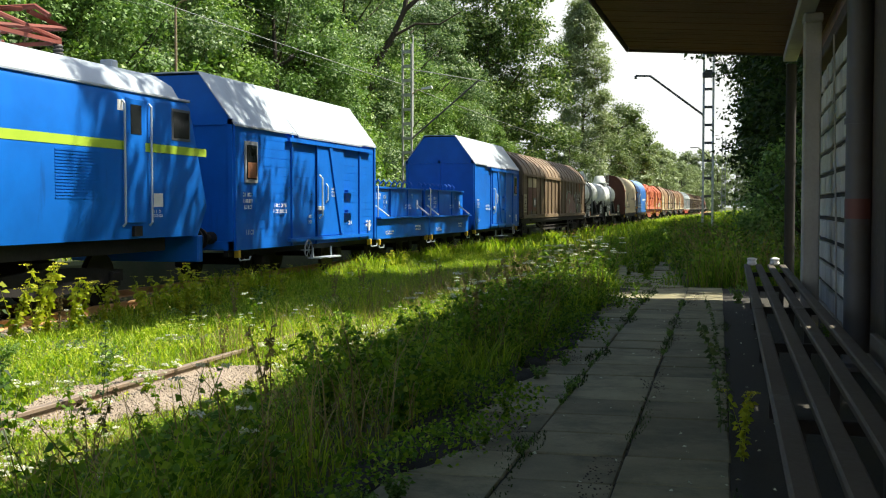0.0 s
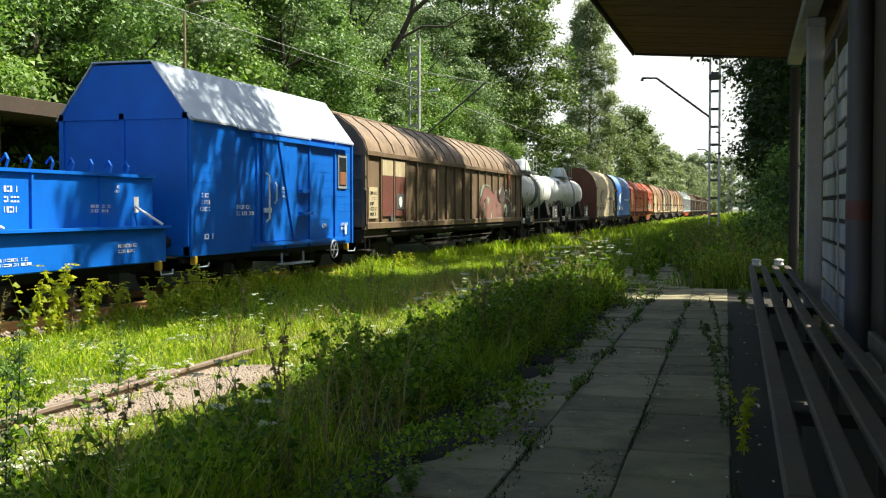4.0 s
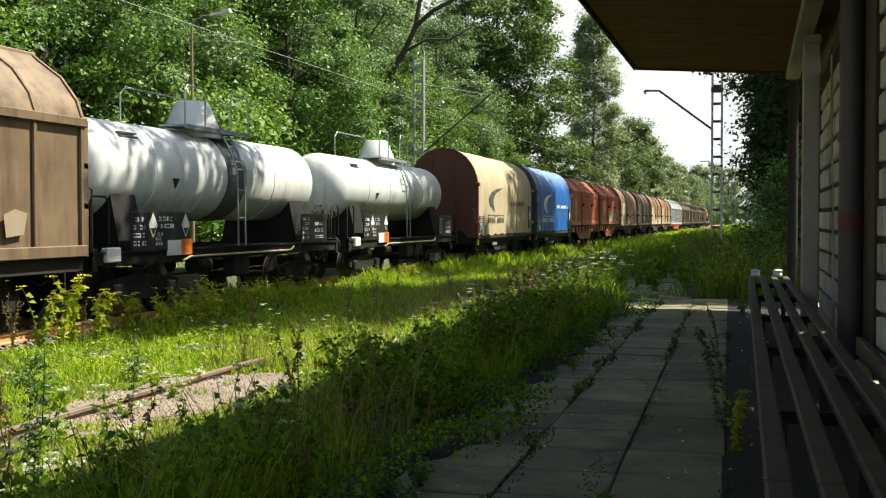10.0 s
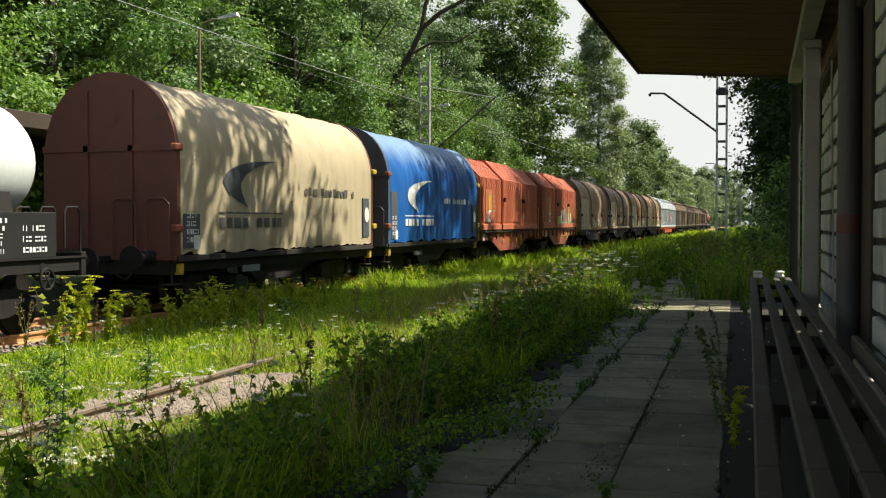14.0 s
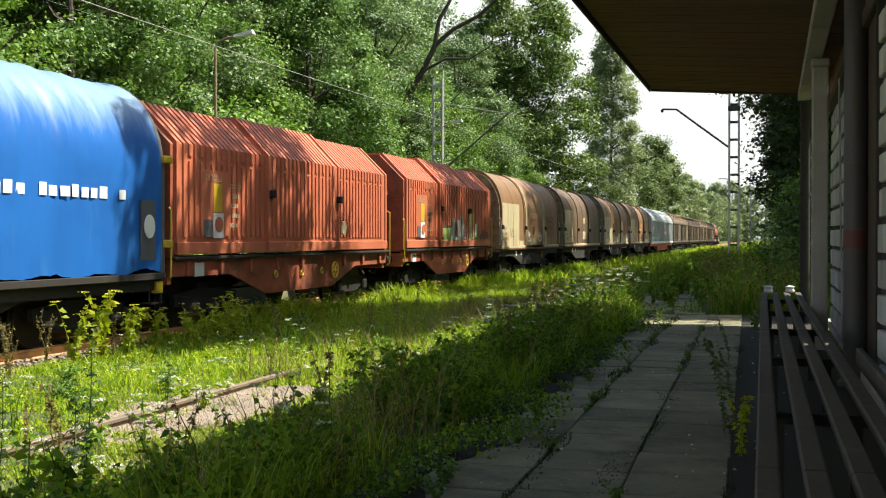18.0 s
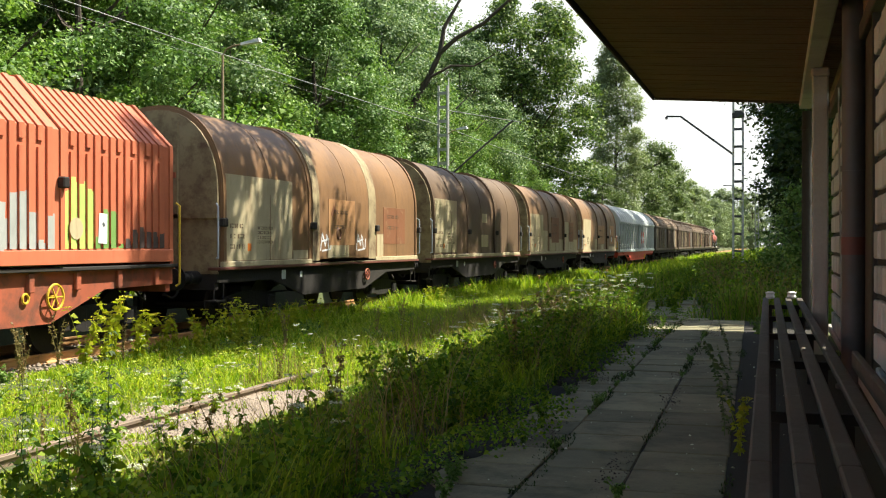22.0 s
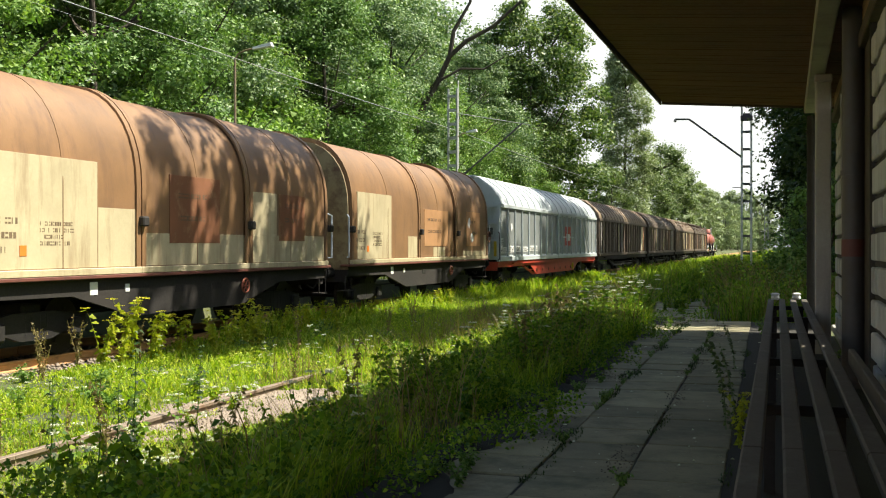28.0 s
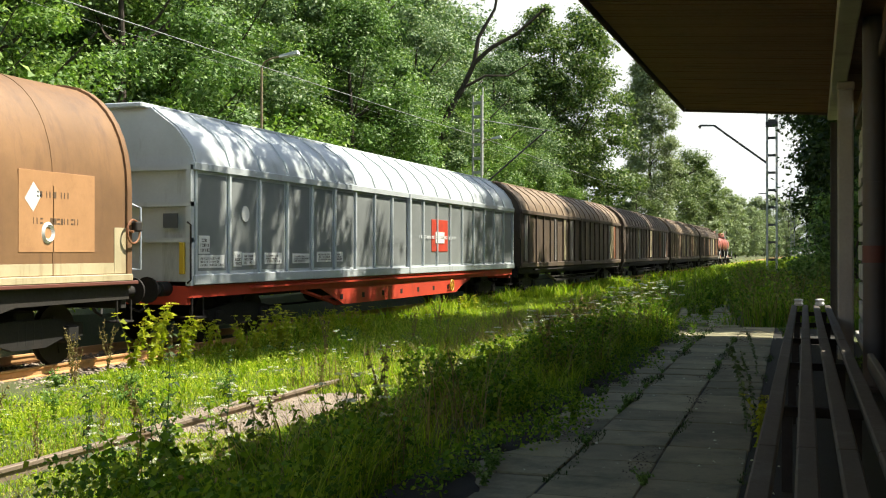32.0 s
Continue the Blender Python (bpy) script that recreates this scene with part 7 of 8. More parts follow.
def tree_kind(key, seed, h, rx, z0, clumps, per, leaf, material, shape=0.8, trunk=0.22, lean=0.0):
    rng = np.random.RandomState(seed)
    pts, nms = crown_points(rng, clumps, per, rx, rx, z0, h, shape, lean)
    v, q = leaf_tris(rng, pts, nms, leaf)
    TREES[key] = (trunk_shape(rng, h * 0.92, trunk, 12, rx * 0.9).mesh("trunk", m_bark), fast_mesh("crown", v, q, material))


tree_kind("broad", 11, 14.0, 3.8, 0.6, 105, 560, 0.135, m_leaf)
tree_kind("broad2", 12, 16.0, 4.2, 1.0, 110, 560, 0.145, m_leaf3)
tree_kind("light", 13, 10.5, 3.2, 0.4, 100, 540, 0.115, m_leaf2)
# the poplar takes the leaf colour with painted haze, like the far trees
tree_kind("poplar", 14, 23.5, 3.0, 1.0, 460, 150, 0.20, m_leafhaze, 0.6)
tree_kind("slim", 25, 20.0, 3.0, 11.0, 70, 150, 0.27, m_leaf, 0.7, 0.2)
tree_kind("oak", 23, 23.0, 6.6, 2.5, 270, 290, 0.24, m_leafoak, 0.55, 0.4)
tree_kind("shade", 24, 21.0, 4.2, 10.5, 64, 150, 0.27, m_leaf, 0.7, 0.24, -4.6)
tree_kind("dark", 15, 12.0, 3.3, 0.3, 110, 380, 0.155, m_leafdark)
tree_kind("airy", 20, 14.0, 3.8, 1.5, 52, 260, 0.16, m_leaf3)
tree_kind("far", 18, 15.0, 4.2, 0.3, 130, 90, 0.36, m_leafhaze)
tree_kind("mid", 19, 15.0, 4.2, 0.3, 100, 200, 0.26, m_leafmid)
tree_kind("shrub", 16, 4.2, 2.0, 0.1, 50, 210, 0.13, m_leaf2, 0.6, 0.08)
tree_kind("sparse", 17, 24.0, 4.4, 12.0, 80, 110, 0.34, m_leaf)


def tree(key, x, y, scale, rz, label, name="tree"):
    o = thing(name, label, "tree" if name == "tree" else "shrub", (x, y, ground_z(x, y)), "trees along the line", rz=rz)
    o.scale = (scale, scale, scale * 1.0)
    for nm, me in zip(("trunk", "crown"), TREES[key]):
        ob = new(nm, me)
        ob.parent = o


def plant_trees():
    rng = random.Random(21)
    y = 4.0
    k = 0
    while y < 104:
        for row, x in enumerate((-22.3, -26.5, -31.0)):
            key = (("light", "broad", "light", "broad2"), ("broad", "light", "broad2", "dark"), ("broad2", "dark", "broad", "broad2"))[row][(k + row) % 4]
            if row == 2 and k % 2:
                continue
            if row and -0.385 < x / (y + 0.5 + row * 2) < -0.25:
                key = "airy"
            tree(key, x + rng.uniform(-1.2, 1.2), y + rng.uniform(-1.2, 1.2) + row * 2, rng.uniform(0.9, 1.15) * (1.0, 1.3, 1.7)[row], rng.uniform(0, 360), "tall leafy green tree in the dense wood beside the line")
        y += 5.0
        k += 1
    y = 8.0
    while y < 96:
        tree("shrub", -21.4 + rng.uniform(-0.5, 0.5), y, rng.uniform(1.1, 1.8), rng.uniform(0, 360), "leafy green shrub at the edge of the wood", "shrub")
        y += 2.6
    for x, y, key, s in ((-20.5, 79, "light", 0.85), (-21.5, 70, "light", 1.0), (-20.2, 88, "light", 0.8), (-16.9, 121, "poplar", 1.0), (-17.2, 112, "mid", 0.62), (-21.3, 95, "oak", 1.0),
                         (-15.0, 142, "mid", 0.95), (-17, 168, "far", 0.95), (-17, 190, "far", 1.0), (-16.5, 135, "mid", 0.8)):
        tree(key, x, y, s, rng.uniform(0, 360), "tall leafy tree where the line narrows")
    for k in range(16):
        tree("far", -15.5 - rng.uniform(0, 8) + k * 0.5, 215 + k * 14, rng.uniform(0.75, 0.95), rng.uniform(0, 360), "far tree along the line with haze painted into its leaves")
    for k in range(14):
        tree("far", -42 + k * 6.5, 440 + rng.uniform(-25, 25), rng.uniform(1.2, 1.6), rng.uniform(0, 360), "far tree closing the view with haze painted into its leaves")
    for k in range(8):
        tree("far", 5 + rng.uniform(0, 5), 120 + k * 22, rng.uniform(1.1, 1.4), rng.uniform(0, 360), "far tree along the line with haze painted into its leaves")
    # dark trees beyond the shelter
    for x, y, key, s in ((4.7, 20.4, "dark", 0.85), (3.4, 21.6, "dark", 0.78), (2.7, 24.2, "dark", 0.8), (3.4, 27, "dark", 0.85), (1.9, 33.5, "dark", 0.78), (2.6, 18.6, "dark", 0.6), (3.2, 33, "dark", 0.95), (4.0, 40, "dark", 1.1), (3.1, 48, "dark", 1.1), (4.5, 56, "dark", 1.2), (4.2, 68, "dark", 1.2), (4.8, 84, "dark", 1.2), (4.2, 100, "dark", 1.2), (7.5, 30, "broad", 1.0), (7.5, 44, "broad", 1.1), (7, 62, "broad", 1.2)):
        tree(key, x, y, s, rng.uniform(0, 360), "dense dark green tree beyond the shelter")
    for x, y, s in ((1.0, 20.0, 0.55), (1.9, 24.5, 0.6), (0.9, 27.0, 0.5), (1.6, 31, 0.6)):
        tree("shrub", x, y, s, rng.uniform(0, 360), "bright green shrub at the platform end", "shrub")
    # tall trees beyond the shelter, whose shade falls on the train
    for x, y, s in ((3.0, 44.5, 1.2), (3.2, 59, 1.2), (3.4, 76, 1.2)):
        tree("sparse", x, y, s, rng.uniform(0, 360), "tall tree beyond the shelter with a thin high crown")
    for key, x, y in (("shade", 1.8, 24.5), ("slim", 2.3, 23.6), ("slim", 2.2, 27.2), ("slim", 1.9, 30.6)):
        tree(key, x, y, 1.0, 0, "tall leafy tree behind the shelter that shades the line")
    for k, (x, y) in enumerate(((2.9, 60), (2.6, 74), (2.8, 86), (3.2, 94), (3.4, 102), (3.8, 111), (4.6, 120))):
        tree("sparse", x, y, 1.08 + 0.05 * (k % 3), 70 * k, "tall high-crowned tree beside the line")
    # leaning dark limb before the wood
    o = thing("tree", "tree with a leaning bare dark limb", "tree", (-19.3, 58.5, 0.0), "trees along the line")
    part("trunk", Shape().tube([(-2.2, 0.6, -0.3), (-1.6, 0.4, 5), (-0.4, 0, 9.4), (0.6, 0, 11.0), (1.3, 0, 12.4), (2.3, 0, 13.2), (3.8, 0, 13.9), (5.4, 0, 15.2)], 0.22, 9, 0.08), m_bark, o)
    part("limb", Shape().tube([(1.3, 0, 12.4), (1.5, 0.1, 13.8), (2.4, 0.3, 15.4), (2.8, 0.4, 17.5)], 0.15, 7, 0.05), m_bark, o)
    part("limb", Shape().tube([(0.6, 0, 11.0), (2.0, -0.2, 11.6), (3.4, -0.4, 11.5), (4.6, -0.5, 12.1)], 0.09, 7, 0.03), m_bark, o)


plant_trees()


def overhanging_branch():
    """A leafy branch that reaches from the trees beyond the shelter towards the line."""
    o = thing("tree", "slender tree with a drooping leafy branch over the platform end", "tree", (2.6, 30.0, ground_z(2.6, 30.0)), "trees along the line")
    part("trunk", Shape().tube([(0, 0, -0.3), (0.1, 0, 3.0), (-0.1, 0.1, 6.2), (-0.2, 0, 9.0)], 0.12, 8, 0.05), m_bark, o)
    part("limb", Shape().tube([(-0.05, 0, 5.4), (-1.6, 0, 5.9), (-3.0, 0.1, 5.75), (-4.2, 0.1, 5.2)], 0.06, 6, 0.012), m_bark, o)
    rng = np.random.RandomState(61)
    pts = []
    for k in range(34):
        u = rng.rand()
        c = np.array([-1.4 - 2.9 * u, rng.normal() * 0.5, 5.75 - 0.55 * u * u - 0.75 * rng.rand() + 0.5 * rng.rand()])
        pts.append(c + rng.normal(size=(26, 3)) * np.array([0.20, 0.20, 0.16]))
    v, q = leaf_quads(rng, np.concatenate(pts), 0.13, 0.6)
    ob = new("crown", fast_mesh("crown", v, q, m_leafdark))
    ob.parent = o


overhanging_branch()


def cover_height(x, y):
    """Plants stay low round the siding's rail and beside the main line."""
    f = np.where((y < 12.5) & (x < -4.3) & (x > -6.7), 0.6, 1.0)
    f = f * np.where(x < -2.6, np.interp(y, [3.0, 8.0, 12.0, 16.0], [0.34, 0.40, 0.62, 1.0]), 1.0)
    return f * np.where(y < 18.5, np.interp(x, [-10.6, -10.2, -9.6, -8.8], [0.30, 0.42, 0.75, 1.0]), 1.15)


def blades(name, material, n, area, h0, h1, width, seed, label, keep=None, near_power=1.6, base=None):
    """Grass blades: bent tapering strips, denser near the platform."""
    rng = np.random.RandomState(seed)
    x0, x1, y0, y1 = area
    x = x0 + (x1 - x0) * rng.rand(n)
    y = y0 + (y1 - y0) * rng.rand(n) ** near_power
    clump = np.array([noise.noise(Vector((a * 0.9, b * 0.9, seed))) for a, b in zip(x, y)])
    ok = np.ones(n, bool) if keep is None else np.array([keep(a, b) for a, b in zip(x, y)])
    ok &= rng.rand(n) < np.clip(0.75 + clump * 0.9, 0.15, 1)
    x, y, clump = x[ok], y[ok], clump[ok]
    n = len(x)
    z = np.array([plant_z(a, b) for a, b in zip(x, y)]) - 0.005
    h = (h0 + (h1 - h0) * rng.rand(n)) * np.clip(0.8 + 0.7 * clump, 0.4, 1.5)
    h *= cover_height(x, y)
    a = rng.rand(n) * 6.283
    lean = h * (0.2 + 0.75 * rng.rand(n))
    wv = np.stack([-np.sin(a), np.cos(a), np.zeros(n)], 1)
    lv = np.stack([np.cos(a), np.sin(a), np.zeros(n)], 1)
    wd = (width * (0.6 + 0.8 * rng.rand(n)) * (1 + y / 30))[:, None]
    p = np.stack([x, y, z], 1)
    up = np.array([0, 0, 1.0])
    m = p + up * (h * 0.6)[:, None] + lv * (lean * 0.35)[:, None]
    t = p + up * (h * 0.95)[:, None] + lv * lean[:, None]
    v = np.stack([p - wv * wd, p + wv * wd, m + wv * wd * 0.8, m - wv * wd * 0.8, t + wv * wd * 0.15, t - wv * wd * 0.15], 1).reshape(-1, 3)
    i = 6 * np.arange(n)[:, None]
    q = np.concatenate([i + np.array([[0, 1, 2, 3]]), i + np.array([[3, 2, 4, 5]])])
    ob = new(name, fast_mesh(name, v, q, material))
    tagged(ob, label, "grass", kind="stuff")


def free_grass(x, y):
    if -1.68 + 0.28 * noise.noise(Vector((0.5, y * 0.8, 2.0))) + 0.12 * noise.noise(Vector((0.5, y * 3.0, 7.0))) < x < 0.8 and y < 16.8:
        return False
    q = x + 0.085 * max(0.0, y - 16.5)
    if y > 16 and -1.95 < q < -0.70 + 0.25 * noise.noise(Vector((x, y * 0.6, 5.0))) and y < 30:
        return noise.noise(Vector((x * 1.4, y * 0.8, 6.0))) > 0.3
    if abs(abs(x - TRACK) - 0.75) < 0.10 or (abs(x - SIDING - 0.7535) < 0.17 and (y < 11.3 or 15.0 < y < 16.8 or 30 < y < 44)):
        return False
    if bare_patch(x, y):
        return noise.noise(Vector((x * 1.9, y * 1.9, 3))) > 0.34
    if -13.0 < x < -10.3:
        return noise.noise(Vector((x * 1.2, y * 1.2, 9))) > 0.2
    return True


blades("tall_grass", m_grass, 95000, (-6.6, -1.3, 2.5, 26), 0.10, 0.42, 0.0032, 31, "tall lush grass between platform and siding", free_grass, 1.3)
blades("rail_grass", m_grass, 9000, (-10.76, -9.9, 16.4, 62), 0.26, 0.55, 0.006, 47, "rank grass along the main line rail", None, 1.2)
blades("meadow_grass", m_grass, 150000, (-10.7, -4.4, 3.5, 48), 0.07, 0.28, 0.006, 32, "sunlit grass between the tracks", free_grass, 1.35)
blades("bank_grass", m_weed, 46000, (-3.0, 3.0, 16.6, 48), 0.15, 0.62, 0.004, 33, "rank grass over the platform end", free_grass, 1.3)
blades("dry_grass", m_drygrass, 11000, (-6.5, -1.6, 2.5, 24), 0.25, 0.75, 0.0028, 34, "dry brown grass stalks", free_grass, 1.3)
blades("stubble", m_drygrass, 9000, (-6.2, -3.0, 4.0, 13.0), 0.14, 0.48, 0.0016, 48, "thin dry stalks and seed heads in the sun", free_grass, 1.1)
blades("far_grass", m_grass, 16000, (-21, -14.0, 3, 90), 0.1, 0.4, 0.014, 35, "tall weeds on the far side of the train", None, 1.2)
blades("distant_grass", m_grass, 30000, (-11, 4, 40, 190), 0.2, 0.6, 0.010, 36, "grass along the distant line", free_grass, 1.3)


def in_joint(x, y):
    g = noise.noise(Vector((x * 1.1, y * 0.9, 12.0)))
    dx = min(abs(x + 0.02 * y - j) for j in (-1.45, -0.98, -0.51, -0.04))
    return g > 0.02 and dx < 0.02 + 0.14 * max(0, g) * (1.7 if x < -0.9 else 0.7)


blades("joint_moss", m_leafdark, 90000, (-1.75, 0.4, 2.2, 16.6), 0.006, 0.04, 0.003, 37, "dark moss and tiny weeds in the paving joints", in_joint, 1.3)


def herbage(name, material, n, area, h, leaf, seed, label, keep=free_grass, power=1.3):
    """Countless small leaves of low herbs among the grass."""
    rng = np.random.RandomState(seed)
    x0, x1, y0, y1 = area
    x, y = x0 + (x1 - x0) * rng.rand(n), y0 + (y1 - y0) * rng.rand(n) ** power
    tone = np.array([noise.noise(Vector((a * 1.3, b * 1.3, seed))) for a, b in zip(x, y)])
    ok = np.array([keep(a, b) for a, b in zip(x, y)]) & (rng.rand(n) < np.clip(0.55 + tone * 1.3, 0.08, 1))
    x, y, tone = x[ok], y[ok], tone[ok]
    low = cover_height(x, y)
    z = np.array([plant_z(a, b) for a, b in zip(x, y)]) + h * rng.rand(len(x)) ** 0.7 * np.clip(0.7 + tone, 0.3, 1.4) * low
    v, q = leaf_quads(rng, np.stack([x, y, z], 1), leaf, 0.6)
    tagged(new(name, fast_mesh(name, v, q, material)), label, "herbs", kind="stuff")


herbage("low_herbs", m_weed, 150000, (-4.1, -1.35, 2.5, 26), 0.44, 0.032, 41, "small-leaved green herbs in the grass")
# beyond the canopy's shadow edge the herbs take the sun-brightened leaf colour
herbage("sunny_herbs", m_sunherb, 150000, (-10.6, -3.3, 3.0, 40), 0.26, 0.034, 42, "low herbs between the tracks, sunlight painted into their yellow-green")
herbage("bank_herbs", m_weed, 26000, (-2.2, 2.6, 16.8, 40), 0.7, 0.06, 46, "leafy weeds over the platform end")
herbage("seed_heads", m_drygrass, 8000, (-8.5, -1.5, 2.5, 24), 0.55, 0.022, 43, "tan seed heads over the grass")
blades("near_grass", m_grass, 16000, (-9.0, -1.9, -5.0, 3.2), 0.1, 0.35, 0.007, 39, "grass beside the platform", None, 1.0)
blades("back_grass", m_grass, 16000, (1.1, 6.0, -5.0, 17.0), 0.1, 0.4, 0.008, 40, "grass behind the shelter wall", None, 1.0)
blades("bank_stalks", m_drygrass, 5000, (-2.2, 2.6, 16.8, 34), 0.4, 1.0, 0.0028, 38, "dry brown stalks over the platform end", free_grass, 1.3)
herbage("yellow_herbs", m_goldleaf, 9000, (-7.0, -2.5, 3.5, 20), 0.30, 0.03, 44, "pale yellow blossoming herbs in the grass")
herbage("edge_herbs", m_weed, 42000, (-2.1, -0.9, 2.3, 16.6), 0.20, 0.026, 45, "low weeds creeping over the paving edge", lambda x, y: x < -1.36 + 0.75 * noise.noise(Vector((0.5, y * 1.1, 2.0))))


# ---- weeds and flowers ----
def herb_mesh(name, seed, h, stems, leaf, leaves, material, spread=0.12, curl=0.3):
    """Stems with leaves along them: returns a stem mesh, a leaf mesh and the stem tips."""
    rng = np.random.RandomState(seed)
    sh, pts, tips = Shape(), [], []
    for k in range(stems):
        a = rng.rand() * 6.283
        hh = h * (0.65 + 0.35 * rng.rand())
        p = [Vector((0.02 * math.cos(a), 0.02 * math.sin(a), -0.03))]
        for j in range(1, 6):
            u = j / 5
            p.append(Vector((math.cos(a) * spread * u * u + rng.normal() * 0.012, math.sin(a) * spread * u * u + rng.normal() * 0.012, hh * u)))
        sh.tube(p, 0.006, 5, 0.002)
        tips.append(p[-1])
        for j in range(leaves):
            u = 0.08 + 0.9 * rng.rand()
            i = min(4, int(u * 5))
            pts.append(p[i].lerp(p[i + 1], u * 5 - i))
    v, q = leaf_quads(rng, np.array([tuple(c) for c in pts]), leaf, curl)
    return sh.mesh("stem", material), fast_mesh("leaves", v, q, material), tips


def umbel_mesh(tips, seed, material, size):
    rng = np.random.RandomState(seed)
    pts = []
    for t in tips:
        for k in range(26):
            a, r = rng.rand() * 6.283, size * math.sqrt(rng.rand())
            pts.append((t.x + r * math.cos(a), t.y + r * math.sin(a), t.z + 0.012 * rng.rand()))
    v, q = leaf_quads(rng, np.array(pts), 0.018, 0.15)
    return fast_mesh("flowers", v, q, material)


HERBS = {}


def herb_kind(key, seed, h, stems, leaf, leaves, material, flower=None, size=0.05, spread=0.12, curl=0.3):
    HERBS[key] = []
    for k in range(3):
        a, b, tips = herb_mesh(key, seed + k, h, stems, leaf, leaves, material, spread, curl)
        HERBS[key].append((a, b, umbel_mesh(tips, seed + k, flower, size) if flower else None))


herb_kind("parsnip", 201, 0.85, 6, 0.075, 22, m_goldleaf, m_petaly, 0.07, 0.22)
herb_kind("umbel", 211, 0.62, 4, 0.05, 12, m_weed, m_petal, 0.04, 0.14)
herb_kind("nettle", 221, 0.55, 6, 0.05, 34, m_weed, None, 0.05, 0.14)
herb_kind("mugwort", 231, 0.95, 2, 0.075, 26, m_weed, None, 0.05, 0.12)
herb_kind("mug", 271, 1.5, 1, 0.05, 130, m_leafmid, None, 0.05, 0.28, 0.25)
herb_kind("dock", 241, 0.75, 4, 0.03, 40, m_drygrass, None, 0.05, 0.12)
herb_kind("clover", 251, 0.16, 7, 0.035, 8, m_grass, m_petal, 0.02, 0.09)
herb_kind("bushy", 261, 0.30, 10, 0.045, 18, m_leaf2, None, 0.02, 0.16)


def herb(key, x, y, scale, rng, label, z=None):
    o = thing({"parsnip": "wild_parsnip", "umbel": "white_wildflower", "nettle": "leafy_weed", "mugwort": "tall_weed", "mug": "tall_weed", "dock": "seeding_dock", "clover": "clover_clump", "bushy": "bushy_weed"}[key],
              label, "weed" if key not in ("umbel", "clover", "parsnip") else "wildflower", (x, y, (ground_z(x, y) if z is None else z) - 0.01), "wild plants by the track", rz=rng.uniform(0, 360))
    o.scale = (scale, scale, scale)
    a, b, c = HERBS[key][rng.randrange(3)]
    for nm, me in (("stem", a), ("foliage", b), ("umbel", c)):
        if me:
            ob = new(nm, me)
            ob.parent = o
            tagged(ob, kind="stuff")


def mugwort(x, y, h, seed):
    """A tall weed: a thin stem with narrow lobed leaves that arch and droop."""
    rng = np.random.RandomState(seed)
    o = thing("mugwort", "tall thin dark weed with narrow drooping leaves", "weed", (x, y, ground_z(x, y) - 0.01), "wild plants by the track")
    stem = [Vector((0.05 * math.sin(2.2 * u) * h, 0.03 * u * h, h * u)) for u in [k / 8 for k in range(9)]]
    part("stem", Shape().tube(stem, 0.006, 5, 0.002), m_weed, o)
    sh = Shape()
    for j in range(22):
        u = 0.14 + 0.86 * j / 21
        i = min(7, int(u * 8))
        p = stem[i].lerp(stem[i + 1], u * 8 - i)
        a = 2.4 * j + rng.uniform(-0.3, 0.3)
        n = (0.20 - 0.13 * u) * rng.uniform(0.8, 1.2) * h
        for da, k in ((0.0, 1.0), (0.55, 0.62), (-0.55, 0.62)):
            d = Vector((math.cos(a + da), math.sin(a + da), 0))
            q = Vector((-d.y, d.x, 0)) * 0.014
            m, e = p + d * n * k * 0.55 + Vector((0, 0, 0.25 * n * k)), p + d * n * k + Vector((0, 0, -0.15 * n * k))
            sh.add([p - q * 0.3, p + q * 0.3, m + q, m - q, e], [(0, 1, 2, 3), (3, 2, 4)])
    tagged(part("foliage", sh, m_leafdark, o), kind="stuff")


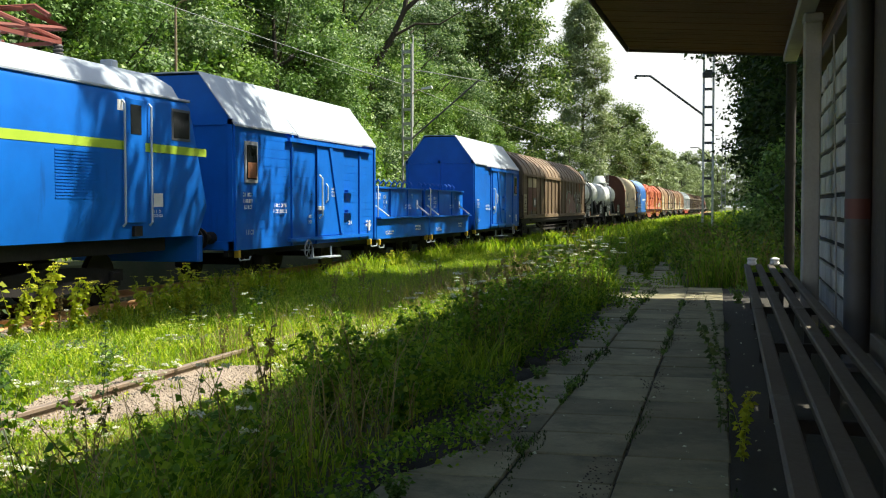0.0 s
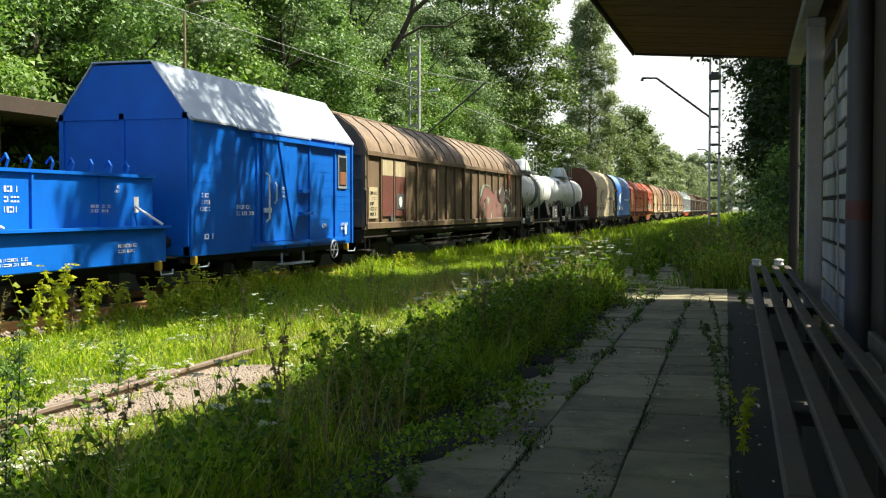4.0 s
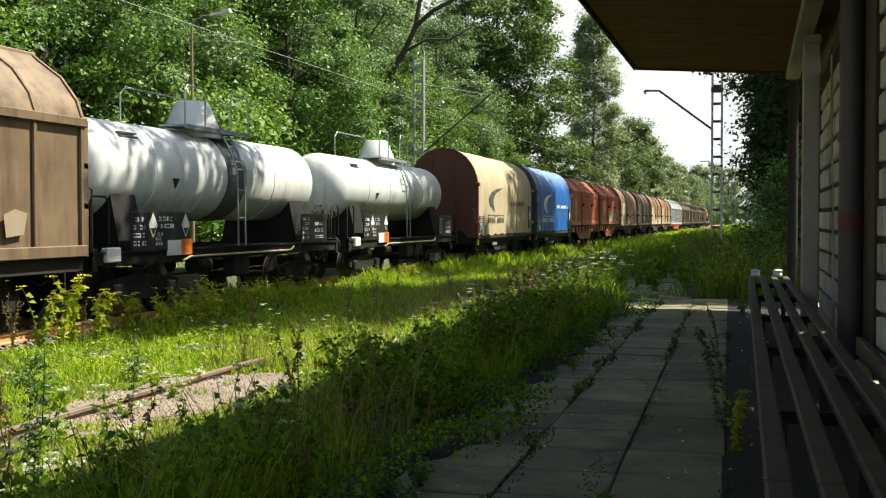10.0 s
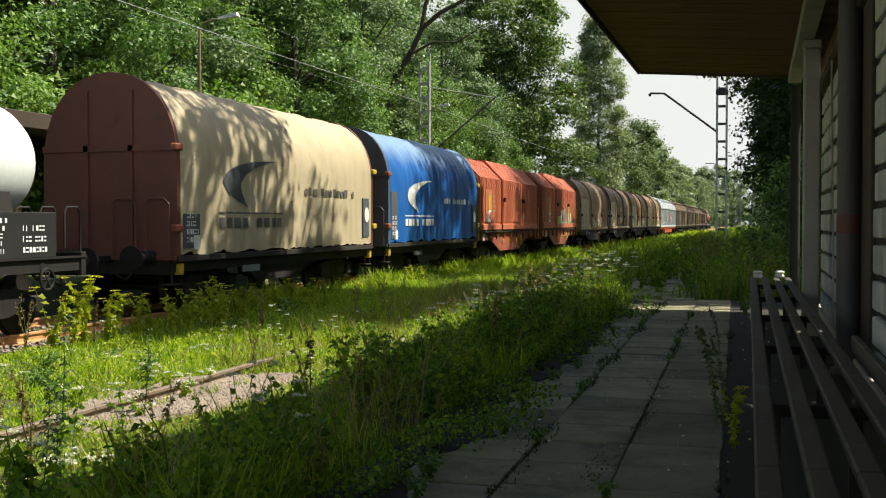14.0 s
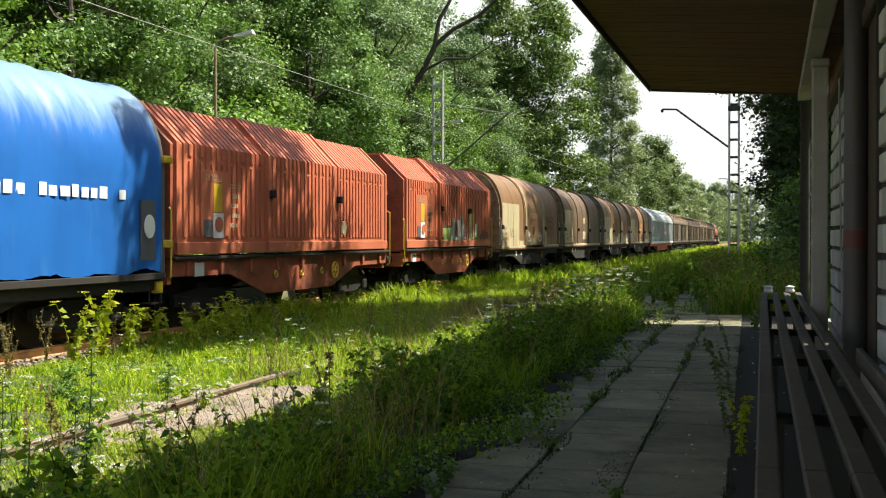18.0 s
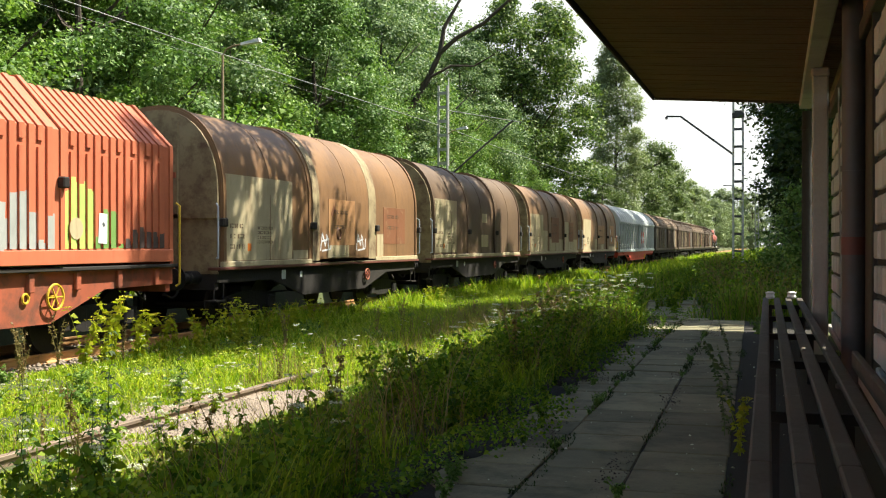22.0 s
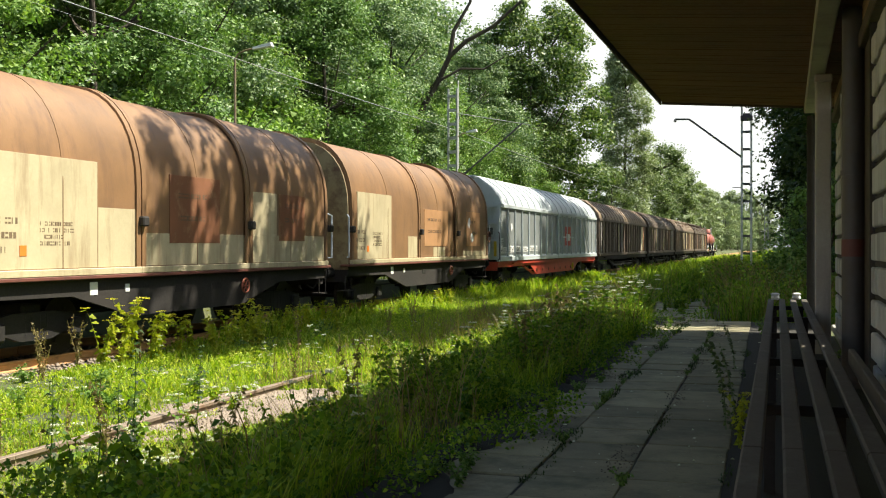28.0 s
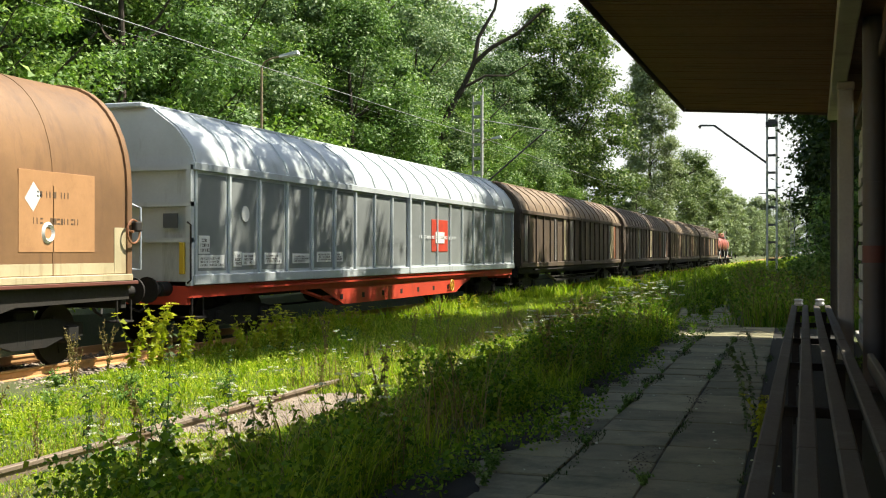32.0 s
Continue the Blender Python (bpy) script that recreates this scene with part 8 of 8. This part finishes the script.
def plant_herbs():
    rng = random.Random(77)
    for x, y, q in ((-9.75, 13.6, 1.25), (-9.6, 13.9, 1.1), (-9.7, 14.3, 1.4), (-9.5, 14.6, 1.15), (-9.65, 15.0, 1.0)):
        herb("parsnip", x, y, q, rng, "tall yellow-flowered wild parsnip beside the rail")
    for k, y in enumerate((15.9, 16.2, 16.4, 16.7, 17.0, 17.3, 17.6, 18.0, 18.8, 19.2, 19.7, 20.0, 20.4, 20.9, 21.2, 22.0, 23.5, 25.0, 27.5, 30.0, 31.0)):
        herb("parsnip", -9.55 + rng.uniform(-0.4, 0.5), y + rng.uniform(-0.2, 0.2), rng.uniform(0.75, 1.1) * (1.0 if k < 15 else 0.8), rng, "yellow-flowered wild parsnip beside the rail")
    for k in range(46):
        herb("umbel", rng.uniform(-9.8, -2.0), 3.5 + 24 * rng.random() ** 1.2, rng.uniform(0.5, 1.0), rng, "white umbel wildflower in the grass")
    for k in range(30):
        herb("umbel", rng.uniform(-3.2, -1.85), 3.8 + 16 * rng.random(), rng.uniform(0.8, 1.25), rng, "white umbel wildflower in the grass")
    for k in range(14):
        herb("dock", rng.uniform(-3.2, -1.9), 4.0 + 16 * rng.random(), rng.uniform(0.8, 1.2), rng, "brown seeding dock stalk")
    for k in range(95):
        y = 3.0 + 20 * rng.random() ** 1.2
        x = rng.uniform(-5.2 if y > 12 else -2.7, -1.75)
        herb("nettle", x, y, rng.uniform(0.5, 1.05) * (0.42 if x < -2.7 and y < 12 else 1.0), rng, "dark green leafy weed in the grass")
    for k in range(30):
        herb("bushy", rng.uniform(-9.8, -6.6), 4.5 + 20 * rng.random(), rng.uniform(0.6, 1.3), rng, "low bushy weed in the grass")
    for k in range(22):
        herb("dock", rng.uniform(-10.4, -3.0), 5 + 22 * rng.random(), rng.uniform(0.6, 1.1), rng, "brown seeding dock stalk")
    for k in range(50):
        herb("clover", rng.uniform(-8.5, -2.2), 3.0 + 14 * rng.random(), rng.uniform(0.8, 1.4), rng, "low clover clump with small white flowers")
    for x, y, s in ((-3.75, 5.3, 0.6), (-3.2, 8.2, 0.7), (-2.6, 12.5, 0.8), (-4.6, 6.6, 0.75), (-2.9, 16.0, 0.9), (-2.3, 10.2, 0.7)):
        herb("mugwort", x, y, s, rng, "tall dark weed with narrow leaves")
    for x, y, s in ((-9.9, 13.2, 1.2), (-10.1, 12.6, 1.1), (-9.7, 14.0, 1.0), (-10.0, 15.0, 0.9)):
        herb("dock", x, y, s, rng, "brown seeding dock stalk")
    for k, (x, y, h) in enumerate(((-4.3, 6.0, 1.08), (-4.75, 6.5, 0.72), (-4.9, 5.9, 0.85), (-3.75, 5.2, 0.5), (-5.6, 9.2, 0.8))):
        mugwort(x, y, h, 300 + k)
    # growing out of the paving
    herb("mug", -0.20, 6.35, 0.58, rng, "thin tall weed growing from a paving joint", PLAT)
    herb("mug", -0.16, 6.55, 0.46, rng, "thin tall weed growing from a paving joint", PLAT)
    herb("parsnip", -0.10, 5.75, 0.42, rng, "small yellowish weed growing from a paving joint", PLAT)
    herb("mug", -0.30, 9.6, 0.42, rng, "thin tall weed growing from a paving joint", PLAT)
    edge = random.Random(41)
    for k in range(46):
        y = 4.2 + 11 * edge.random() ** 1.3
        herb("bushy" if k % 3 else "nettle", -1.47 - 0.02 * y + 0.36 * edge.random() ** 2, y, edge.uniform(0.25, 0.48), edge, "low dark weed creeping over the paving edge", PLAT)
    for k in range(30):
        y = 4.4 + 10 * edge.random()
        herb("bushy", edge.choice((-0.98, -0.98, -0.51)) - 0.02 * y, y, edge.uniform(0.16, 0.34), edge, "small moss-green weed in a paving joint", PLAT)
    herb("bushy", 0.62, 10.9, 0.42, rng, "small bright weed at the foot of the wall", PLAT)
    herb("bushy", -0.15, 14.2, 0.8, rng, "small yellowish bushy weed growing from a paving joint", PLAT)
    for k in range(26):
        herb("nettle", rng.uniform(-2.2, 1.4), 17 + 14 * rng.random(), rng.uniform(0.7, 1.3), rng, "dark green leafy weed at the platform end")


plant_herbs()


def petals():
    """Fallen petals and scraps on the paving."""
    rng = np.random.RandomState(9)
    n = 240
    c = np.stack([-1.7 + 1.9 * rng.rand(n), 2.6 + 13 * rng.rand(n) ** 1.2, np.full(n, PLAT + 0.006)], 1)
    v, q = leaf_quads(rng, c, 0.022, 0.1)
    v[:, 2] = np.maximum(v[:, 2], PLAT + 0.004)
    tagged(new("fallen_petals", fast_mesh("fallen_petals", v, q, m_petal)), "pale fallen petals and scraps on the paving", "litter", kind="stuff")


petals()



# ---- what moves: the train rolls past, its wheels turn ----
def motions():
    for w, s0, sets in TRAIN:
        walk(w, [(t * 0.5, pose(TRACK, s0 + train_shift(t * 0.5), 0)) for t in range(65)])
        for ob, y in sets:
            rows = []
            for k in range(0, 321):
                t = k * 0.1
                turn = math.degrees((train_shift(t) - train_shift(0.0)) / WHEEL_R)
                rows.append((t, pose(0, y, WHEEL_R, -turn, 0, 0)))
            walk(ob, rows)


motions()
